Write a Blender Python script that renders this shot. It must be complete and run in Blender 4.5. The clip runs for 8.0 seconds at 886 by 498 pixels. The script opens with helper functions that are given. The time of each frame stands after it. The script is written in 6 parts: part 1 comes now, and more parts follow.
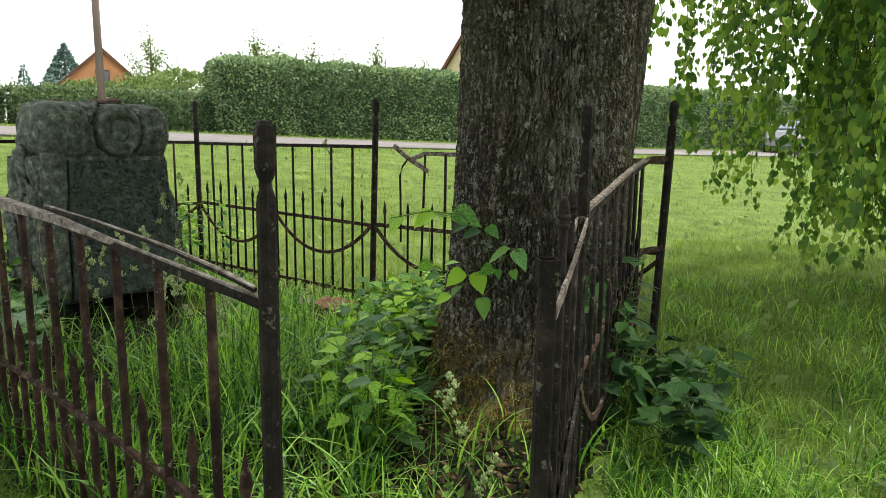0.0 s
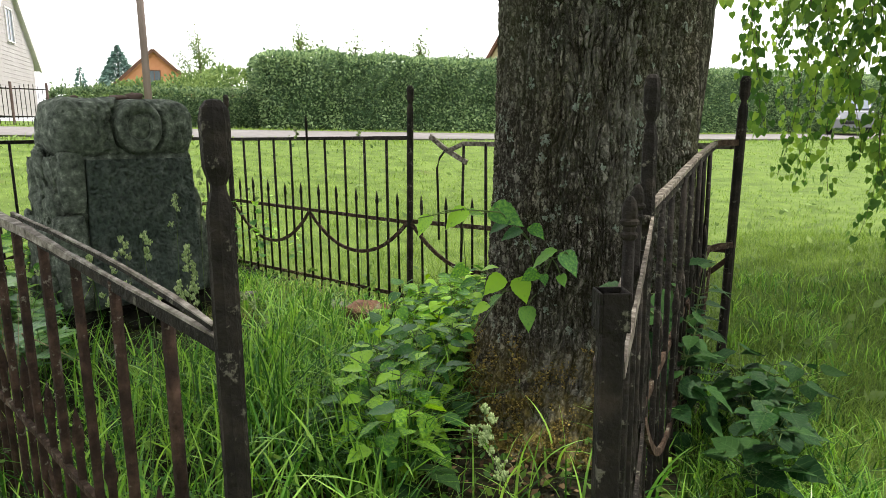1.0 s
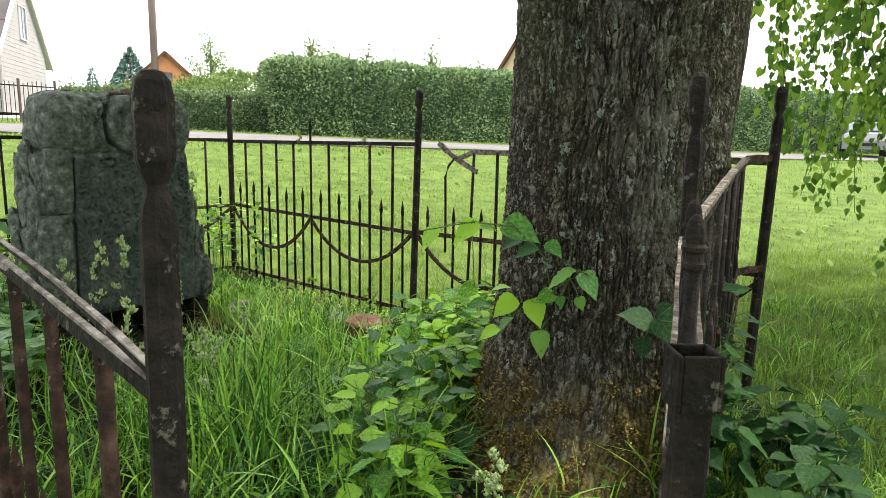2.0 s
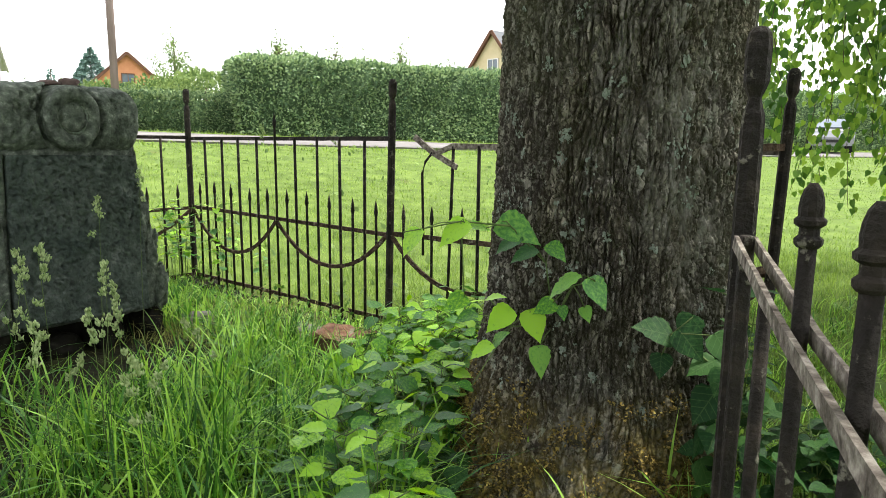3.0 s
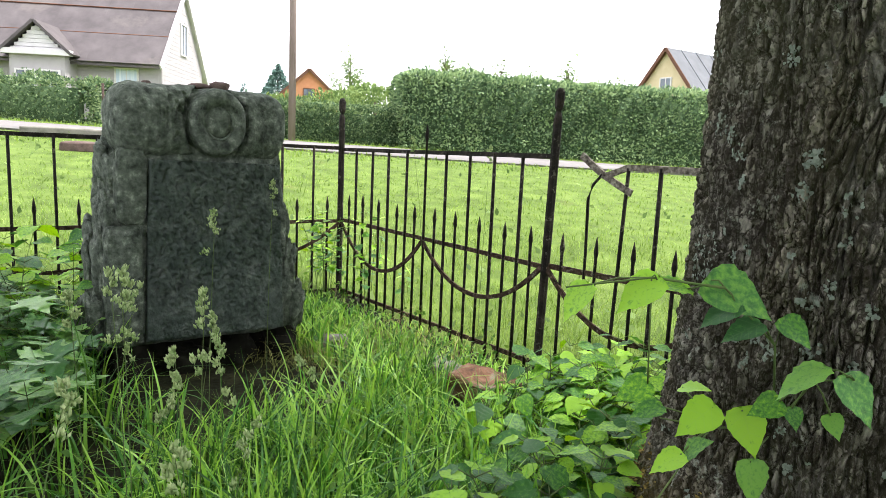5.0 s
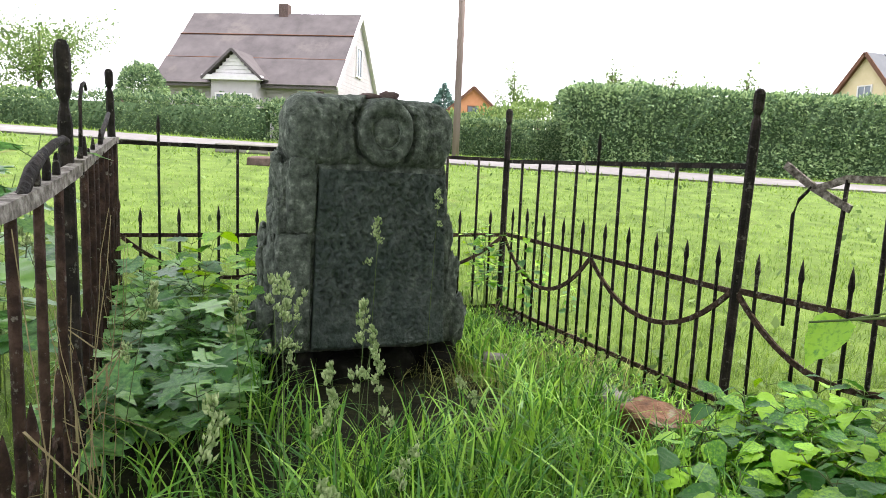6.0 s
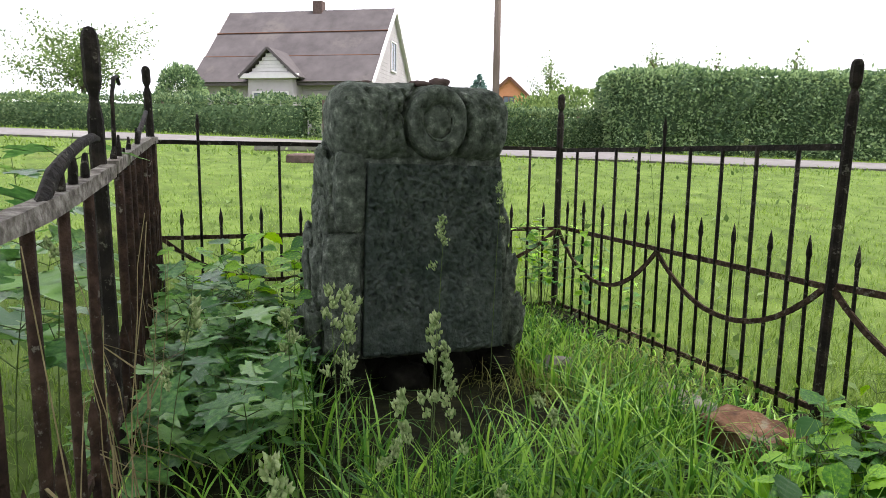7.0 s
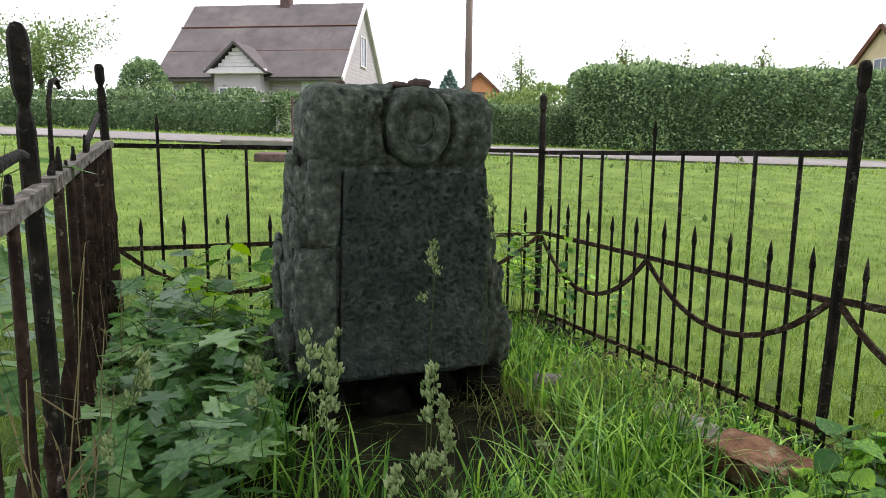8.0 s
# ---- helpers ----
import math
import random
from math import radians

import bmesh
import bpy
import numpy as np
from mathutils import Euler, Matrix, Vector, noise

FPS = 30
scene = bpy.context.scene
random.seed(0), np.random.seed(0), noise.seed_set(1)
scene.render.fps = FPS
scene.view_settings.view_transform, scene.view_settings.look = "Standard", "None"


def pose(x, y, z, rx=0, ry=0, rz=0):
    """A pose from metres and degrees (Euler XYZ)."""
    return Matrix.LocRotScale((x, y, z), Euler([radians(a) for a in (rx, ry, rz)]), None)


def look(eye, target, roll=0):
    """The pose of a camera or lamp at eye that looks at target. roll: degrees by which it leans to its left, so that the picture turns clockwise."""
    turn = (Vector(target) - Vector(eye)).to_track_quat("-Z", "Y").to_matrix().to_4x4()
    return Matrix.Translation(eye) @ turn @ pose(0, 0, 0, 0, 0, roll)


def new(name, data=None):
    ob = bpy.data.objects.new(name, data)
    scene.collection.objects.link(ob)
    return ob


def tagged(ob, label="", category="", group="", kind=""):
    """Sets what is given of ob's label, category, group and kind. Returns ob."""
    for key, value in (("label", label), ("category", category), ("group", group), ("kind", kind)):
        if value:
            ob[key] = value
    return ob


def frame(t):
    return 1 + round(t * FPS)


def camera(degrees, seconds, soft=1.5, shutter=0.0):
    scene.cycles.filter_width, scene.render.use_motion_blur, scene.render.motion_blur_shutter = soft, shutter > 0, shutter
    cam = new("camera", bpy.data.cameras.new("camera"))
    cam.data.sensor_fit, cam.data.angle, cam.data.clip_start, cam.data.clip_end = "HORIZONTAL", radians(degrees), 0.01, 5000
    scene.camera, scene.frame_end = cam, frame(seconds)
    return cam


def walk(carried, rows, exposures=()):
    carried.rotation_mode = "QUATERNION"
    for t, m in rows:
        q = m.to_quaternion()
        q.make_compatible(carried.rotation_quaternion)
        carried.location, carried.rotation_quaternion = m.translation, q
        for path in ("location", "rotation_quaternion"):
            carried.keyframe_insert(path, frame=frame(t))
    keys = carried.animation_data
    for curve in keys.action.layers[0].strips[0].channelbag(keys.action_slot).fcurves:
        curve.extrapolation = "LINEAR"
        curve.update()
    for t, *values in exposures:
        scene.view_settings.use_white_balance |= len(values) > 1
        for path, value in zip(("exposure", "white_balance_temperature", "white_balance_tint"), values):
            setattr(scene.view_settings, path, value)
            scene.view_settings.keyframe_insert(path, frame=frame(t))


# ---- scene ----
cam = camera(66.6, 8.0, soft=0.8)
PATH = [
    (0, (0.079, 0.135, 1.304), (-0.067, 2.101, 0.97), 0.9),
    (0.5, (0.077, 0.345, 1.293), (-0.117, 2.305, 0.943), -0.3),
    (1, (0.093, 0.519, 1.286), (-0.193, 2.465, 0.927), -0.6),
    (1.5, (0.087, 0.634, 1.281), (-0.248, 2.579, 0.959), 0.9),
    (1.7, (0.079, 0.676, 1.274), (-0.24, 2.624, 0.949), 1.0),
    (2.8, (-0.032, 1.042, 1.224), (-0.299, 2.996, 0.891), 0.6),
    (3, (-0.037, 1.096, 1.215), (-0.257, 3.057, 0.889), 0.6),
    (3.5, (-0.048, 1.197, 1.212), (-0.262, 3.161, 0.9), 1.6),
    (4, (-0.081, 1.349, 1.216), (-0.336, 3.307, 0.898), 2.6),
    (4.2, (-0.091, 1.417, 1.214), (-0.376, 3.371, 0.894), 2.6),
    (5.3, (-0.176, 1.688, 1.2), (-1.013, 3.483, 0.926), 2.7),
    (5.5, (-0.195, 1.724, 1.187), (-1.133, 3.468, 0.91), 2.7),
    (6, (-0.28, 1.802, 1.171), (-1.363, 3.463, 0.911), 2.5),
    (6.5, (-0.363, 1.836, 1.165), (-1.508, 3.455, 0.912), 3.1),
    (7, (-0.5, 1.954, 1.16), (-1.671, 3.549, 0.876), 0.8),
    (7.5, (-0.581, 2.027, 1.178), (-1.688, 3.665, 0.881), -0.4),
    (8, (-0.682, 2.116, 1.208), (-1.782, 3.76, 0.912), 0.7),
]
walk(cam, [(t, look(eye, target, roll)) for t, eye, target, roll in PATH],
     exposures=[(0, 0.2, 6500, 10), (1.5, 0.52, 6450, 10), (3.5, 0.75, 6300, 10), (4.2, 0.8, 6200, 10), (5.5, 0.88, 6200, 15), (6.5, 0.53, 6200, 15), (7, 0.3, 6200, 15), (8, 0.08, 6200, 15)])

# ---- sky, sun ----
SUN_EL, SUN_YAW = 63.0, -62.0          # degrees up; degrees to the left of +y
world = bpy.data.worlds.new("sky")
scene.world = world
world.use_nodes = True
wn, wl = world.node_tree.nodes, world.node_tree.links
bg = wn["Background"]
sky = wn.new("ShaderNodeTexSky")
sky.sky_type, sky.sun_disc = "NISHITA", False
sky.sun_elevation, sky.sun_rotation = radians(SUN_EL), radians(-SUN_YAW)
sky.dust_density, sky.air_density, sky.ozone_density = 6.0, 1.0, 1.0
veil = wn.new("ShaderNodeMixRGB")      # thin high cloud over the whole sky
veil.inputs["Fac"].default_value = 0.86
veil.inputs["Color2"].default_value = (21.0, 20.7, 21.2, 1)
wl.new(sky.outputs["Color"], veil.inputs["Color1"])
wl.new(veil.outputs["Color"], bg.inputs["Color"])
bg.inputs["Strength"].default_value = 0.095

sun = new("sun", bpy.data.lights.new("sun", "SUN"))
sun.data.energy, sun.data.angle, sun.data.color = 5.0, radians(3), (1.0, 0.94, 0.82)
sd = Vector((-math.sin(radians(SUN_YAW)) * math.cos(radians(SUN_EL)), math.cos(radians(SUN_YAW)) * math.cos(radians(SUN_EL)), math.sin(radians(SUN_EL))))
sun.matrix_world = look(sd * 60, (0, 0, 0))

# ---- materials ----


def ramp_mat(name, colours, scale=6.0, detail=6.0, rough=0.85, bump=0.3, bump_scale=None, metal=0.0, stretch=(1, 1, 1), island=0.0,
             leafy=0.0, spec=0.1, second=None, second_scale=1.5, second_at=(0.55, 0.65), random_fac=0.0):
    """Noise through a colour ramp, a second colour in larger patches, bump of its own; leafy: share of light that shines through."""
    m = bpy.data.materials.new(name)
    m.use_nodes = True
    n, l = m.node_tree.nodes, m.node_tree.links
    b = n["Principled BSDF"]
    tc = n.new("ShaderNodeTexCoord")
    mp = n.new("ShaderNodeMapping")
    mp.inputs["Scale"].default_value = stretch
    l.new(tc.outputs["Object"], mp.inputs["Vector"])
    nz = n.new("ShaderNodeTexNoise")
    nz.inputs["Scale"].default_value, nz.inputs["Detail"].default_value, nz.inputs["Roughness"].default_value = scale, detail, 0.62
    l.new(mp.outputs["Vector"], nz.inputs["Vector"])
    cr = n.new("ShaderNodeValToRGB")
    while len(cr.color_ramp.elements) < len(colours):
        cr.color_ramp.elements.new(0.5)
    for i, c in enumerate(colours):
        e = cr.color_ramp.elements[i]
        e.position = 0.3 + 0.4 * i / max(1, len(colours) - 1)
        e.color = (*c, 1)
    fac = nz.outputs["Fac"]
    if island or random_fac:
        add = n.new("ShaderNodeMath")
        add.operation = "MULTIPLY_ADD"
        if random_fac:
            src = n.new("ShaderNodeObjectInfo").outputs["Random"]
        else:
            src = n.new("ShaderNodeNewGeometry").outputs["Random Per Island"]
        amount = island or random_fac
        sub = n.new("ShaderNodeMath")
        sub.operation = "SUBTRACT"
        sub.inputs[1].default_value = 0.5
        l.new(src, sub.inputs[0])
        l.new(sub.outputs[0], add.inputs[0])
        add.inputs[1].default_value = amount
        l.new(fac, add.inputs[2])
        fac = add.outputs[0]
    l.new(fac, cr.inputs["Fac"])
    col = cr.outputs["Color"]
    if second:
        n2 = n.new("ShaderNodeTexNoise")
        n2.inputs["Scale"].default_value, n2.inputs["Detail"].default_value, n2.inputs["Roughness"].default_value = second_scale, 8, 0.7
        l.new(tc.outputs["Object"], n2.inputs["Vector"])
        mr = n.new("ShaderNodeMapRange")
        mr.inputs["From Min"].default_value, mr.inputs["From Max"].default_value = second_at
        l.new(n2.outputs["Fac"], mr.inputs["Value"])
        mx = n.new("ShaderNodeMixRGB")
        mx.inputs["Color2"].default_value = (*second, 1)
        l.new(mr.outputs["Result"], mx.inputs["Fac"])
        l.new(col, mx.inputs["Color1"])
        col = mx.outputs["Color"]
    l.new(col, b.inputs["Base Color"])
    b.inputs["Roughness"].default_value, b.inputs["Metallic"].default_value = rough, metal
    b.inputs["Specular IOR Level"].default_value = spec
    if bump:
        nb = n.new("ShaderNodeTexNoise")
        nb.inputs["Scale"].default_value, nb.inputs["Detail"].default_value = bump_scale or scale * 4, 6
        l.new(mp.outputs["Vector"], nb.inputs["Vector"])
        bp = n.new("ShaderNodeBump")
        bp.inputs["Strength"].default_value, bp.inputs["Distance"].default_value = bump, 0.01
        l.new(nb.outputs["Fac"], bp.inputs["Height"])
        l.new(bp.outputs["Normal"], b.inputs["Normal"])
    if leafy:
        tr = n.new("ShaderNodeBsdfTranslucent")
        hs = n.new("ShaderNodeHueSaturation")
        hs.inputs["Hue"].default_value, hs.inputs["Saturation"].default_value, hs.inputs["Value"].default_value = 0.485, 1.1, 1.5
        l.new(col, hs.inputs["Color"])
        l.new(hs.outputs["Color"], tr.inputs["Color"])
        ms = n.new("ShaderNodeMixShader")
        ms.inputs["Fac"].default_value = leafy
        l.new(b.outputs["BSDF"], ms.inputs[1])
        l.new(tr.outputs["BSDF"], ms.inputs[2])
        l.new(ms.outputs["Shader"], n["Material Output"].inputs["Surface"])
    return m


M_IRON = ramp_mat("rusted_iron", [(0.006, 0.005, 0.0041), (0.013, 0.0108, 0.0088), (0.032, 0.025, 0.0195)], 14, rough=0.78, bump=0.9, bump_scale=60, spec=0.15,
                  second=(0.1, 0.095, 0.074), second_scale=30, second_at=(0.59, 0.64))
M_IRON_LICHEN = ramp_mat("lichened_iron", [(0.025, 0.02, 0.015), (0.13, 0.112, 0.095), (0.32, 0.295, 0.255)], 40, rough=0.85, bump=0.9, bump_scale=60,
                         second=(0.3, 0.2, 0.03), second_scale=7, second_at=(0.66, 0.69))
M_RUST = ramp_mat("flaking_rust", [(0.013, 0.009, 0.007), (0.04, 0.026, 0.018), (0.1, 0.07, 0.05)], 30, 10, rough=0.9, bump=1.0, bump_scale=70,
                second=(0.14, 0.13, 0.1), second_scale=22, second_at=(0.57, 0.64))
M_RUSTY_PICKET = ramp_mat("brown_rusted_bar", [(0.011, 0.0075, 0.0058), (0.03, 0.0185, 0.013), (0.075, 0.046, 0.032)], 16, 10, rough=0.85, bump=1.0, bump_scale=70, spec=0.12,
                          second=(0.13, 0.12, 0.095), second_scale=30, second_at=(0.6, 0.65))
M_PALE_RAIL = ramp_mat("lichen_lit_edge_rail", [(0.05, 0.042, 0.034), (0.19, 0.17, 0.148), (0.4, 0.375, 0.335)], 30, 10, rough=0.9, bump=1.0, bump_scale=60,
                       second=(0.28, 0.2, 0.05), second_scale=8, second_at=(0.68, 0.71))
M_STONE = ramp_mat("weathered_granite", [(0.024, 0.029, 0.024), (0.068, 0.08, 0.066), (0.12, 0.138, 0.114), (0.27, 0.295, 0.25)], 24, 14, rough=0.95, bump=1.0, bump_scale=90,
                   second=(0.03, 0.033, 0.027), second_scale=9, second_at=(0.6, 0.95))
M_SLAB = ramp_mat("pitted_granite_plate", [(0.034, 0.043, 0.038), (0.068, 0.083, 0.073), (0.125, 0.145, 0.128)], 16, 14, rough=0.92, bump=1.0, bump_scale=90,
                  second=(0.03, 0.045, 0.04), second_scale=3.5, second_at=(0.42, 0.85))
# base stone near-black: shade of the hollow under the plate in its colour
M_PLINTH = ramp_mat("shade_dark_base_stone", [(0.006, 0.006, 0.005), (0.013, 0.012, 0.01), (0.03, 0.028, 0.023)], 8, rough=0.95, bump=0.8)


def bark_mat(name):
    """Furrowed bark: plates of grey-brown cork, dark cracks between them, lichen in spots and moss towards the roots."""
    m = bpy.data.materials.new(name)
    m.use_nodes = True
    n, l = m.node_tree.nodes, m.node_tree.links
    b = n["Principled BSDF"]
    b.inputs["Roughness"].default_value, b.inputs["Specular IOR Level"].default_value = 0.97, 0.05
    tc = n.new("ShaderNodeTexCoord")

    def noise_at(scale, stretch=1.0, detail=8, rough=0.65):
        mp = n.new("ShaderNodeMapping")
        mp.inputs["Scale"].default_value = (1, 1, stretch)
        l.new(tc.outputs["Object"], mp.inputs["Vector"])
        t = n.new("ShaderNodeTexNoise")
        t.inputs["Scale"].default_value, t.inputs["Detail"].default_value, t.inputs["Roughness"].default_value = scale, detail, rough
        l.new(mp.outputs["Vector"], t.inputs["Vector"])
        return t

    def span(src, lo, hi, a=0.0, z=1.0):
        r = n.new("ShaderNodeMapRange")
        for key, value in (("From Min", lo), ("From Max", hi), ("To Min", a), ("To Max", z)):
            r.inputs[key].default_value = value
        l.new(src, r.inputs["Value"])
        return r.outputs["Result"]

    def mix(fac, c1, c2):
        x = n.new("ShaderNodeMixRGB")
        l.new(fac, x.inputs["Fac"])
        for key, c in (("Color1", c1), ("Color2", c2)):
            if isinstance(c, tuple):
                x.inputs[key].default_value = (*c, 1)
            else:
                l.new(c, x.inputs[key])
        return x.outputs["Color"]

    def crack(src, wide):
        sub = n.new("ShaderNodeMath")
        sub.operation = "SUBTRACT"
        sub.inputs[1].default_value = 0.5
        l.new(src.outputs["Fac"], sub.inputs[0])
        ab = n.new("ShaderNodeMath")
        ab.operation = "ABSOLUTE"
        l.new(sub.outputs[0], ab.inputs[0])
        return span(ab.outputs[0], 0.0, wide)

    both = n.new("ShaderNodeMath")
    both.operation = "MULTIPLY"
    l.new(crack(noise_at(30, 0.22, 5, 0.58), 0.13), both.inputs[0])
    l.new(crack(noise_at(36, 0.8, 4, 0.58), 0.075), both.inputs[1])
    plate = span(both.outputs[0], 0.0, 0.9)
    grain = noise_at(34, 0.5, 12, 0.72)
    base = mix(span(grain.outputs["Fac"], 0.32, 0.68), (0.06, 0.056, 0.045), (0.29, 0.278, 0.238))
    col = mix(span(plate, 0.0, 1.0, 0.0, 1.0), (0.02, 0.017, 0.013), base)
    warm = noise_at(3.4, 0.6, 6)
    wm = n.new("ShaderNodeMixRGB")
    wm.blend_type = "MULTIPLY"
    wm.inputs["Color2"].default_value = (1.0, 0.94, 0.82, 1)
    l.new(span(warm.outputs["Fac"], 0.45, 0.62, 0, 0.8), wm.inputs["Fac"])
    l.new(col, wm.inputs["Color1"])
    col = wm.outputs["Color"]
    olive = noise_at(2.2, 0.5, 5)
    col = mix(span(olive.outputs["Fac"], 0.45, 0.7, 0, 0.45), col, (0.075, 0.078, 0.04))
    spots = noise_at(13, 0.8, 9, 0.75)
    col = mix(span(spots.outputs["Fac"], 0.59, 0.64, 0, 0.85), col, (0.25, 0.27, 0.225))
    pale = noise_at(2.6, 0.35, 6, 0.6)
    streak = noise_at(24, 0.3, 8, 0.7)
    pm = n.new("ShaderNodeMath")
    pm.operation = "MULTIPLY"
    l.new(span(pale.outputs["Fac"], 0.54, 0.64), pm.inputs[0])
    l.new(span(streak.outputs["Fac"], 0.46, 0.6, 0, 0.75), pm.inputs[1])
    col = mix(pm.outputs[0], col, (0.2, 0.195, 0.17))
    sep = n.new("ShaderNodeSeparateXYZ")
    l.new(tc.outputs["Object"], sep.inputs[0])
    low = span(sep.outputs["Z"], 0.42, 0.0)
    mossy = noise_at(7, 1.0, 8, 0.7)
    mm = n.new("ShaderNodeMath")
    mm.operation = "MULTIPLY"
    l.new(low, mm.inputs[0])
    l.new(span(mossy.outputs["Fac"], 0.38, 0.55), mm.inputs[1])
    tuft = noise_at(60, 1.0, 6)
    col = mix(mm.outputs[0], col, mix(span(tuft.outputs["Fac"], 0.35, 0.65), (0.06, 0.048, 0.015), (0.24, 0.19, 0.05)))
    l.new(col, b.inputs["Base Color"])
    hm = n.new("ShaderNodeMath")
    hm.operation = "MULTIPLY_ADD"
    hm.inputs[1].default_value = 0.5
    l.new(grain.outputs["Fac"], hm.inputs[0])
    l.new(plate, hm.inputs[2])
    bp = n.new("ShaderNodeBump")
    bp.inputs["Strength"].default_value, bp.inputs["Distance"].default_value = 0.8, 0.004
    l.new(hm.outputs[0], bp.inputs["Height"])
    l.new(bp.outputs["Normal"], b.inputs["Normal"])
    return m


M_BARK = bark_mat("linden_bark")
M_LICHEN = ramp_mat("grey_lichen", [(0.12, 0.145, 0.12), (0.23, 0.265, 0.22)], 60, rough=0.95, bump=0.8)
M_MOSS = ramp_mat("moss", [(0.08, 0.06, 0.018), (0.21, 0.155, 0.045), (0.38, 0.3, 0.085)], 30, rough=0.98, bump=0.8, island=0.3)
M_TWIG = ramp_mat("twig_bark", [(0.05, 0.04, 0.03), (0.1, 0.08, 0.06)], 20, rough=0.9, bump=0.3)
M_GROUND = ramp_mat("lawn_soil", [(0.05, 0.078, 0.018), (0.088, 0.134, 0.028), (0.13, 0.185, 0.042)], 3.0, 10, rough=0.95, bump=0.6, bump_scale=30,
                    second=(0.10, 0.085, 0.035), second_scale=0.8, second_at=(0.62, 0.75))
# humus taken near-black so that gaps between blades read as shade
M_SOIL = ramp_mat("shade_dark_humus", [(0.006, 0.006, 0.003), (0.015, 0.015, 0.008), (0.035, 0.036, 0.016)], 9, 10, rough=0.98, bump=0.9)
M_GRASS = ramp_mat("grass_blade", [(0.085, 0.148, 0.027), (0.13, 0.215, 0.041), (0.19, 0.285, 0.068)], 1.5, rough=0.55, spec=0.2, bump=0, island=0.7, leafy=0.4)
M_GRASS_DEEP = ramp_mat("tall_grass_blade", [(0.022, 0.078, 0.012), (0.075, 0.2, 0.027), (0.215, 0.4, 0.062)], 1.5, rough=0.42, spec=0.22, bump=0, island=0.9, leafy=0.4)
M_GRASS_LONG = ramp_mat("broad_grass_blade", [(0.06, 0.19, 0.026), (0.16, 0.37, 0.05), (0.33, 0.56, 0.1)], 1.5, rough=0.34, spec=0.38, bump=0, island=0.9, leafy=0.35)
M_WEED = ramp_mat("weed_leaf", [(0.04, 0.10, 0.02), (0.09, 0.18, 0.035), (0.17, 0.28, 0.06)], 3, rough=0.5, bump=0, island=0.7, leafy=0.35)
M_STRAW = ramp_mat("seed_head", [(0.22, 0.31, 0.12), (0.46, 0.54, 0.28)], 30, rough=0.8, bump=0, island=0.4, leafy=0.25)
M_HAY = ramp_mat("yellowed_grass", [(0.16, 0.18, 0.05), (0.3, 0.31, 0.11)], 10, rough=0.8, bump=0, island=0.6, leafy=0.25)
M_DRY = ramp_mat("dry_grass", [(0.2, 0.17, 0.08), (0.34, 0.29, 0.16)], 10, rough=0.8, bump=0, island=0.5, leafy=0.2)
M_LITTER = ramp_mat("dead_leaf", [(0.035, 0.022, 0.012), (0.08, 0.052, 0.028), (0.16, 0.11, 0.06)], 6, rough=0.9, bump=0, island=0.7)
M_LEAF = ramp_mat("linden_leaf", [(0.05, 0.12, 0.026), (0.115, 0.22, 0.042), (0.215, 0.34, 0.065)], 3, rough=0.5, bump=0, island=0.6, leafy=0.38)
M_LEAF_ONE = ramp_mat("sprout_leaf", [(0.032, 0.115, 0.022), (0.09, 0.24, 0.028), (0.25, 0.47, 0.036)], 8, rough=0.4, spec=0.22, bump=0.15, bump_scale=60, random_fac=0.65, leafy=0.32)
M_LEAF_MID = ramp_mat("green_leaf", [(0.026, 0.09, 0.024), (0.055, 0.16, 0.034), (0.13, 0.29, 0.045)], 8, rough=0.42, spec=0.2, bump=0.15, bump_scale=60, random_fac=0.6, leafy=0.28)
# linden leaf again, with the tree's shade put into its colour
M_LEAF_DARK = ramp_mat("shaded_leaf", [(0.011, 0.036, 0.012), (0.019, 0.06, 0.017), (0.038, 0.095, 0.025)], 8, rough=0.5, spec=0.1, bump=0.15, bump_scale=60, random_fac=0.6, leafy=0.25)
M_MAPLE = ramp_mat("maple_leaf", [(0.06, 0.17, 0.05), (0.135, 0.3, 0.085), (0.24, 0.44, 0.12)], 8, rough=0.28, spec=0.6, bump=0.2, bump_scale=50, random_fac=0.6, leafy=0.35)
M_STEM = ramp_mat("green_stem", [(0.06, 0.10, 0.03), (0.11, 0.15, 0.05)], 20, rough=0.6, bump=0)
M_HEDGE = ramp_mat("hedge_leaf", [(0.08, 0.135, 0.072), (0.165, 0.25, 0.125), (0.28, 0.38, 0.19)], 0.9, rough=0.6, bump=0, island=0.7, leafy=0.25)
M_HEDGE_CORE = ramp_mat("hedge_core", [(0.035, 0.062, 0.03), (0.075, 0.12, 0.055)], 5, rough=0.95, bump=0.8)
M_PRIVET = ramp_mat("low_hedge_leaf", [(0.05, 0.092, 0.045), (0.1, 0.16, 0.078), (0.2, 0.27, 0.135)], 0.9, rough=0.6, bump=0, island=0.8, leafy=0.25)
M_SPRUCE = ramp_mat("blue_spruce_needles", [(0.1, 0.175, 0.15), (0.2, 0.3, 0.26)], 3, rough=0.8, bump=0, island=0.5, leafy=0.1)
M_FAR_LEAF = ramp_mat("far_tree_leaf", [(0.075, 0.125, 0.042), (0.135, 0.2, 0.07), (0.2, 0.28, 0.105)], 1, rough=0.7, bump=0, island=0.6, leafy=0.35)
M_ASPHALT = ramp_mat("worn_pale_asphalt", [(0.14, 0.131, 0.128), (0.19, 0.18, 0.177)], 5, 10, rough=0.9, bump=0.3, bump_scale=60, second=(0.22, 0.21, 0.205), second_scale=0.5)
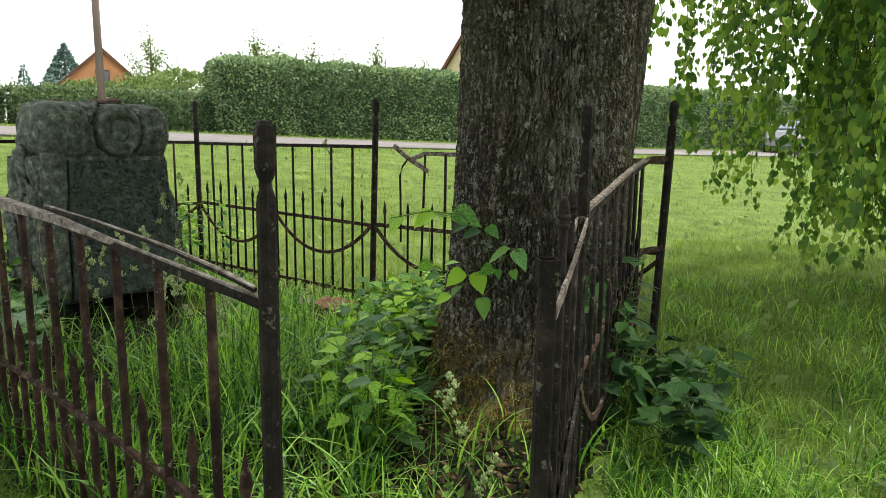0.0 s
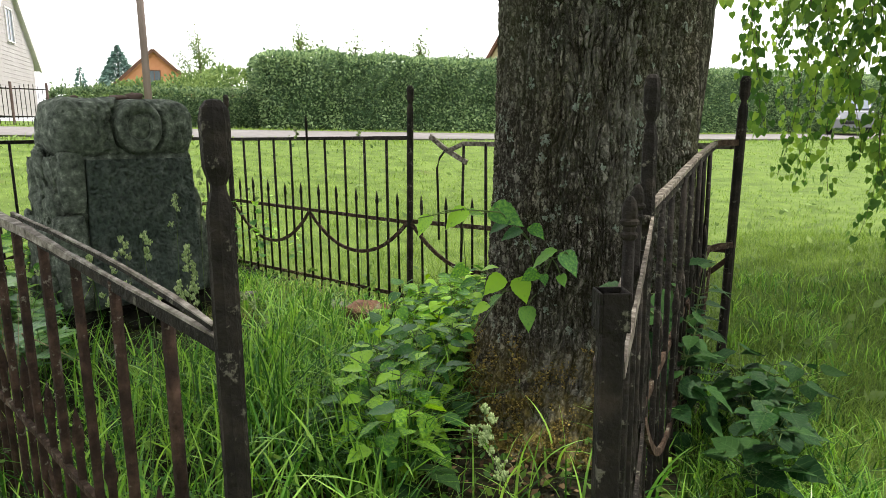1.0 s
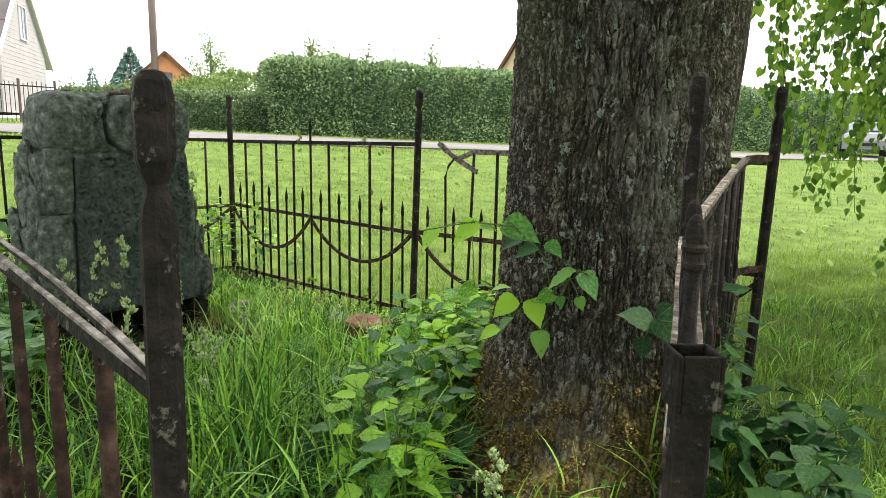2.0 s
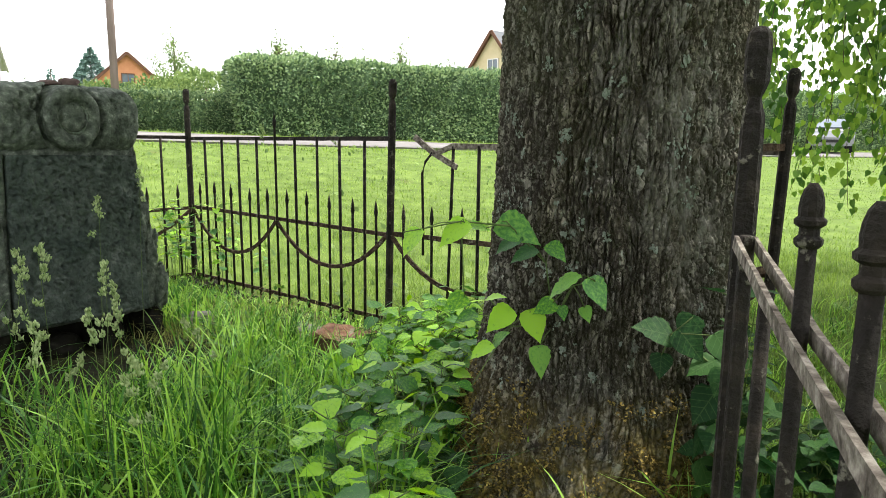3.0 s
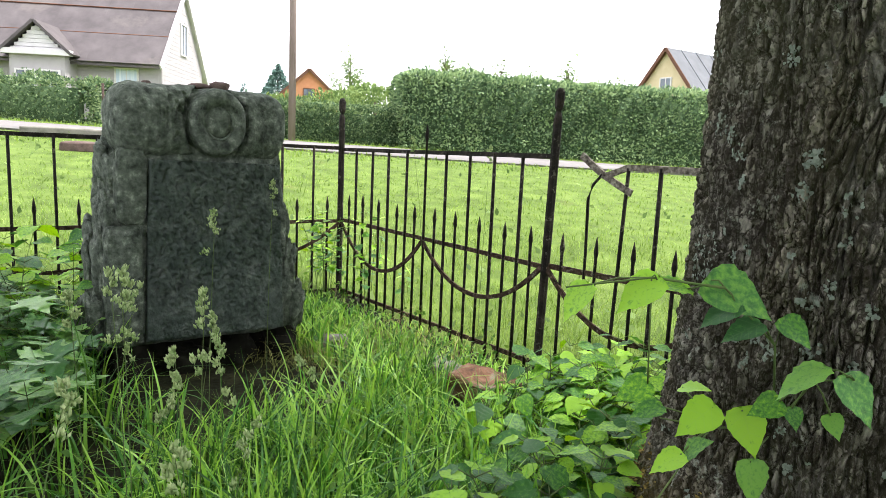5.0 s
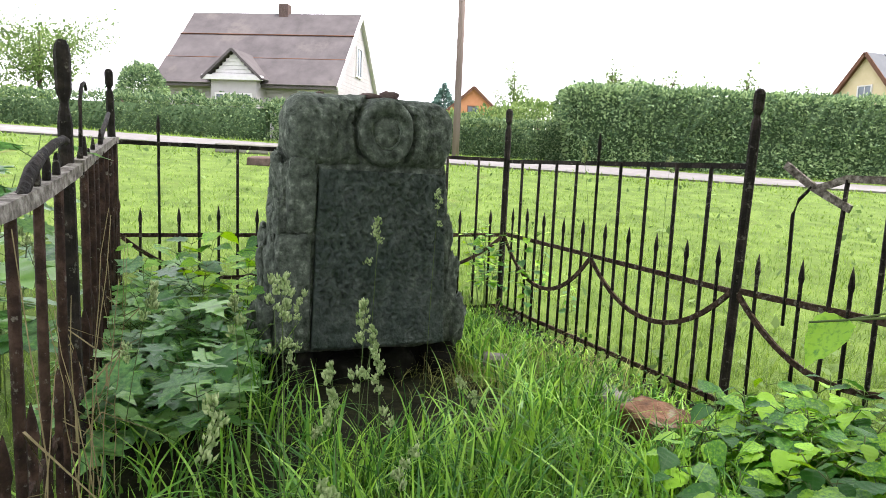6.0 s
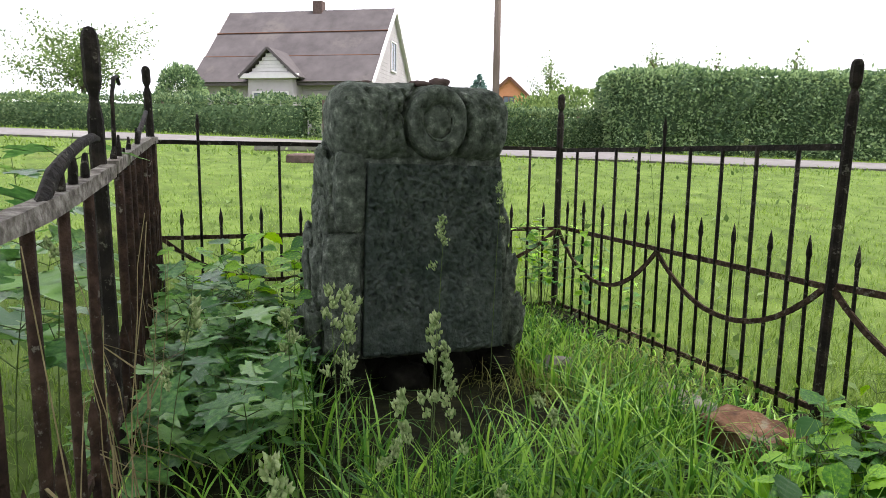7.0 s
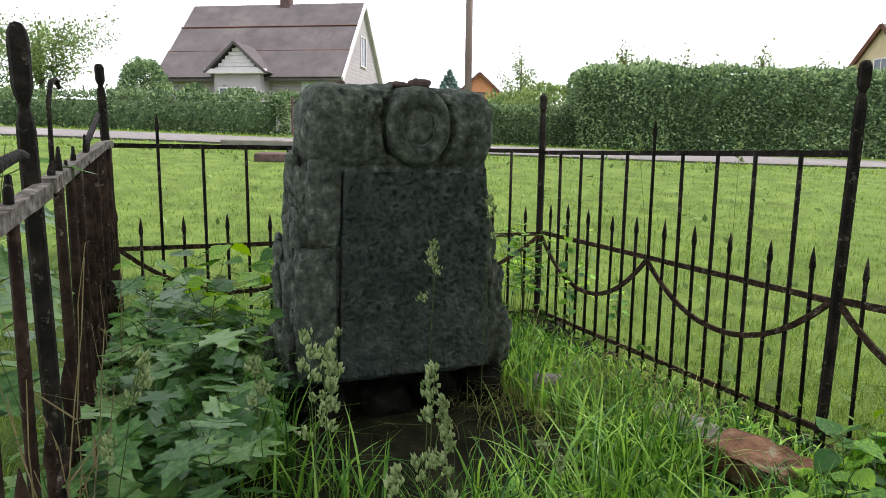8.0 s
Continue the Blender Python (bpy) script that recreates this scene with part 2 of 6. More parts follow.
M_SIDING = ramp_mat("cream_weatherboard", [(0.33, 0.31, 0.318), (0.39, 0.368, 0.376)], 2, rough=0.7, bump=0.1)
M_WHITE = ramp_mat("white_paint", [(0.54, 0.52, 0.525), (0.62, 0.6, 0.605)], 3, rough=0.6, bump=0.1)
M_ROOF = ramp_mat("grey_brown_roof_sheet", [(0.075, 0.067, 0.069), (0.115, 0.103, 0.105)], 1.2, 10, rough=0.9, bump=0.3, second=(0.125, 0.112, 0.108), second_scale=0.4, random_fac=0.05)
M_METAL_ROOF = ramp_mat("grey_metal_roof", [(0.1, 0.105, 0.115), (0.14, 0.146, 0.157)], 1, rough=0.8, bump=0.1)
M_ORANGE = ramp_mat("orange_boards", [(0.46, 0.2, 0.1), (0.54, 0.26, 0.14)], 1.5, rough=0.8, bump=0.1)
M_OCHRE = ramp_mat("yellow_boards", [(0.46, 0.38, 0.24), (0.54, 0.46, 0.31)], 1.5, rough=0.8, bump=0.1)
M_DARKWOOD = ramp_mat("brown_boards", [(0.1, 0.05, 0.035), (0.15, 0.08, 0.055)], 3, rough=0.8, bump=0.1)
M_GLASS = ramp_mat("window_glass", [(0.05, 0.07, 0.09), (0.1, 0.13, 0.16)], 0.6, rough=0.08, bump=0, spec=0.8)
M_CURTAIN = ramp_mat("blue_white_curtain", [(0.35, 0.45, 0.6), (0.75, 0.78, 0.8)], 4, rough=0.8, bump=0, stretch=(4, 4, 0.1))
M_POLE = ramp_mat("weathered_pole", [(0.16, 0.125, 0.11), (0.25, 0.2, 0.18)], 8, rough=0.9, bump=0.3, stretch=(1, 1, 0.1))
M_BRICK = ramp_mat("red_brick", [(0.07, 0.042, 0.03), (0.16, 0.088, 0.056), (0.25, 0.15, 0.1)], 16, rough=0.95, bump=0.7, second=(0.2, 0.2, 0.15), second_scale=8)
M_RUBBLE = ramp_mat("mossy_brick", [(0.07, 0.05, 0.045), (0.14, 0.1, 0.09)], 14, rough=0.95, bump=0.7)
M_CONCRETE = ramp_mat("pale_concrete", [(0.12, 0.115, 0.1), (0.26, 0.25, 0.22)], 4, rough=0.95, bump=0.5)
M_CAR = ramp_mat("silver_car_paint", [(0.22, 0.23, 0.24), (0.26, 0.27, 0.28)], 0.5, rough=0.3, bump=0, metal=0.3)
M_TYRE = ramp_mat("tyre_rubber", [(0.02, 0.02, 0.02), (0.035, 0.035, 0.035)], 9, rough=0.9, bump=0.2)

# ---- helpers for building ----
rng = np.random.default_rng(7)


def thing(name, at, label, category, group="", kind=""):
    ob = new(name)
    ob.location = at
    ob.empty_display_size = 0.1
    return tagged(ob, label, category, group, kind)


def under(ob, parent):
    """Parents ob, whose mesh is laid out in world places, without moving it."""
    if parent is not None:
        ob.parent = parent
        if parent.data is None:
            ob.matrix_parent_inverse = Matrix.Translation(-Vector(parent.location))
    return ob


def part(name, bm, material, parent=None, label="", smooth=True):
    me = bpy.data.meshes.new(name)
    bm.to_mesh(me)
    bm.free()
    me.materials.append(material)
    if smooth:
        me.shade_smooth()
    ob = new(name, me)
    under(ob, parent)
    return tagged(ob, label) if label else ob


def fast_mesh(name, verts, faces, material, parent=None, smooth=False):
    """verts (n, 3), faces: list of integer arrays (m, k)."""
    me = bpy.data.meshes.new(name)
    me.vertices.add(len(verts))
    me.vertices.foreach_set("co", np.asarray(verts, dtype=np.float32).ravel())
    loops = np.concatenate([f.ravel() for f in faces])
    sizes = np.concatenate([np.full(len(f), f.shape[1]) for f in faces])
    me.loops.add(len(loops))
    me.loops.foreach_set("vertex_index", loops.astype(np.int32))
    me.polygons.add(len(sizes))
    me.polygons.foreach_set("loop_start", np.concatenate([[0], np.cumsum(sizes)[:-1]]).astype(np.int32))
    me.polygons.foreach_set("loop_total", sizes.astype(np.int32))
    me.update(calc_edges=True)
    me.validate()
    me.materials.append(material)
    if smooth:
        me.shade_smooth()
    ob = new(name, me)
    return under(ob, parent)


def sweep(bm, pts, w, h, wobble=0.0, sides=4, up=(0, 0, 1), taper=None):
    """A bar along a polyline: w across, h along up; sides 4 is a flat bar, more is a round rod."""
    rings = []
    n = len(pts)
    up = Vector(up)
    for i, p in enumerate(pts):
        p = Vector(p)
        d = (Vector(pts[min(i + 1, n - 1)]) - Vector(pts[max(i - 1, 0)])).normalized()
        ref = up if abs(d.dot(up)) < 0.95 else Vector((1, 0.3, 0)).normalized()
        x = d.cross(ref).normalized()
        y = x.cross(d).normalized()
        k = taper[i] if taper else 1.0
        ring = []
        for j in range(sides):
            a = 2 * math.pi * (j + 0.5) / sides
            s = 2 ** 0.5 if sides == 4 else 1.0
            v = p + x * (math.cos(a) * s * w / 2 * k) + y * (math.sin(a) * s * h / 2 * k)
            if wobble:
                v += Vector((random.uniform(-1, 1), random.uniform(-1, 1), random.uniform(-1, 1))) * wobble
            ring.append(bm.verts.new(v))
        rings.append(ring)
    for a, b in zip(rings, rings[1:]):
        for j in range(sides):
            bm.faces.new((a[j], a[(j + 1) % sides], b[(j + 1) % sides], b[j]))
    bm.faces.new(rings[0][::-1])
    bm.faces.new(rings[-1])
    return bm


def lathe(bm, at, profile, sides=8, lean=(0, 0), turn=0.0, squash=1.0):
    """profile: (radius, height) from the bottom up."""
    rings = []
    for r, z in profile:
        ring = []
        for j in range(sides):
            a = 2 * math.pi * (j + 0.5) / sides + turn
            ca, sa = math.cos(a) * r, math.sin(a) * r * squash
            ring.append(bm.verts.new((at[0] + ca + lean[0] * z, at[1] + sa + lean[1] * z, at[2] + z)))
        rings.append(ring)
    for a, b in zip(rings, rings[1:]):
        for j in range(sides):
            bm.faces.new((a[j], a[(j + 1) % sides], b[(j + 1) % sides], b[j]))
    bm.faces.new(rings[0][::-1])
    bm.faces.new(rings[-1])
    return bm


def box(bm, size, m, bevel=0.0, cuts=0, rough=0.0, freq=4.0):
    """A block with worn edges, its surface roughened; m places it (its origin in the middle)."""
    tmp = bmesh.new()
    bmesh.ops.create_cube(tmp, size=1.0, matrix=Matrix.Diagonal((*size, 1)))
    if cuts:
        bmesh.ops.subdivide_edges(tmp, edges=list(tmp.edges), cuts=cuts, use_grid_fill=True)
    if bevel:
        es = [e for e in tmp.edges if e.calc_face_angle(0) > 0.5]
        bmesh.ops.bevel(tmp, geom=es, offset=bevel, segments=2, affect="EDGES", profile=0.5)
    for v in tmp.verts:
        if rough:
            q = (m @ v.co) * freq
            v.co += Vector(noise.noise_vector(q)) * rough + Vector(noise.noise_vector(q * 3.1)) * rough * 0.4
        v.co = m @ v.co
    me = bpy.data.meshes.new("block")
    tmp.to_mesh(me)
    tmp.free()
    bm.from_mesh(me)
    bpy.data.meshes.remove(me)
    return bm


# ---- ground ----
NV, TV = Vector((-0.588, 0.809)), Vector((0.809, 0.588))   # across the road (away), along the road (to the east)


def uv(x, y):
    return x * 0.809 + y * 0.588, x * -0.588 + y * 0.809


def xy(u, v):
    return u * 0.809 - v * 0.588, u * 0.588 + v * 0.809


def ground_z(x, y):
    """Height of the ground: level at the graves, rising to the road."""
    u, v = x * 0.809 + y * 0.588, x * -0.588 + y * 0.809
    k = np.clip((v - 6.0) / 11.0, 0, 1)
    k = k * k * (3 - 2 * k) * 0.45 + k * 0.55
    zr = 1.22 - 0.028 * (25 * np.tanh(u / 25))
    far = np.clip(v - 17, 0, 1e9)
    z = k * zr + 0.05 * 8 * np.tanh(far / 8) - 0.06 * np.exp(-((v - 6.3) / 1.5) ** 2 - (u / 5) ** 2)
    return z + 0.02 * np.sin(x * 1.3 + 0.7 * y) * np.sin(y * 0.9 - x * 0.4) * (v < 15.5)


def axis(lo, hi, fine_lo, fine_hi, step, grow=1.12):
    a = list(np.arange(fine_lo, fine_hi, step))
    s, x = step, fine_hi
    while x < hi:
        a.append(x)
        s *= grow
        x += s
    a.append(hi)
    s, x, b = step, fine_lo, []
    while x > lo:
        s *= grow
        x -= s
        b.append(max(x, lo))
    return np.array(b[::-1] + a)


gx, gy = axis(-900, 900, -12, 10, 0.25), axis(-900, 900, -4, 22, 0.25)
GX, GY = np.meshgrid(gx, gy)
GZ = ground_z(GX, GY) - 0.01
nx, ny = len(gx), len(gy)
idx = np.arange(nx * ny).reshape(ny, nx)
gf = np.stack([idx[:-1, :-1], idx[:-1, 1:], idx[1:, 1:], idx[1:, :-1]], -1).reshape(-1, 4)
ground = fast_mesh("ground", np.stack([GX, GY, GZ], -1).reshape(-1, 3), [gf], M_GROUND, smooth=True)
tagged(ground, "uneven green grassy ground rising gently to the road", "ground", kind="structure")


def strip(name, u0, u1, v0, v1, lift, material, thick=0.08, nv=4, du=2.0):
    us, vs = np.arange(u0, u1 + 0.01, du), np.linspace(v0, v1, nv)
    V = []
    for lz in (lift, lift - thick):
        for v in vs:
            for u in us:
                wv = v + 0.18 * math.sin(u * 0.31 + v) * (v in (vs[0], vs[-1]))
                x, y = xy(u, wv)
                V.append((x, y, float(ground_z(x, y)) + lz))
    V = np.array(V)
    nu = len(us)
    i = np.arange(nu * nv).reshape(nv, nu)
    f = [np.stack([i[:-1, :-1], i[:-1, 1:], i[1:, 1:], i[1:, :-1]], -1).reshape(-1, 4)]
    o = nu * nv
    for row in (i[0], i[-1]):
        f.append(np.stack([row[:-1], row[1:], row[1:] + o, row[:-1] + o], -1))
    return fast_mesh(name, V, f, material)


tagged(strip("road", -160, 160, 16.0, 19.0, 0.03, M_ASPHALT), "narrow pale worn asphalt village road", "road", kind="structure")

# ---- iron fence ----
PB1, PB2, PF3 = Vector((-2.77, 6.50)), Vector((-0.845, 5.275)), Vector((1.08, 4.11))
PL1, PL2, PG1 = Vector((-4.49, 4.33)), Vector((-2.37, 2.925)), Vector((-0.372, 1.444))
PF2, PG2 = Vector((0.374, 2.376)), Vector((0.18, 1.34))


def post(parent, p, top, base=-0.15, lean=(0, 0), turn=0.0, w=0.023, head=1.0):
    """A square post with a neck and a flattened knob at the top."""
    bm = bmesh.new()
    t = top - base
    prof = [(w * 1.05, 0), (w * 1.05, t - 0.3), (w * 1.02, t - 0.165), (w * 0.92, t - 0.15), (w * 0.62, t - 0.13), (w * 0.58, t - 0.122), (w * 0.9, t - 0.108),
            (w * 1.1, t - 0.095), (w * 1.15, t - 0.03), (w * 0.98, t - 0.012), (w * 0.6, t - 0.002), (w * 0.2, t)]
    prof = [(r, t - (t - z) * head if 0 < z < t else z) for r, z in prof]
    lathe(bm, (p[0] - lean[0] * t, p[1] - lean[1] * t, base), prof, 8, lean, turn)
    return part("post", bm, M_IRON, parent, smooth=False)


def along(a, b, s):
    d = (b - a).normalized()
    return a + d * s


def picket(parent, p, z0, z1, spear=False, w=0.015, lean=(0, 0), name="picket", material=None):
    bm = bmesh.new()
    h = z1 - z0
    if spear:
        prof = [(w * 0.62, 0), (w * 0.62, h - 0.115), (w * 0.6, h - 0.11), (w * 0.95, h - 0.085), (w * 0.6, h - 0.04), (w * 0.08, h)]
    else:
        prof = [(w * 0.7, 0), (w * 0.66, h * 0.35), (w * 0.72, h * 0.7), (w * 0.68, h)]
    lathe(bm, (p[0], p[1], z0), prof, 6, lean, random.random())
    return part(name, bm, material or M_IRON, parent)


def rail(parent, pts, w=0.012, h=0.03, material=None, name="rail", wob=0.0012):
    fine = []
    for a, b in zip(pts, pts[1:]):
        a, b = Vector(a), Vector(b)
        k = max(2, int((b - a).length / 0.08))
        fine += [a.lerp(b, i / k) for i in range(k)]
    fine.append(Vector(pts[-1]))
    return part(name, sweep(bmesh.new(), fine, w, h, wob), material or M_IRON, parent, smooth=False)


def swag(parent, a, b, s0, s1, z_end, z_low, n=14, w=0.012, h=0.026, off=0.0):
    """A hanging bow of flat iron between two places on a panel."""
    pts = []
    d = (b - a).normalized()
    nrm = Vector((d.y, -d.x))
    for i in range(n + 1):
        k = i / n
        p = a + d * (s0 + (s1 - s0) * k) + nrm * off
        drop = 1 - abs(2 * k - 1) ** 2.1
        pts.append((p.x, p.y, z_end - (z_end - z_low) * drop))
    return part("swag", sweep(bmesh.new(), pts, w, h, 0.001), M_RUST, parent, smooth=False)


def line_z(table, s):
    for (s0, z0), (s1, z1) in zip(table, table[1:]):
        if s <= s1:
            return z0 + (z1 - z0) * (s - s0) / (s1 - s0)
    return table[-1][1]


def panel(parent, a, b, step, top, mid, low, spikes=(), skip=(), swags=True, first=1, short_up=0.22, bar=0.027, stout=0.015, metal=None):
    """Rails, alternating tall and spear-headed pickets and bows between two posts; top, mid, low: tables of (s, z)."""
    L = (b - a).length
    P = lambda s, z: (*along(a, b, s), z)
    rail(parent, [P(s, z) for s, z in top], h=bar)
    rail(parent, [P(s, z) for s, z in mid], w=0.014, h=bar, material=M_RUST)
    rail(parent, [P(s, z) for s, z in low], h=0.027, material=M_RUST)
    n = int(L / step + 0.5)
    d = (b - a).normalized()
    nrm = Vector((d.y, -d.x)) * 0.004
    for k in range(1, 2 * n):
        s = k * step / 2
        if k in skip or s > L - 0.04:
            continue
        p = along(a, b, s) + nrm
        lean = (random.gauss(0, 0.006), random.gauss(0, 0.006))
        z0 = line_z(low, s) - 0.13
        if k % 2:
            picket(parent, p, z0, line_z(mid, s) + short_up + random.gauss(0, 0.006), True, w=stout, lean=lean, material=metal)
        else:
            picket(parent, p, z0, line_z(top, s) + (0.19 if k in spikes else 0.006), k in spikes, w=stout, lean=(lean[0] * 0.4, lean[1] * 0.4), material=metal)


# back fence: two panels
TOPB, MIDB = 1.195, 0.61
f_back = thing("iron_fence", (PB2.x, PB2.y, -0.02), "rusty wrought iron grave fence with spear-headed pickets and hanging bows", "fence", "grave fence sides")
post(f_back, (-2.782, 6.495), 1.588)
post(f_back, (-0.825, 5.274), 1.566, lean=(0.02, 0.005))
L1 = (PB2 - PB1).length
panel(f_back, PB1, PB2, L1 / 10, [(0, TOPB - 0.01), (L1, TOPB + 0.01)], [(0, MIDB + 0.01), (L1, MIDB - 0.01)], [(0, 0.042), (L1, 0.042)], spikes=(10,))
swag(f_back, PB1, PB2, 0.02, L1 / 2, 0.6, 0.3, off=0.012)
swag(f_back, PB1, PB2, L1 / 2, L1 - 0.02, 0.595, 0.33, off=0.012)
L2 = (PF3 - PB2).length
P2 = lambda s, z: (*along(PB2, PF3, s), z)
rail(f_back, [P2(0, MIDB), P2(L2, 0.64)], material=M_RUST)
rail(f_back, [P2(0, 0.042), P2(L2, 0.05)], h=0.03, material=M_RUST)
rail(f_back, [P2(0.2, 1.218), P2(0.34, 1.127), P2(0.52, 1.045)], w=0.014, h=0.034, material=M_IRON_LICHEN)
rail(f_back, [P2(0.36, 1.12), P2(0.49, 1.168), P2(0.96, 1.167), P2(L2, 1.17)], material=M_IRON_LICHEN)
part("rail", sweep(bmesh.new(), [P2(0.27, 0.5), P2(0.27, 0.7), P2(0.262, 1.0), P2(0.285, 1.07), P2(0.34, 1.127)], 0.016, 0.016, 0.001, 6), M_IRON, f_back)
for k in range(1, 19):
    s = k * L2 / 20
    if k in (2,):
        continue
    if k % 2:
        picket(f_back, along(PB2, PF3, s), -0.09, 0.815 + random.gauss(0, 0.008), True)
    elif k == 4:
        picket(f_back, along(PB2, PF3, s), -0.09, 1.165, lean=(0.03, -0.015))
    else:
        picket(f_back, along(PB2, PF3, s), -0.09, 1.17)
swag(f_back, PB2, PF3, 0.02, L2 / 2, 0.6, 0.31, off=0.012)
swag(f_back, PB2, PF3, L2 / 2, L2 - 0.02, 0.6, 0.33, off=0.012)

# west end
f_west = thing("iron_fence", (*PL1.lerp(PB1, 0.5), -0.02), "dark rusted iron end fence behind the grave stone", "fence", "grave fence sides")
L3 = (PB1 - PL1).length
panel(f_west, PL1, PB1, L3 / 11, [(0, 1.2), (L3, 1.195)], [(0, 0.59), (L3, 0.61)], [(0, 0.03), (L3, 0.042)], spikes=(2,), short_up=0.2)
swag(f_west, PL1, PB1, 0.02, L3 / 2, 0.58, 0.3, off=0.012)
swag(f_west, PL1, PB1, L3 / 2, L3 - 0.02, 0.6, 0.33, off=0.012)

# long front side, sagging
f_front = thing("iron_fence", (*PL2, -0.02), "sagging rusty iron fence with bent pickets and lichened top rail", "fence", "grave fence sides")
post(f_front, PG1, 1.327, lean=(0.0, 0.01), w=0.0195)
post(f_front, (PL2.x, PL2.y - 0.034), 1.479, lean=(0.03, -0.03), w=0.0205, head=1.5)
post(f_front, (PL1.x - 0.026, PL1.y - 0.03), 1.66, lean=(-0.016, -0.018))
L4 = (PL2 - PG1).length
L5 = (PL1 - PL2).length
panel(f_front, PG1, PL2, 0.24, [(0.02, 0.952), (0.4, 0.975), (1.08, 1.02), (1.6, 1.03), (L4, 1.085)], [(0.02, 0.385), (0.6, 0.40), (1.46, 0.42), (L4, 0.39)],
      [(0.02, -0.06), (L4, -0.04)], short_up=0.2, bar=0.021, stout=0.0175, metal=M_RUSTY_PICKET)
panel(f_front, PL2, PL1, 0.23, [(0, 1.09), (0.77, 1.132), (1.9, 1.19), (L5, 1.2)], [(0, 0.385), (0.7, 0.435), (1.3, 0.515), (2.0, 0.61), (L5, 0.62)],
      [(0, -0.04), (L5, 0.02)], short_up=0.25, stout=0.02, metal=M_RUSTY_PICKET)
swag(f_front, PG1, PL2, 0.6, 1.25, 0.39, 0.12, off=0.012)
# pale strip drawn as the lit upper edge of the top rail
rail(f_front, [(*along(PG1, PL2, s), z) for s, z in ((0.04, 0.967), (0.4, 0.9885), (1.08, 1.0335), (1.6, 1.0435))], w=0.009, h=0.006, material=M_PALE_RAIL)
rail(f_front, [(*along(PG1, PL2, s), z) for s, z in ((0.05, 0.978), (0.2, 1.0), (0.42, 1.022), (0.8, 1.045), (1.2, 1.06))], w=0.008, h=0.009, material=M_IRON)
# the loose rod gets a lit top edge drawn in pale too
rail(f_front, [(*along(PG1, PL2, s), z) for s, z in ((0.05, 0.984), (0.2, 1.006), (0.42, 1.028), (0.8, 1.051), (1.2, 1.066))], w=0.008, h=0.004, material=M_PALE_RAIL)
pale = [(0.7 + (L4 - 0.7) * k / 24, 0.35 + 0.65 * min(1.0, k / 12)) for k in range(25)]
part("rail", sweep(bmesh.new(), [(*along(PG1, PL2, s), line_z([(0.7, 1.0), (1.08, 1.027), (1.62, 1.042), (1.9, 1.052), (L4, 1.097)], s)) for s, k in pale], 0.036, 0.036, 0.0012, taper=[k for s, k in pale]), M_PALE_RAIL, f_front, smooth=False)
rail(f_front, [(*along(PL2, PL1, s), z) for s, z in ((0.05, 1.104), (0.77, 1.144), (1.9, 1.201), (L5 - 0.1, 1.211))], w=0.038, h=0.036, material=M_PALE_RAIL)

# east side beside the tree
f_east = thing("iron_fence", (*PF2.lerp(PF3, 0.5), -0.02), "rusty iron fence panel pressed against the tree trunk", "fence", "grave fence sides")
post(f_east, PF2, 1.413, w=0.0195)
post(f_east, PF3, 1.514, lean=(0.02, -0.01))
PE = Vector((0.935, 4.03))
L6 = (PE - PF2).length
panel(f_east, PF2, PE, 0.22, [(0.02, 1.035), (L6 * 0.6, 1.13), (L6, 1.175)], [(0.02, 0.47), (L6, 0.66)], [(0.02, -0.1), (L6, 0.02)], short_up=0.2)
swag(f_east, PF2, PE, 0.02, L6 / 2, 0.45, 0.2, off=0.014)
swag(f_east, PF2, PE, L6 / 2, L6 - 0.02, 0.6, 0.3, off=0.014)
rail(f_east, [(*along(PF2, PE, s), z) for s, z in ((0.02, 1.06), (1.1, 1.155), (L6, 1.19))], w=0.022, h=0.014, material=M_IRON_LICHEN)
for z0, z1 in ((1.185, 1.19), (0.66, 0.67)):
    rail(f_east, [(*PE, z0), (*PE.lerp(PF3, 0.4), z1), (*PF3, z1)], w=0.014, h=0.03, material=M_RUST, name="bracket")

# gate leaf, standing open
gate = thing("iron_gate", (*PF2, -0.02), "open rusted iron gate leaf with turned finials and double top rail", "gate")
L7 = (PG2 - PF2).length
GP = lambda s, z, off=0.0: (*(along(PF2, PG2, s) + Vector(((PG2 - PF2).normalized().y, -(PG2 - PF2).normalized().x)) * off), z)
for off in (-0.016, 0.016):
    rail(gate, [GP(0.03, 1.035, off), GP(L7 * 0.5, 1.0, off), GP(L7, 0.985, off)], w=0.007, h=0.022, material=M_IRON_LICHEN)
    rail(gate, [GP(0.03, 0.45, off), GP(L7, 0.4, off)], w=0.009, h=0.03)
    rail(gate, [GP(0.03, -0.05, off), GP(L7, -0.08, off)], w=0.009, h=0.03)
bm = bmesh.new()
box(bm, (0.03, 0.03, 1.15), Matrix.Translation((PG2.x, PG2.y, 0.47)) @ Matrix.Rotation(0.18, 4, "Z"), 0.004, 0)
part("stile", bm, M_IRON, gate, smooth=False)
bm = bmesh.new()
for dx, dy, sx, sy in ((-0.0175, 0, 0.004, 0.039), (0.0175, 0, 0.004, 0.039), (0, -0.0175, 0.031, 0.004), (0, 0.0175, 0.031, 0.004)):
    box(bm, (sx, sy, 0.05), Matrix.Translation((PG2.x, PG2.y, 1.062)) @ Matrix.Rotation(0.18, 4, "Z") @ Matrix.Translation((dx, dy, 0)), 0.0015)
part("socket", bm, M_IRON, gate, "open square socket of a lost finial", smooth=False)
bm = bmesh.new()
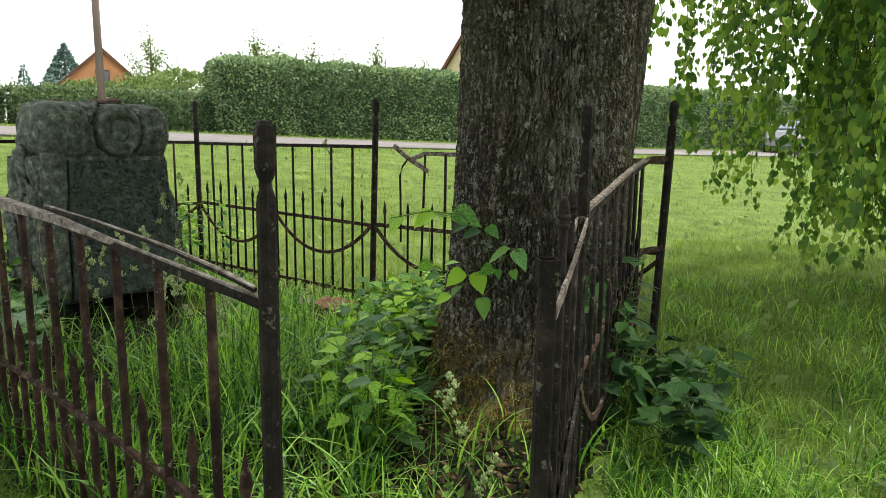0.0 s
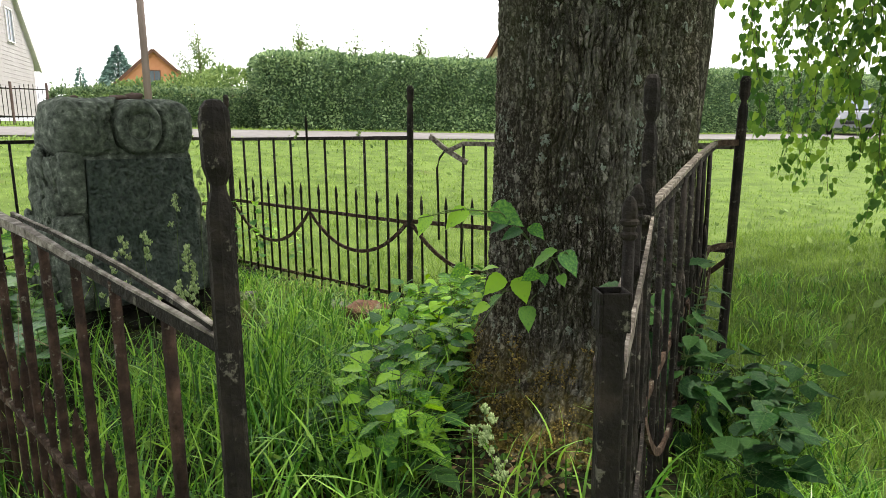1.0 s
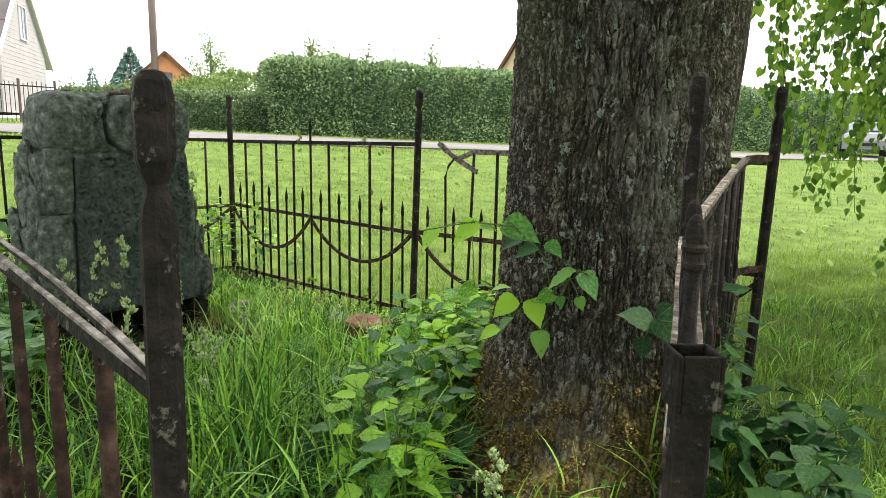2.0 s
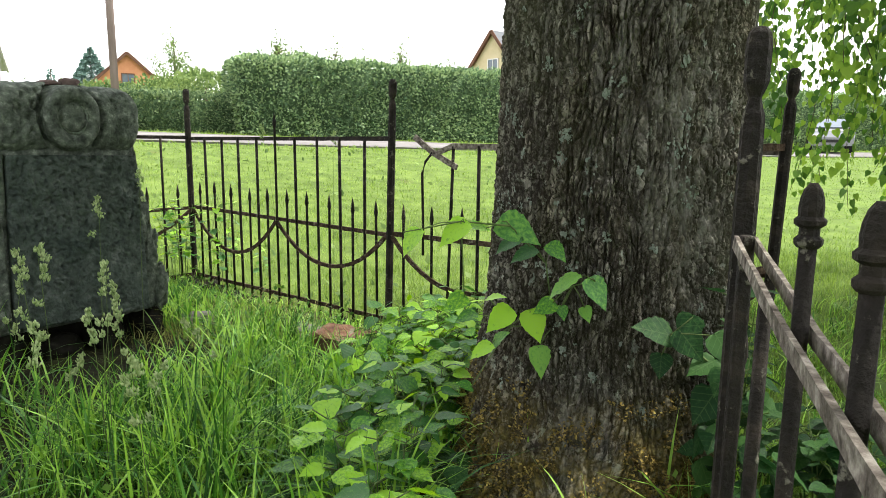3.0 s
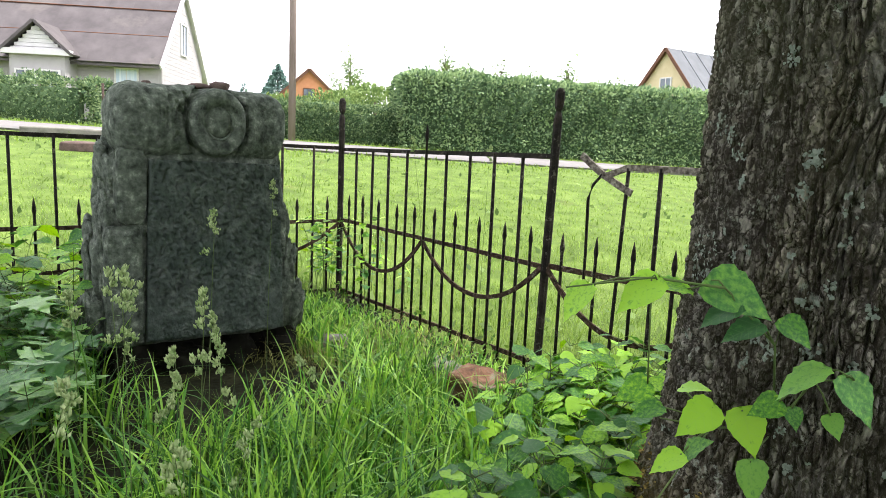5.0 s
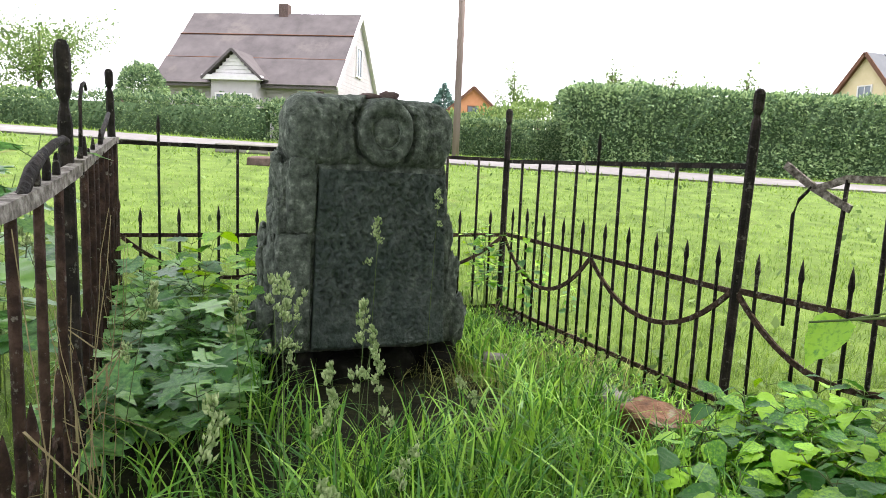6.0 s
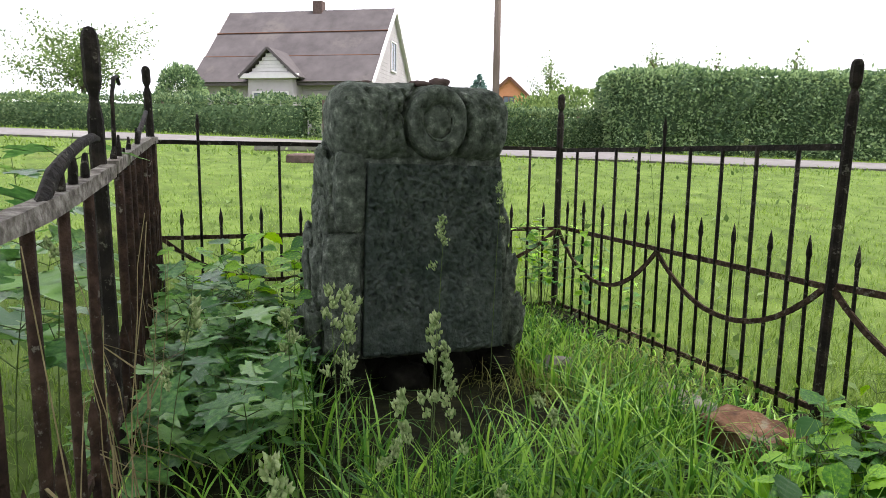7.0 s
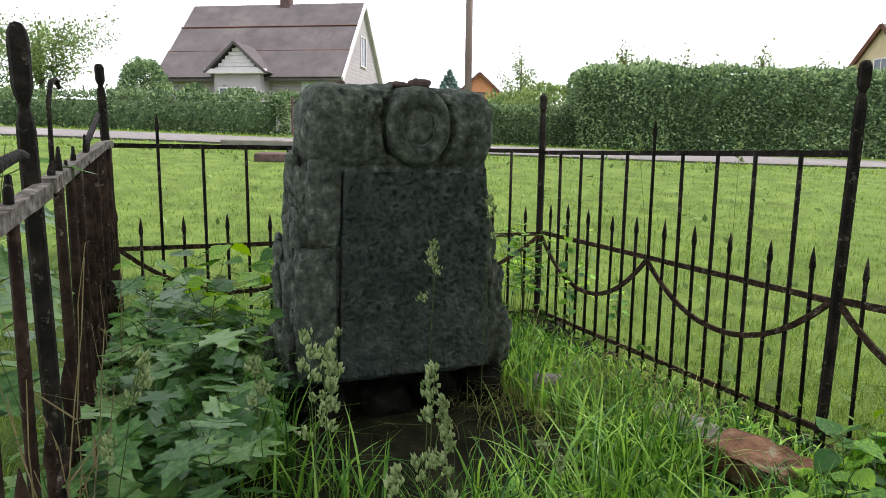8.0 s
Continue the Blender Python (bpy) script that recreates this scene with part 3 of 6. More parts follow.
box(bm, (0.022, 0.022, 1.1), Matrix.Translation(GP(0.045, 0.5)), 0.004, 0)
part("stile", bm, M_IRON, gate, smooth=False)
for k in range(1, 9):
    s = 0.06 + k * 0.115
    if s > L7 - 0.05:
        break
    if k in (4, 6):
        pk = picket(gate, GP(s, 0), -0.1, 1.1, w=0.0145)
        bm = bmesh.new()
        x, y, z = GP(s, 1.1)
        lathe(bm, (x, y, z), [(0.011, 0), (0.0145, 0.004), (0.015, 0.010), (0.0105, 0.014), (0.0105, 0.022), (0.016, 0.026), (0.0165, 0.031), (0.0125, 0.035), (0.013, 0.044),
                              (0.012, 0.054), (0.009, 0.064), (0.004, 0.071)], 10)
        part("finial", bm, M_IRON, gate, "turned cast iron finial", smooth=False)
    else:
        picket(gate, GP(s, 0), -0.1, 1.0 if k % 2 == 0 else 0.62, k % 2 == 1, w=0.0145)

# ---- grave stone ----
SC, SN, SR = Vector((-2.46, 4.55)), Vector((0.848, -0.53)), Vector((0.53, 0.848))
stone = thing("grave_stone", (SC.x - SN.x * 0.25, SC.y - SN.y * 0.25, 0.0), "dark weathered granite grave monument with rolled top and pitted plate", "grave stone")
SM = Matrix(((SR.x, -SN.x, 0, SC.x), (SR.y, -SN.y, 0, SC.y), (0, 0, 1, 0), (0, 0, 0, 1)))   # local: x to its right, y into the stone, z up


def soft_block(bm, w0, w1, d0, d1, z0, z1, cx=0.0, cy=0.25, e=4.0, nu=56, nz=40, rough=0.012, freq=5.0, round_z=0.12):
    """A block of superellipse section, wider at the foot, with rounded top and bottom edges and an uneven face."""
    rings = []
    for i in range(nz + 1):
        k = i / nz
        z = z0 + (z1 - z0) * k
        w, d = w0 + (w1 - w0) * k, d0 + (d1 - d0) * k
        edge = min(k, 1 - k) * (z1 - z0)
        f = 1.0 if edge > round_z else (1 - (1 - edge / round_z) ** 2 * 0.999) ** 0.5 * 0.35 + 0.65 if edge > 0 else 0.62
        if round_z == 0:
            f = 1.0
        ring = []
        for j in range(nu):
            a = 2 * math.pi * j / nu
            c, s = math.cos(a), math.sin(a)
            x = math.copysign(abs(c) ** (2 / e), c) * w * (1 - (1 - f) * 0.35)
            y = math.copysign(abs(s) ** (2 / e), s) * d * (1 - (1 - f) * 0.35)
            p = Vector((cx + x, cy + y, z))
            q = p * freq
            p += Vector(noise.noise_vector(q)) * rough + Vector(noise.noise_vector(q * 3.3)) * rough * 0.45
            ring.append(bm.verts.new(SM @ p))
        rings.append(ring)
    for a, b in zip(rings, rings[1:]):
        for j in range(nu):
            bm.faces.new((a[j], a[(j + 1) % nu], b[(j + 1) % nu], b[j]))
    bm.faces.new(rings[0][::-1])
    bm.faces.new(rings[-1])
    return bm


def boulder(name, c, r, parent, material=M_STONE, rough=0.16, seg=14, label="", square=0.75):
    bm = bmesh.new()
    bmesh.ops.create_uvsphere(bm, u_segments=seg + 6, v_segments=seg, radius=1.0)
    for v in bm.verts:
        d = v.co.copy()
        q = d * 1.6 + Vector(c) * 7
        s = 1 + noise.noise(q) * rough + noise.noise(q * 3) * rough * 0.35
        e = Vector([math.copysign(abs(t) ** square, t) for t in d])
        s += noise.noise(q * 7) * rough * 0.26 - (0.16 * rough * max(0.0, 1 - abs(noise.noise(q * 3.4)) * 7) + 0.2 * rough * max(0.0, noise.noise(q * 9 + Vector((5, 2, 1))) - 0.25) if seg > 20 else 0)
        v.co = SM @ (Vector(c) + Vector((e.x * r[0], e.y * r[1], e.z * r[2])) * s)
    return part(name, bm, material, parent, label)


bm = bmesh.new()
rings = []
for i in range(71):
    k = i / 70
    z = 0.16 + 1.02 * k
    left, right = -0.565 + 0.15 * k, 0.55 - 0.175 * k ** 0.8
    edge = min(1.0, k / 0.08) ** 0.5
    ring = []
    for j in range(120):
        a = 2 * math.pi * j / 120
        c, q = math.cos(a), math.sin(a)
        x = (left + right) / 2 + math.copysign(abs(c) ** 0.3, c) * (right - left) / 2 * (0.93 + 0.07 * edge)
        y = 0.265 + math.copysign(abs(q) ** 0.3, q) * 0.255 * (0.9 + 0.1 * edge)
        p = Vector((x, y, z))
        lump = 0.03 * abs(noise.noise((p.x * 4, p.y * 4, p.z * 4.5 + 3)))
        p += Vector(noise.noise_vector(p * 6)) * (0.016 + lump) + Vector(noise.noise_vector(p * 22)) * 0.006
        ring.append(bm.verts.new(SM @ p))
    rings.append(ring)
for a, b in zip(rings, rings[1:]):
    for j in range(120):
        bm.faces.new((a[j], a[(j + 1) % 120], b[(j + 1) % 120], b[j]))
bm.faces.new(rings[0][::-1])
bm.faces.new(rings[-1])
part("body", bm, M_STONE, stone)
part("plinth", soft_block(bmesh.new(), 0.5, 0.47, 0.17, 0.17, -0.14, 0.2, cy=0.36, rough=0.05, e=4, nz=16), M_PLINTH, stone, "damp base with broken edges, recess shade in its near-black colour")
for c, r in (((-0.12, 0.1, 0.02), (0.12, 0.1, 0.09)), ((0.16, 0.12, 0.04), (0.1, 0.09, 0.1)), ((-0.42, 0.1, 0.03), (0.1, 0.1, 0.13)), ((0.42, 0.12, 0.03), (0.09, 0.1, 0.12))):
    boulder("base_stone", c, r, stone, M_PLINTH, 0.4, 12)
# inscription plate, its face eaten into pits
bm = bmesh.new()
box(bm, (1, 0.05, 1), Matrix.Identity(4), 0.003, 0)
bmesh.ops.subdivide_edges(bm, edges=[e for e in bm.edges if abs(e.verts[0].co.x - e.verts[1].co.x) > 0.5 or abs(e.verts[0].co.z - e.verts[1].co.z) > 0.5], cuts=150, use_grid_fill=True)
for v in bm.verts:
    k = v.co.z + 0.5
    half = 0.365 + (0.336 - 0.365) * k
    p = Vector((0.0 + v.co.x * 2 * half, -0.02 + v.co.y, 0.187 - 0.012 * v.co.x + (1.10 - 0.187) * k))
    if v.co.y < 0:
        worn = 0.35 + 0.65 * max(0.0, min(1.0, (k - 0.12) * 2.2 + noise.noise(p * 5)))
        pit = max(0.0, noise.noise(p * 50 + Vector((3, 1, 7))) - 0.04) * 0.046 + max(0.0, noise.noise(p * 95)) * 0.014
        p.y += noise.noise(p * 7) * 0.005 + pit * worn
        edge = min(0.5 - abs(v.co.x), 0.5 - abs(v.co.z))
        p.y += 0.012 * max(0.0, 1 - edge / 0.02) ** 2 * (0.4 + 0.8 * abs(noise.noise(p * 20)))
    v.co = SM @ p
part("plate", bm, M_SLAB, stone, "flat pitted grey inscription plate")
# column and lobes beside the plate, in flush relief
for c, r in (((-0.413, 0.045, 0.972), (0.071, 0.075, 0.185)), ((-0.457, 0.04, 0.485), (0.09, 0.08, 0.3))):
    boulder("relief_slab", c, r, stone, rough=0.09, seg=44, square=0.36)
for c, r in (((-0.375, 0.32, 1.22), (0.055, 0.11, 0.11)), ((-0.462, 0.12, 1.03), (0.045, 0.08, 0.105)), ((-0.487, 0.12, 0.83), (0.046, 0.085, 0.115)), ((-0.525, 0.12, 0.58), (0.046, 0.09, 0.16)), ((-0.565, 0.12, 0.3), (0.05, 0.09, 0.16)),
             ((-0.45, 0.3, 1.05), (0.055, 0.1, 0.14)), ((-0.48, 0.29, 0.8), (0.05, 0.09, 0.13)), ((-0.53, 0.3, 0.52), (0.05, 0.1, 0.17)), ((-0.57, 0.29, 0.25), (0.05, 0.1, 0.15)),
             ((-0.45, 0.44, 0.95), (0.055, 0.09, 0.18)), ((-0.49, 0.43, 0.58), (0.055, 0.09, 0.2)), ((-0.52, 0.43, 0.26), (0.055, 0.09, 0.15)),
             ((0.348, 0.09, 0.97), (0.045, 0.07, 0.17)), ((0.383, 0.08, 0.74), (0.05, 0.065, 0.16)), ((0.425, 0.08, 0.5), (0.055, 0.065, 0.17)), ((0.478, 0.09, 0.28), (0.066, 0.07, 0.15)),
             ((0.36, 0.26, 0.95), (0.05, 0.1, 0.18)), ((0.415, 0.26, 0.6), (0.05, 0.1, 0.22)), ((0.47, 0.27, 0.3), (0.05, 0.1, 0.18)), ((0.4, 0.42, 0.7), (0.05, 0.09, 0.28))):
    boulder("relief_lobe", c, r, stone, rough=0.42, seg=30)
part("rear_block", soft_block(bmesh.new(), 0.43, 0.4, 0.13, 0.12, 1.1, 1.46, cx=-0.02, cy=0.36, rough=0.03, e=5, nz=24), M_STONE, stone)
# rolled top lying across, with pits and a groove round the boss
BX, BZ = -0.006, 1.298
random.seed(31)
PITS = [(random.gauss(-0.2, 0.045), random.gauss(1.335, 0.045), random.uniform(0.005, 0.011), random.uniform(0.018, 0.04)) for i in range(34)] + \
       [(random.uniform(-0.45, 0.37), random.uniform(1.16, 1.44), random.uniform(0.005, 0.01), random.uniform(0.012, 0.03)) for i in range(60)]
bm = bmesh.new()
rings = []
for i in range(161):
    k = i / 160
    x = -0.49 + 0.885 * k
    e = min(k, 1 - k) / 0.13
    f = 1.0 if e >= 1 else 0.3 + 0.7 * max(0.0, 1 - (1 - e) ** 2.2) ** 0.5
    ring = []
    close = [t for t in PITS if abs(t[0] - x) < t[2] * 2.3 + 0.03]
    for j in range(120):
        a = 2 * math.pi * j / 120
        c, q = math.cos(a), math.sin(a)
        y = 0.135 + math.copysign(abs(c) ** 0.7, c) * 0.185 * (0.25 + 0.75 * f)
        z = 1.295 + math.copysign(abs(q) ** 0.66, q) * 0.186 * f
        p = Vector((x, y, z))
        p += Vector(noise.noise_vector(p * 5)) * 0.009 + Vector(noise.noise_vector(p * 19)) * 0.006 + Vector(noise.noise_vector(p * 50)) * 0.004
        if c < 0:
            rr = math.hypot((p.x - BX) / 0.145, (p.z - BZ) / 0.177)
            p.y += 0.07 * math.exp(-((rr - 1.07) / 0.075) ** 2)
            for px_, pz_, pr, pd in close:
                d2 = ((p.x - px_) ** 2 + ((p.z - pz_) * 0.75) ** 2) / pr ** 2
                if d2 < 5:
                    p.y += pd * math.exp(-d2)
        ring.append(bm.verts.new(SM @ p))
    rings.append(ring)
for a, b in zip(rings, rings[1:]):
    for j in range(120):
        bm.faces.new((a[j], a[(j + 1) % 120], b[(j + 1) % 120], b[j]))
bm.faces.new(rings[0][::-1])
bm.faces.new(rings[-1])
part("roll", bm, M_STONE, stone, "rounded stone roll across the top")
# carved oval boss: soft rim, groove, low domed middle
bm = bmesh.new()
rings = []
for rf, y in ((1.0, 0.12), (1.0, 0.0), (0.985, -0.035), (0.95, -0.06), (0.86, -0.074), (0.74, -0.077), (0.63, -0.07), (0.56, -0.06), (0.51, -0.044), (0.47, -0.038), (0.44, -0.04), (0.41, -0.05), (0.35, -0.058), (0.22, -0.064), (0.1, -0.065), (0.005, -0.065)):
    ring = []
    for j in range(72):
        a = 2 * math.pi * j / 72
        p = Vector((BX + math.cos(a) * 0.145 * rf, y - 0.014, BZ + math.sin(a) * 0.174 * rf))
        p += Vector(noise.noise_vector(p * 11)) * 0.005 * min(1, rf * 2) + Vector(noise.noise_vector(p * 40)) * 0.002
        ring.append(bm.verts.new(SM @ p))
    rings.append(ring)
for a, b in zip(rings, rings[1:]):
    for j in range(72):
        bm.faces.new((a[j], a[(j + 1) % 72], b[(j + 1) % 72], b[j]))
bmesh.ops.recalc_face_normals(bm, faces=bm.faces)
part("boss", bm, M_STONE, stone, "carved oval ring boss")
bm = bmesh.new()
arc = np.linspace(-2.5, 0.9, 30)
sweep(bm, [SM @ Vector((BX + 0.004 + math.cos(a) * 0.068 + random.gauss(0, 0.0015), -0.06, BZ + math.sin(a) * 0.082)) for a in arc], 0.01, 0.013, 0.0018, 6, taper=[0.25 + 0.85 * math.sin(math.pi * (i + 0.6) / 30.5) ** 0.7 for i in range(30)])
part("lichen_ring", bm, M_LICHEN, stone, "pale lichen in the ring's groove")
for c, r in (((-0.04, 0.12, 1.485), (0.055, 0.045, 0.016)), ((0.06, 0.12, 1.492), (0.052, 0.045, 0.026)), ((-0.3, 0.15, 1.482), (0.02, 0.02, 0.012))):
    b = boulder("loose_stone", c, r, None, M_RUBBLE, 0.3, 9)
    tagged(b, "small reddish brown brick chip lying on the monument", "stone", "chips on the monument")

# ---- linden tree ----
TC = Vector((0.30, 3.66))
tree = thing("tree", (TC.x, TC.y, 0.0), "old linden tree with furrowed lichen-spotted bark and drooping branches", "tree")


def trunk_r(a, z):
    """Radius of the trunk at angle a and height z: buttressed at the foot."""
    flare = 0.31 * math.exp(-max(z + 0.15, 0) / 0.3)
    lobes = 1 + 0.35 * math.sin(3 * a + 0.6) + 0.25 * math.sin(5 * a + 2.0)
    left = 0.5 + 0.5 * math.cos(a - radians(200))
    mound = 0.3 * math.exp(-(math.remainder(a - radians(254), 2 * math.pi) / 0.62) ** 2) * math.exp(-max(z + 0.08, 0) / 0.13)
    return 0.425 + mound + flare * max(0.15, 0.25 * lobes + left) + 0.012 * math.sin(2 * a + 1) - 0.006 * z + 0.028 * math.exp(-((math.remainder(a + 0.2, 2 * math.pi)) / 0.45) ** 2 - ((z - 0.8) / 0.55) ** 2)


LATTICE = np.random.default_rng(3).uniform(-1, 1, (32, 32, 32))


def soft_noise(x, y, z):
    """Smooth value noise in three dimensions, -1 to 1, on whole arrays."""
    i, j, k = np.floor(x).astype(int), np.floor(y).astype(int), np.floor(z).astype(int)
    fx, fy, fz = x - i, y - j, z - k
    fx, fy, fz = (f * f * (3 - 2 * f) for f in (fx, fy, fz))
    total = 0
    for a in (0, 1):
        for b in (0, 1):
            for c in (0, 1):
                total = total + LATTICE[(i + a) % 32, (j + b) % 32, (k + c) % 32] * (fx if a else 1 - fx) * (fy if b else 1 - fy) * (fz if c else 1 - fz)
    return total


def plates(x, y, seed):
    """Irregular cells on a plane: distance from the nearest joint, and a random height for each cell."""
    table = np.random.default_rng(seed).uniform(0, 1, (256, 64, 3))
    i, j = np.floor(x).astype(int), np.floor(y).astype(int)
    f1, f2, height = np.full(x.shape, 9.0), np.full(x.shape, 9.0), np.zeros(x.shape)
    for a in (-1, 0, 1):
        for b in (-1, 0, 1):
            cell = table[(i + a) % 256, (j + b) % 64]
            d = np.hypot(i + a + cell[..., 0] - x, j + b + cell[..., 1] - y)
            nearer = d < f1
            f2 = np.where(nearer, f1, np.minimum(f2, d))
            height = np.where(nearer, cell[..., 2], height)
            f1 = np.where(nearer, d, f1)
    return f2 - f1, height


# bark in plates: long ridges, split crosswise, scaly on top
ZT = 2.02
turn = np.concatenate([np.linspace(radians(155), radians(365), 600, endpoint=False), np.linspace(radians(5), radians(155), 90, endpoint=False) + 2 * math.pi])
high = np.linspace(-0.25, ZT, 540)
TA, TZ = np.meshgrid(turn, high)
rad = np.array([[trunk_r(a, z) for a in turn] for z in high[::6]])
rad = np.stack([np.interp(high, high[::6], rad[:, j]) for j in range(len(turn))], -1)
CA, SA = np.cos(TA), np.sin(TA)
warp = soft_noise(CA * 4, SA * 4, TZ * 3.5) * 0.018 + soft_noise(CA * 11, SA * 11, TZ * 9) * 0.011 + soft_noise(CA * 30, SA * 30, TZ * 30) * 0.004
lean = 0.16 * np.clip(0.5 - TZ, 0, 1) ** 1.5 * np.sign(np.sin(TA - radians(250)))
arc, up = TA * 0.43 + warp + lean, TZ + soft_noise(CA * 9, SA * 9, TZ * 7 + 5) * 0.03
j1, h1 = plates(arc / 0.019, up / 0.075, 1)
j2, h2 = plates(arc / 0.011 + 40, up / 0.021, 2)
j3, h3 = plates(arc / 0.048 + 90, up / 0.34, 4)
groove = lambda joint, wide: 1 - np.clip(joint / wide, 0, 1) ** 0.7
worn = np.clip(0.5 + 1.3 * soft_noise(CA * 3 + 7, SA * 3, TZ * 2.4), 0.2, 1)
depth = -0.026 * groove(j1, 0.45) * (0.5 + 0.5 * worn) - 0.008 * groove(j2, 0.35) - 0.02 * groove(j3, 0.2) + 0.007 * (h1 - 0.5) + 0.004 * (h2 - 0.5)
depth += 0.002 * soft_noise(CA * 70, SA * 70, TZ * 160) + 0.0012 * soft_noise(CA * 140, SA * 140, TZ * 320 + 3)
foot = np.clip((0.45 - TZ) / 0.45, 0, 1)
depth += foot * (0.032 * soft_noise(CA * 9 + 3, SA * 9, TZ * 8) + 0.016 * soft_noise(CA * 22, SA * 22, TZ * 20 + 9))
R = rad + depth + 0.007
ii = np.arange(TA.size).reshape(TA.shape)
jj = np.roll(ii, -1, axis=1)
tr = fast_mesh("trunk", np.stack([TC.x + CA * R + 0.012 * TZ, TC.y + SA * R + 0.01 * TZ, TZ], -1).reshape(-1, 3), [np.stack([ii[:-1], jj[:-1], jj[1:], ii[1:]], -1).reshape(-1, 4)], M_BARK, tree, smooth=True)

# lichen rosettes on the bark: ragged crumbs of crust
random.seed(8)
lv, lf = [], []
ROSETTES = [(203, 0.98, 0.055), (207, 0.91, 0.04), (198, 0.93, 0.03), (215, 1.24, 0.022), (201, 1.30, 0.03), (209, 1.28, 0.026), (238, 1.15, 0.02), (240, 1.22, 0.024), (252, 1.13, 0.024),
            (246, 0.80, 0.03), (236, 0.79, 0.022), (262, 1.38, 0.03), (282, 0.62, 0.02), (228, 0.75, 0.022), (250, 0.95, 0.02), (290, 1.18, 0.05), (296, 1.05, 0.045), (293, 1.28, 0.03),
            (245, 1.6, 0.025), (222, 1.7, 0.03), (275, 1.75, 0.03), (230, 1.45, 0.02)]
ROSETTES += [(random.uniform(185, 330), random.uniform(0.35, 1.9), random.uniform(0.006, 0.016)) for i in range(70)]
for a_d, z, sz in ROSETTES:
    for k in range(int(20 + 2600 * sz)):
        w_, q_ = random.uniform(0, 6.283), sz * random.random() ** 0.6
        da, dz = math.cos(w_) * q_, math.sin(w_) * q_ * 1.2
        if noise.noise((da * 60 + a_d, dz * 60, z)) < -0.12:
            continue
        a = radians(a_d) + da / 0.43
        zz = z + dz
        jt = int(round((a - radians(155)) / (radians(210) / 600)))
        kt = int(round((zz + 0.25) / (ZT + 0.25) * 539))
        if not (0 <= jt < 600 and 0 <= kt < 540) or depth[kt, jt] < -0.017:
            continue
        r = R[kt, jt] + 0.0015
        e = random.uniform(0.0025, 0.006)
        t_ = Vector((-math.sin(a), math.cos(a), 0))
        o_ = Vector((math.cos(a), math.sin(a), 0))
        c = Vector((TC.x + math.cos(a) * r + 0.012 * zz, TC.y + math.sin(a) * r + 0.01 * zz, zz))
        i0 = len(lv)
        spin = random.uniform(0, 6.283)
        lv.append(tuple(c + o_ * e * 0.25))
        for m in range(6):
            g_ = spin + m * 1.0472
            lv.append(tuple(c + (t_ * math.cos(g_) + Vector((0, 0, math.sin(g_)))) * e * random.uniform(0.6, 1.2) + o_ * random.uniform(-0.002, 0.0015)))
        lf += [(i0, i0 + 1 + m, i0 + 1 + (m + 1) % 6) for m in range(6)]
tagged(fast_mesh("lichen", np.array(lv), [np.array(lf)], M_LICHEN, tree), "pale grey-green lichen rosettes", kind="stuff")

# second stem behind, and limbs
def limb(pts, r0, r1, name="limb", sides=10, parent=None):
    fine = []
    for i in range(len(pts) - 1):
        p0, p1, p2, p3 = (Vector(pts[max(0, min(len(pts) - 1, k))]) for k in (i - 1, i, i + 1, i + 2))
        for k in range(6):
            t = k / 6
            fine.append(0.5 * ((2 * p1) + (p2 - p0) * t + (2 * p0 - 5 * p1 + 4 * p2 - p3) * t * t + (3 * p1 - p0 - 3 * p2 + p3) * t ** 3))
    fine.append(Vector(pts[-1]))
    n = len(fine)
    return part(name, sweep(bmesh.new(), fine, 2 * r0, 2 * r0, r0 * 0.05, sides, taper=[1 + (r1 / r0 - 1) * i / (n - 1) for i in range(n)]), M_BARK if r0 > 0.03 else M_TWIG, parent or tree), fine


limb([(0.7, 3.98, 0.3), (0.76, 4.02, 1.2), (0.86, 4.08, 2.2), (1.05, 4.2, 3.6), (1.2, 4.5, 6)], 0.1, 0.07, sides=14)
limb([(0.325, 3.68, 1.96), (0.34, 3.69, 4.0), (0.36, 3.7, 6), (0.3, 3.8, 9)], 0.41, 0.2, sides=24)
MAIN = [limb(p, 0.11, 0.03)[1] for p in (
    [(0.6, 3.75, 3.6), (1.5, 4.9, 4.4), (2.3, 6.2, 4.4), (3.0, 7.6, 3.7)],
    [(0.7, 3.6, 3.3), (2.0, 4.6, 4.2), (3.4, 5.9, 4.3), (4.6, 7.0, 3.6)],
    [(0.3, 3.5, 3.8), (0.2, 2.2, 4.7), (-0.1, 0.8, 5.2), (-0.2, -0.8, 5.0)],
    [(0.2, 3.6, 4.0), (-1.2, 3.0, 5.0), (-2.6, 2.4, 5.6), (-3.9, 1.8, 5.5)],
    [(0.5, 3.4, 3.9), (1.6, 2.2, 4.7), (2.8, 1.0, 5.0), (3.8, 0.2, 4.8)],
    [(0.3, 3.8, 4.1), (-0.4, 4.9, 5.6), (-1.0, 5.8, 6.4), (-1.5, 6.6, 6.7)])]

# ---- leaves in numbers ----
HEART = np.array([(0, 0, 0), (0.34, -0.10, 0.05), (0.52, 0.18, 0.09), (0.42, 0.55, 0.07), (0.17, 0.86, 0.02), (0, 1.1, -0.05), (-0.17, 0.86, 0.02), (-0.42, 0.55, 0.07), (-0.52, 0.18, 0.09), (-0.34, -0.10, 0.05)])
OVAL = np.array([(0, 0, 0), (0.3, 0.4, 0.05), (0, 1.0, -0.04), (-0.3, 0.4, 0.05)])


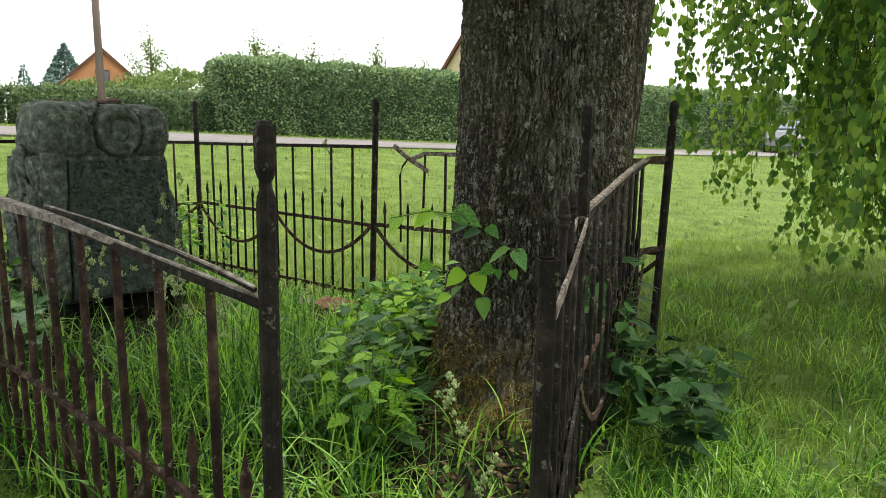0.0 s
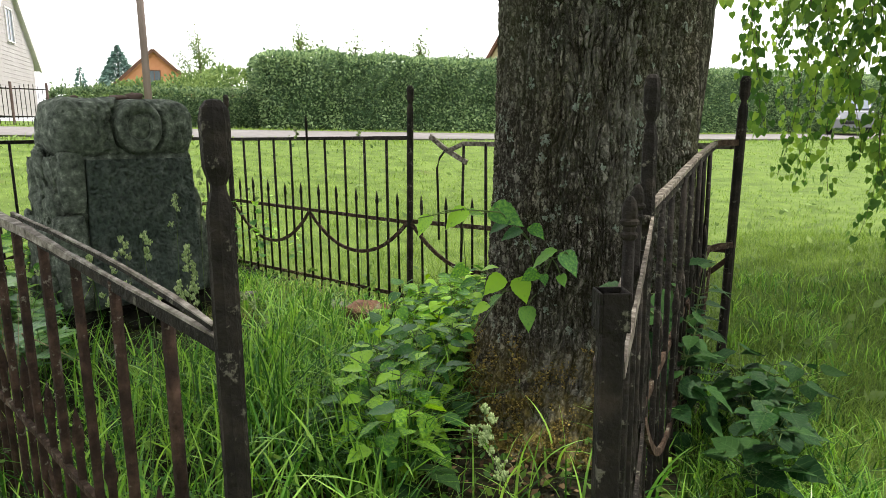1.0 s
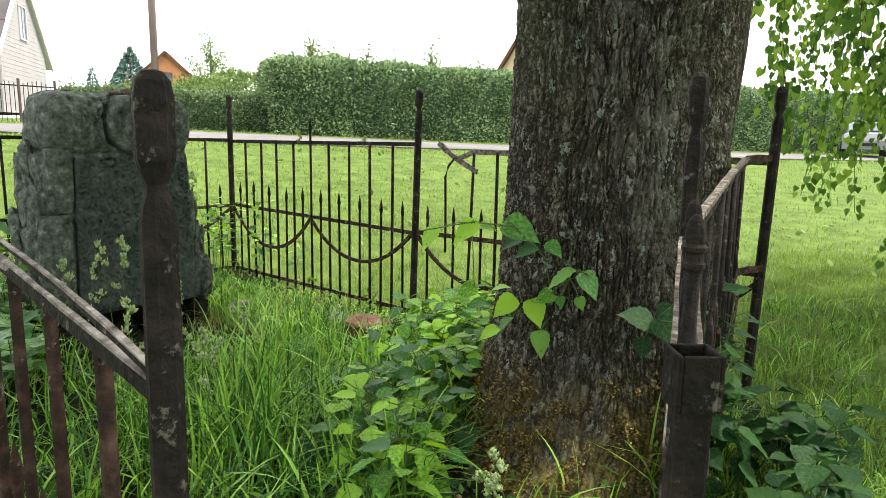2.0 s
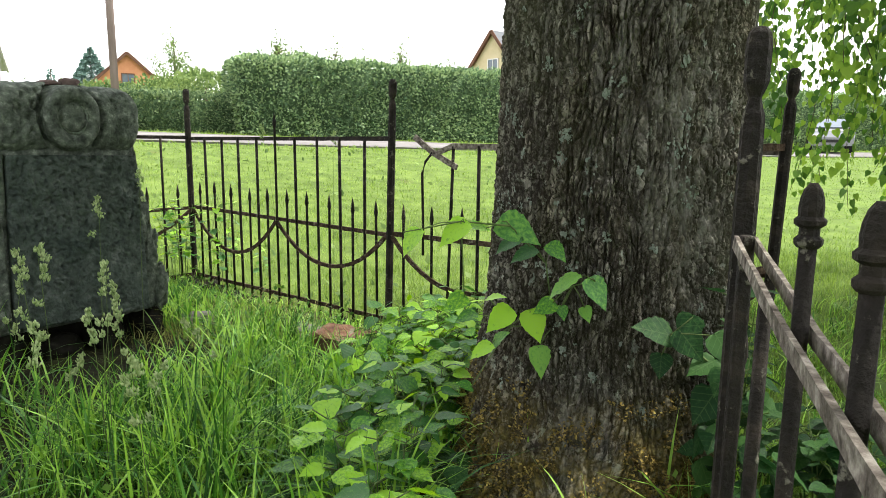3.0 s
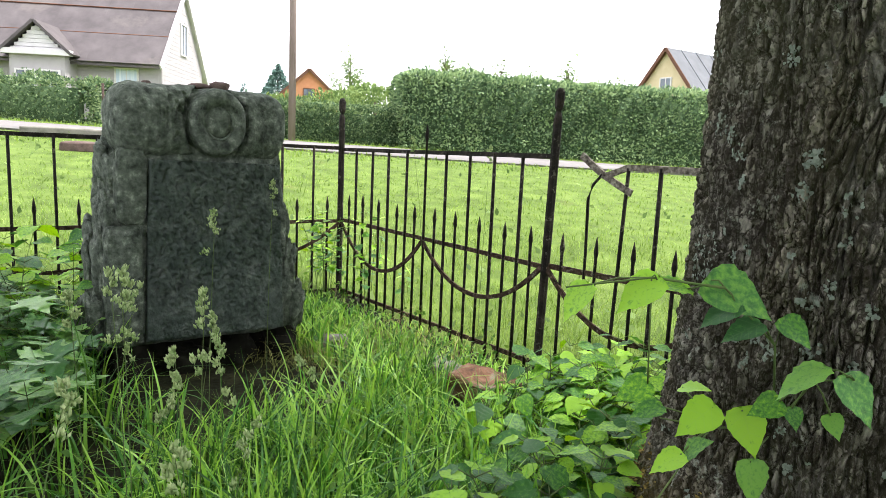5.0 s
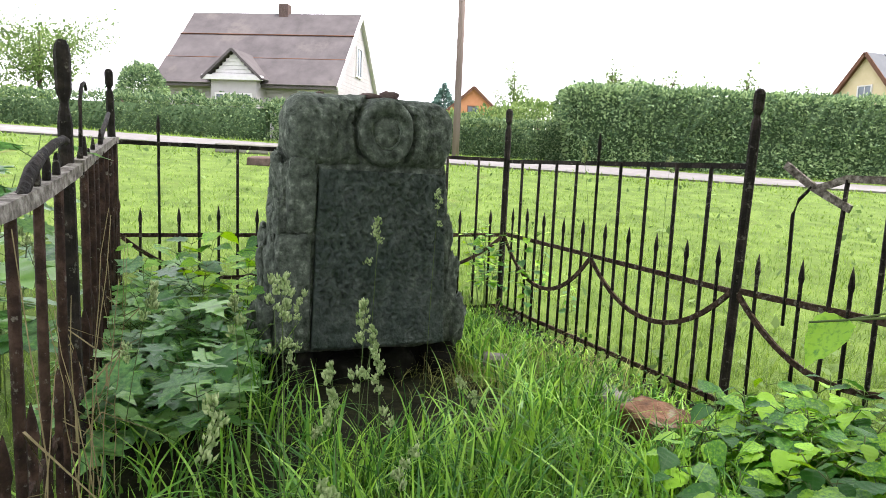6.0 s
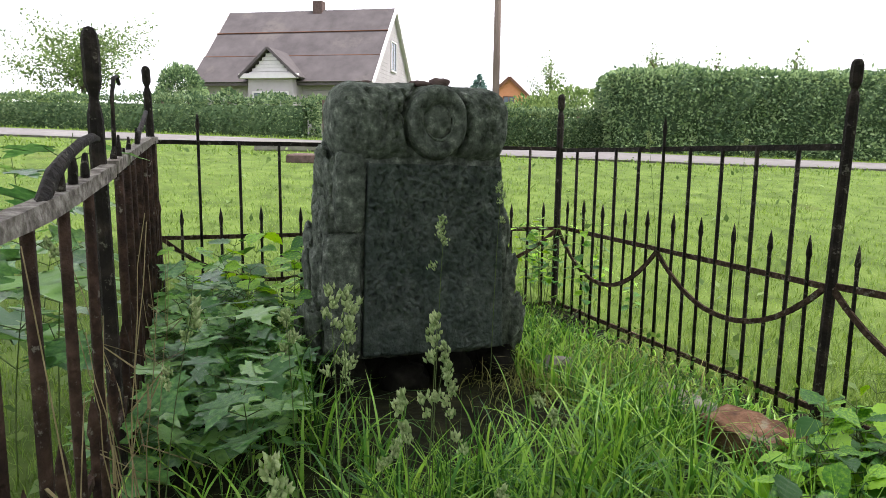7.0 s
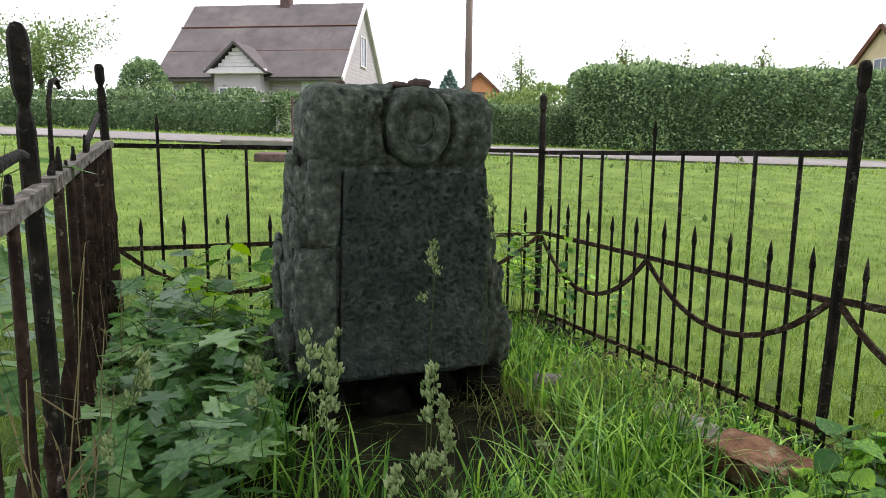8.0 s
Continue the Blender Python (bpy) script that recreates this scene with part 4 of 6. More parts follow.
def scatter(name, shape, at, dirs, sizes, material, parent=None, droop=0.0, fold=True):
    """Many small leaves in one mesh: at (n, 3) bases, dirs (n, 3) pointing ways, random roll."""
    n = len(at)
    d = dirs / np.linalg.norm(dirs, axis=1, keepdims=True)
    d[:, 2] -= droop
    d /= np.linalg.norm(d, axis=1, keepdims=True)
    r = rng.normal(size=(n, 3)) + np.array([0, 0, 1.2])
    x = np.cross(d, r)
    x /= np.linalg.norm(x, axis=1, keepdims=True) + 1e-9
    z = np.cross(x, d)
    k = len(shape)
    V = at[:, None, :] + sizes[:, None, None] * (shape[None, :, 0:1] * x[:, None, :] + shape[None, :, 1:2] * d[:, None, :] + shape[None, :, 2:3] * z[:, None, :])
    base = np.arange(n)[:, None] * k
    if k == 10:
        f = np.concatenate([base + np.array([[0, 1, 2, 3]]), base + np.array([[0, 3, 4, 5]]), base + np.array([[0, 5, 6, 7]]), base + np.array([[0, 7, 8, 9]])])
    else:
        f = base + np.arange(k)[None, :]
    return fast_mesh(name, V.reshape(-1, 3), [f], material, parent)


# moss cushions on the root flare
m_at, m_dir = [], []
for i in range(20000):
    a = radians(random.uniform(170, 300))
    z = random.uniform(-0.12, 0.42) * random.random() ** 0.35
    if noise.noise((a * 7, z * 12, 4)) < 0.02 - 0.5 * (0.25 - z):
        continue
    r = R[int((z + 0.25) / (ZT + 0.25) * 539), int((a - radians(155)) / (radians(210) / 600))] + random.uniform(-0.004, 0.008)
    m_at.append((TC.x + math.cos(a) * r + 0.012 * z, TC.y + math.sin(a) * r + 0.01 * z, z))
    m_dir.append((math.cos(a) + random.gauss(0, 0.5), math.sin(a) + random.gauss(0, 0.5), random.gauss(0.4, 0.5)))
tagged(scatter("moss", OVAL, np.array(m_at), np.array(m_dir), rng.uniform(0.007, 0.018, len(m_at)), M_MOSS, tree), "brownish green moss cushions on the roots", kind="stuff")

# drooping leafy twigs on the two eastern limbs
twig_bm = bmesh.new()
leaf_at, leaf_dir = [], []
random.seed(11)
for li, count, east in ((0, 95, 0.1), (1, 175, 0.1), (1, 125, 0.9)):
    fine = MAIN[li]
    for k in range(count):
        i = random.randrange(7, len(fine))
        p = fine[i] + Vector((random.gauss(east, 0.45), random.gauss(0, 0.45), random.gauss(0, 0.15)))
        low = 0.55 + 0.5 * noise.noise((p.x * 1.3, p.y * 1.3, 3)) + (max(0.0, 3.25 - p.x) * 1.1)
        v = Vector((random.gauss(0.3, 0.5), random.gauss(0.1, 0.5), 0.1))
        pts = [p]
        while pts[-1].z > low and len(pts) < 30:
            v = (v + Vector((random.gauss(0, 0.16), random.gauss(0, 0.16), -0.28))).normalized()
            q = pts[-1] + v * 0.16
            pts.append(q)
            for m in range(7):
                side = Vector((random.gauss(0, 1), random.gauss(0, 1), random.gauss(-0.3, 0.4))).normalized()
                leaf_at.append(q - v * (0.16 * m / 7) + side * random.uniform(0.015, 0.085))
                leaf_dir.append(side * 0.7 + v * 0.5 + Vector((0, 0, -0.6)))
            if random.random() < 0.04:
                break
        if len(pts) > 2:
            sweep(twig_bm, pts, 0.014, 0.014, 0, 5, taper=[1 - 0.8 * i / len(pts) for i in range(len(pts))])
tagged(part("twig", twig_bm, M_TWIG, tree), kind="stuff")
A = np.array(leaf_at)
tagged(scatter("leaves", HEART, A, np.array(leaf_dir), rng.uniform(0.042, 0.074, len(A)), M_LEAF, tree, droop=0.4), "hanging heart-shaped green leaves", kind="stuff")
# unseen crown shaped for shade; second mass, behind the camera, added to block light
crowns = []
for n, rad, mid in ((13000, (4.4, 5.2, 3.8), (-0.9, 3.0, 8.2)), (8000, (6.0, 3.0, 3.0), (0.0, -3.0, 5.6))):
    c = rng.normal(size=(n * 3, 3))
    c /= np.linalg.norm(c, axis=1, keepdims=True)
    c *= rng.uniform(0.35, 1, (len(c), 1)) ** 0.5
    c = c * np.array(rad) + np.array(mid)
    lump = np.array([noise.noise(Vector(p) * 0.55) for p in c])
    crowns.append(c[(lump > -0.02) & (c[:, 2] > 2.7) & ((c[:, 2] > 4.4) | (c[:, 1] < -1.2))][:n])
c = np.concatenate(crowns)
tagged(scatter("crown", OVAL, c, rng.normal(size=c.shape) + np.array([0, 0, -0.4]), rng.uniform(0.19, 0.37, len(c)), M_LEAF, tree, droop=0.2), "dense leafy linden crown with an added unseen leaf mass for shade", kind="stuff")

# ---- hedges ----


def hedge(name, u0, u1, v0, v1, z_top, n, material, label, size=(0.05, 0.1), lump=0.1, top_wild=0.0):
    """A clipped hedge: a dark core and a skin of small leaves, uneven along its faces."""
    x, y = xy((u0 + u1) / 2, (v0 + v1) / 2)
    ob = thing(name, (x, y, float(ground_z(x, y))), label, "hedge")
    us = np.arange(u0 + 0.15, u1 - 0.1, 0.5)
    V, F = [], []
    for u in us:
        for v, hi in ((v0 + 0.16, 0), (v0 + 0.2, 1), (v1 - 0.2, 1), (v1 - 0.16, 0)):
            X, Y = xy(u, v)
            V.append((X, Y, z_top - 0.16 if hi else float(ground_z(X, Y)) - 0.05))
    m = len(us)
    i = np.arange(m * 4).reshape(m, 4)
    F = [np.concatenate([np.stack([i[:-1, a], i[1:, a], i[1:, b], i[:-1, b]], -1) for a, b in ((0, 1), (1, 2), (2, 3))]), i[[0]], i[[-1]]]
    # core sheet's darker green stands for the hedge's shaded inside
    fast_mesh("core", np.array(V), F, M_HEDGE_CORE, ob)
    area_f, area_t, area_s = (u1 - u0) * (z_top - 1.0), (u1 - u0) * (v1 - v0), (v1 - v0) * 2.2
    w = np.array([area_f, area_t * 0.8, area_s, area_s])
    pick = rng.choice(4, n, p=w / w.sum())
    U, Vv, S = rng.uniform(u0, u1, n), rng.uniform(v0, v1, n), rng.uniform(0, 1, n)
    U[pick == 2], U[pick == 3] = u0, u1
    Vv[pick == 0] = v0
    X, Y = U * 0.809 - Vv * 0.588, U * 0.588 + Vv * 0.809
    gz = ground_z(X, Y)
    Z = gz + (z_top - gz) * S
    Z[pick == 1] = z_top
    l = np.array([noise.noise((a * 0.9, b * 0.9, z * 1.2)) + 0.6 * noise.noise((a * 2.6, b * 2.6, z * 2.6)) for a, b, z in zip(X, Y, Z)]) * lump
    box_p = np.stack([U, Vv, Z], -1)
    rr = 0.42 if z_top > 3 else 0.22
    inner = np.clip(box_p, np.array([u0 + rr, v0 + rr, -9.0]), np.array([u1 - rr, v1 - rr, z_top - rr]))
    off = box_p - inner
    far_off = np.linalg.norm(off, axis=1, keepdims=True) + 1e-9
    box_p = inner + off / far_off * np.minimum(far_off, rr)
    X, Y, Z = box_p[:, 0] * 0.809 - box_p[:, 1] * 0.588, box_p[:, 0] * 0.588 + box_p[:, 1] * 0.809, box_p[:, 2]
    nrm = off / far_off
    out = np.stack([nrm[:, 0] * 0.809 - nrm[:, 1] * 0.588, nrm[:, 0] * 0.588 + nrm[:, 1] * 0.809, nrm[:, 2] + 0.12], -1)
    wild = np.where((pick == 1) & (rng.uniform(size=n) < 0.25), rng.exponential(1, n) * top_wild, 0)
    at = np.stack([X, Y, Z], -1) + out * (l + rng.normal(0, 0.03, n) + wild)[:, None]
    dirs = out * 0.9 + rng.normal(0, 0.6, (n, 3))
    tagged(scatter("foliage", OVAL, at, dirs, rng.uniform(*size, n), material, ob, droop=0.1), kind="stuff")
    return ob


hedge("hedge", 5.2, 46, 21, 23, 3.5, 72000, M_HEDGE, "tall dense clipped dark green hedge beyond the road", (0.08, 0.15), 0.13, 0.03)
hedge("hedge", -0.3, 5.6, 21.3, 22.2, 2.34, 15000, M_PRIVET, "low clipped green hedge beyond the road", (0.05, 0.11), 0.06, 0.05)
hedge("hedge", -40, -3.0, 21.0, 22.0, 2.56, 38000, M_PRIVET, "long low trimmed garden hedge in front of the house", (0.05, 0.11), 0.06, 0.05)


def tuft_cloud(center, radii, n, lump=0.35, freq=0.8, hollow=0.55):
    p = rng.normal(size=(n, 3))
    p /= np.linalg.norm(p, axis=1, keepdims=True)
    rad = rng.uniform(hollow, 1, n) ** 0.6
    k = np.array([1 + lump * noise.noise(Vector(q) * 1.7 / max(freq, 0.1) + Vector(center)) for q in p])
    return np.asarray(center) + p * (rad * k)[:, None] * np.asarray(radii), p


def bush(name, u, v, r, h, z_mid, n, material, label, category="bush", size=(0.08, 0.18), lump=0.3):
    x, y = xy(u, v)
    g = float(ground_z(x, y))
    ob = thing(name, (x, y, g), label, category)
    stem = lathe(bmesh.new(), (x, y, g - 0.1), [(0.12, 0), (0.1, (z_mid - g) * 0.6), (0.03, z_mid - g + 0.3)], 8)
    part("trunk", stem, M_TWIG, ob)
    at, d = tuft_cloud((x, y, z_mid), (r, r, h), n, lump)
    tagged(scatter("crown", OVAL, at, d + rng.normal(0, 0.6, d.shape), rng.uniform(*size, n), material, ob), kind="stuff")
    return ob


bush("thuja_bush", -9.0, 27, 0.88, 1.3, 2.9, 10000, M_HEDGE, "round dark green clipped thuja beside the house", size=(0.07, 0.15), lump=0.12)
for u, v, r, h, z in ((-7.6, 24, 0.5, 0.4, 2.55), (-6.3, 24, 0.5, 0.4, 2.6), (-8.6, 24.3, 0.45, 0.4, 2.55), (-4.9, 24, 0.6, 0.4, 2.55), (-3.5, 24.2, 0.5, 0.4, 2.5)):
    bush("bush", u, v, r, h, z, 900, M_PRIVET, "small rounded yellowish green shrub behind the hedge")
for u, v, r, h, z in ((2.0, 25, 1.0, 0.6, 2.2), (3.6, 25, 1.1, 0.7, 2.3), (5.2, 25.5, 1.2, 0.9, 2.6), (2.9, 26, 1.1, 0.8, 2.05), (4.6, 27, 1.2, 0.9, 2.5), (6.0, 28, 1.3, 0.9, 2.5), (0.8, 27, 1.0, 0.7, 2.0), (-12.6, 26, 1.2, 0.7, 2.35), (-14.6, 27, 1.3, 0.8, 2.4), (-16.8, 26, 1.4, 0.75, 2.4), (-19.0, 27, 1.4, 0.9, 2.5), (-21.5, 27, 1.5, 0.9, 2.5)):
    bush("bush", u, v, r, h, z, 2200, M_FAR_LEAF, "light green garden shrub behind the hedge")


def slender_tree(u, v, top, r, n, label, broad=False, name="tree"):
    x, y = xy(u, v)
    g = float(ground_z(x, y))
    ob = thing(name, (x, y, g), label, "tree")
    bm = lathe(bmesh.new(), (x, y, g - 0.1), [(0.14, 0), (0.1, (top - g) * 0.5), (0.02, top - g - 0.2)], 8)
    at = []
    for k in range(26):
        z = g + (top - g) * (random.uniform(0.3, 0.8) if broad else random.uniform(0.35, 0.98))
        a = random.uniform(0, 6.28)
        L = r * (1.15 - (z - g) / (top - g)) * random.uniform(0.5, 1.2) + 0.15
        if broad:
            L = r * random.uniform(0.4, 1.1)
        e = Vector((x + math.cos(a) * L, y + math.sin(a) * L, z + L * 0.5))
        sweep(bm, [(x, y, z - 0.2), (x + math.cos(a) * L * 0.5, y + math.sin(a) * L * 0.5, z + 0.1), e], 0.05, 0.05, 0, 5, taper=[1, 0.6, 0.2])
        for m in range(n // 12):
            t = random.uniform(0.25, 1.1)
            at.append((x + math.cos(a) * L * t + random.gauss(0, 0.16), y + math.sin(a) * L * t + random.gauss(0, 0.16), z + L * 0.5 * t + random.gauss(-0.05, 0.3)))
    part("trunk", bm, M_TWIG, ob)
    at = np.array(at)
    tagged(scatter("crown", OVAL, at, rng.normal(size=at.shape), rng.uniform(0.09, 0.2, len(at)), M_FAR_LEAF, ob, droop=0.5), kind="stuff")
    return ob


slender_tree(7.1, 45, 7.2, 1.5, 1500, "thin young birch with sparse light leaves", True)
slender_tree(11.3, 38, 6.5, 0.8, 300, "small bare-topped tree behind the hedge")
for u, t in ((9.6, 5.6), (12.3, 5.4), (13.8, 5.3), (15.7, 5.7), (18.5, 5.3), (10.6, 5.2)):
    slender_tree(u, 32, t - 0.2, 0.7, 260, "thin young tree showing above the hedge")
slender_tree(-16.3, 34, 6.5, 2.9, 3000, "broad airy light green tree beyond the low hedge", True)
slender_tree(-24, 36, 6.2, 2.6, 1500, "broad airy light green tree beyond the low hedge", True)


def spruce(u, v, top, r, low, n=3000):
    x, y = xy(u, v)
    g = float(ground_z(x, y))
    ob = thing("spruce_tree", (x, y, g), "blue-green conical spruce in a far garden", "tree")
    part("trunk", lathe(bmesh.new(), (x, y, g - 0.1), [(0.16, 0), (0.02, top - g)], 8), M_TWIG, ob)
    k = rng.uniform(0, 1, n) ** 0.6
    tier = np.floor(k * 12) / 12 * 0.6 + k * 0.4
    a = rng.uniform(0, 6.283, n)
    rad = r * tier * rng.uniform(0.55, 1, n)
    at = np.stack([x + np.cos(a) * rad, y + np.sin(a) * rad, top - (top - low) * k - 0.12 * rad], -1)
    d = np.stack([np.cos(a), np.sin(a), -0.2 + 0 * a], -1)
    tagged(scatter("crown", OVAL, at, d + rng.normal(0, 0.3, d.shape), rng.uniform(0.15, 0.32, n), M_SPRUCE, ob), kind="stuff")


spruce(3.3, 60, 7.7, 3.3, 2.2, 11000)
spruce(0.6, 62, 6.2, 1.2, 2.2, 1200)

# ---- houses ----


def house_frame(u, v, yaw):
    """Local axes of a house: x along its front to the right, y away, z up."""
    x, y = xy(u, v)
    a = radians(yaw)
    g = float(ground_z(x, y))
    return Matrix.Translation((x, y, g)) @ Matrix.Rotation(a, 4, "Z"), g


def slab(bm, m, x0, x1, y0, y1, z0, z1):
    box(bm, (x1 - x0, y1 - y0, z1 - z0), m @ Matrix.Translation(((x0 + x1) / 2, (y0 + y1) / 2, (z0 + z1) / 2)))
    return bm


def prism(bm, pts, m, depth):
    """A flat polygon (x, z), pushed back by depth along y."""
    a = [bm.verts.new(m @ Vector((x, 0, z))) for x, z in pts]
    b = [bm.verts.new(m @ Vector((x, depth, z))) for x, z in pts]
    bm.faces.new(a)
    bm.faces.new(b[::-1])
    for i in range(len(a)):
        bm.faces.new((a[i], b[i], b[(i + 1) % len(a)], a[(i + 1) % len(a)]))
    bmesh.ops.recalc_face_normals(bm, faces=bm.faces)
    return bm


WH, g0 = house_frame(-11.86, 36.2, 25)
house = thing("house", WH.translation, "cream weatherboarded house with a steep grey-brown sheet roof", "house")
W, D, EAVE, RIDGE = 9.3, 7.4, 2.7, 6.45
part("wall", prism(bmesh.new(), [(0.3, 0), (D - 0.3, 0), (D - 0.3, EAVE + 0.25), (D / 2, RIDGE - 0.25), (0.3, EAVE + 0.25)], WH @ Matrix.Rotation(radians(90), 4, "Z") @ Matrix.Translation((0, -W + 0.15, 0)), W - 0.3), M_SIDING, house, smooth=False)
for k in range(12):
    part("board", slab(bmesh.new(), WH, 0.3, W - 0.3, 0.27, 0.3, 0.4 + k * 0.19, 0.4 + k * 0.19 + 0.17), M_SIDING, house, smooth=False)
slope = math.atan2(RIDGE - EAVE, D / 2)
for side in (0, 1):
    Ls = (D / 2 + 0.35) / math.cos(slope)
    q = WH @ Matrix.Translation((0, -0.35, EAVE - 0.3)) if side == 0 else WH @ Matrix.Translation((W, D + 0.35, EAVE - 0.3)) @ Matrix.Rotation(math.pi, 4, "Z")
    roof = part("roof", slab(bmesh.new(), q @ Matrix.Rotation(slope, 4, "X"), 0.01, W - 0.01, 0, Ls, -0.08, 0.0), M_WHITE, house, smooth=False)
    for r in range(3):
        y0, y1 = r * Ls / 3 - 0.05, (r + 1) * Ls / 3
        q = WH @ Matrix.Translation((0, -0.35, EAVE - 0.3)) if side == 0 else WH @ Matrix.Translation((W, D + 0.35, EAVE - 0.3)) @ Matrix.Rotation(math.pi, 4, "Z")
        q = q @ Matrix.Rotation(slope, 4, "X")
        for c in range(9):
            part("roof_sheet", slab(bmesh.new(), q, c * W / 9 + 0.001, (c + 1) * W / 9 - 0.001, y0, y1, 0.1 - 0.045 * r, 0.15 - 0.045 * r), M_ROOF, roof, smooth=False)
    # brown strips stand for the shadow lines where the sheet rows lap
    for r in (1, 2):
        part("roof_batten", slab(bmesh.new(), q, 0.0, W, r * Ls / 3 - 0.045, r * Ls / 3 - 0.012, 0.1, 0.165), M_DARKWOOD, roof, smooth=False)
for x in (W - 0.02, -0.06):
    for side in (0, 1):
        q = WH @ Matrix.Translation((x, -0.38, EAVE - 0.36)) if side == 0 else WH @ Matrix.Translation((x + 0.08, D + 0.38, EAVE - 0.36)) @ Matrix.Rotation(math.pi, 4, "Z")
        part("bargeboard", slab(bmesh.new(), q @ Matrix.Rotation(slope, 4, "X"), 0, 0.08, 0, Ls, -0.1, 0.13), M_WHITE, house, smooth=False)
WG = WH @ Matrix.Translation((W - 0.15, 0, 0)) @ Matrix.Rotation(radians(90), 4, "Z")
for k in range(29):
    z = 0.4 + k * 0.19
    cut = 0.36 if z < EAVE else 0.36 + (z + 0.19 - EAVE) * (D / 2) / (RIDGE - EAVE)
    if cut < D / 2 - 0.2:
        part("board", slab(bmesh.new(), WG, cut, D - cut, -0.012, 0.0, z, z + 0.17), M_SIDING, house, smooth=False)
part("chimney", slab(bmesh.new(), WH, 4.85, 5.35, D / 2 - 0.25, D / 2 + 0.25, RIDGE - 0.6, RIDGE + 0.55), M_RUBBLE, house, smooth=False)
# porch gable
PX0, PX1, PZ = 3.05, 5.8, 3.95
part("porch_wall", prism(bmesh.new(), [(PX0 + 0.25, 0), (PX1 - 0.25, 0), (PX1 - 0.25, EAVE), ((PX0 + PX1) / 2, PZ - 0.15), (PX0 + 0.25, EAVE)], WH @ Matrix.Translation((0, -0.9, 0)), 1.4), M_SIDING, house, smooth=False)
for k in range(9):
    z = EAVE + 0.02 + k * 0.17
    hw = (PX1 - PX0 - 0.5) / 2 * (1 - (z - EAVE) / (PZ - 0.15 - EAVE)) - 0.05
    if hw > 0.1:
        part("porch_board", slab(bmesh.new(), WH, (PX0 + PX1) / 2 - hw, (PX0 + PX1) / 2 + hw, -0.93, -0.9, z, z + 0.15), M_WHITE, house, smooth=False)
ps = math.atan2(PZ - EAVE, (PX1 - PX0) / 2)
for side in (0, 1):
    q = WH @ Matrix.Translation((PX0 - 0.1 if side == 0 else PX1 + 0.1, -1.15, EAVE - 0.12)) @ Matrix.Rotation(-ps if side == 0 else ps, 4, "Y")
    Lp = (PX1 - PX0) / 2 / math.cos(ps) + 0.16
    part("porch_roof", slab(bmesh.new(), q, 0 if side == 0 else -Lp, Lp if side == 0 else 0, 0, 3.2, 0, 0.08), M_ROOF, house, smooth=False)
    part("porch_trim", slab(bmesh.new(), q, 0 if side == 0 else -Lp, Lp if side == 0 else 0, -0.03, 0.03, -0.03, 0.085), M_ROOF, house, smooth=False)
part("porch_beam", slab(bmesh.new(), WH, PX0 - 0.1, PX1 + 0.1, -1.15, -0.9, EAVE - 0.14, EAVE + 0.08), M_WHITE, house, smooth=False)
part("eave_board", slab(bmesh.new(), WH, 0, W, -0.4, -0.34, EAVE - 0.4, EAVE - 0.28), M_ROOF, house, smooth=False)


def window(parent, m, x0, x1, z0, z1, y=0.0, glass=None, bars=1, frame_mat=None):
    w = part("window", slab(bmesh.new(), m, x0, x1, y - 0.02, y + 0.02, z0, z1), glass or M_GLASS, parent, smooth=False)
    bm = bmesh.new()
    t = 0.07
    for a in ((x0 - t, x0, z0 - t, z1 + t), (x1, x1 + t, z0 - t, z1 + t), (x0, x1, z0 - t, z0), (x0, x1, z1, z1 + t)):
        slab(bm, m, a[0], a[1], y - 0.06, y + 0.03, a[2], a[3])
    for k in range(bars):
        c = x0 + (x1 - x0) * (k + 1) / (bars + 1)
        slab(bm, m, c - 0.025, c + 0.025, y - 0.04, y - 0.021, z0, z1)
    part("window_frame", bm, frame_mat or M_WHITE, w, smooth=False)


window(house, WH, 3.6, 4.3, 0.9, 1.9, -0.93)
window(house, WH, 4.6, 5.3, 0.9, 1.9, -0.93)
window(house, WH, 7.2, 8.1, 0.6, 2.25, 0.26, M_CURTAIN)
window(house, WH @ Matrix.Translation((W - 0.15, 0, 0)) @ Matrix.Rotation(radians(90), 4, "Z"), 3.2, 4.1, 3.4, 4.8, -0.02)


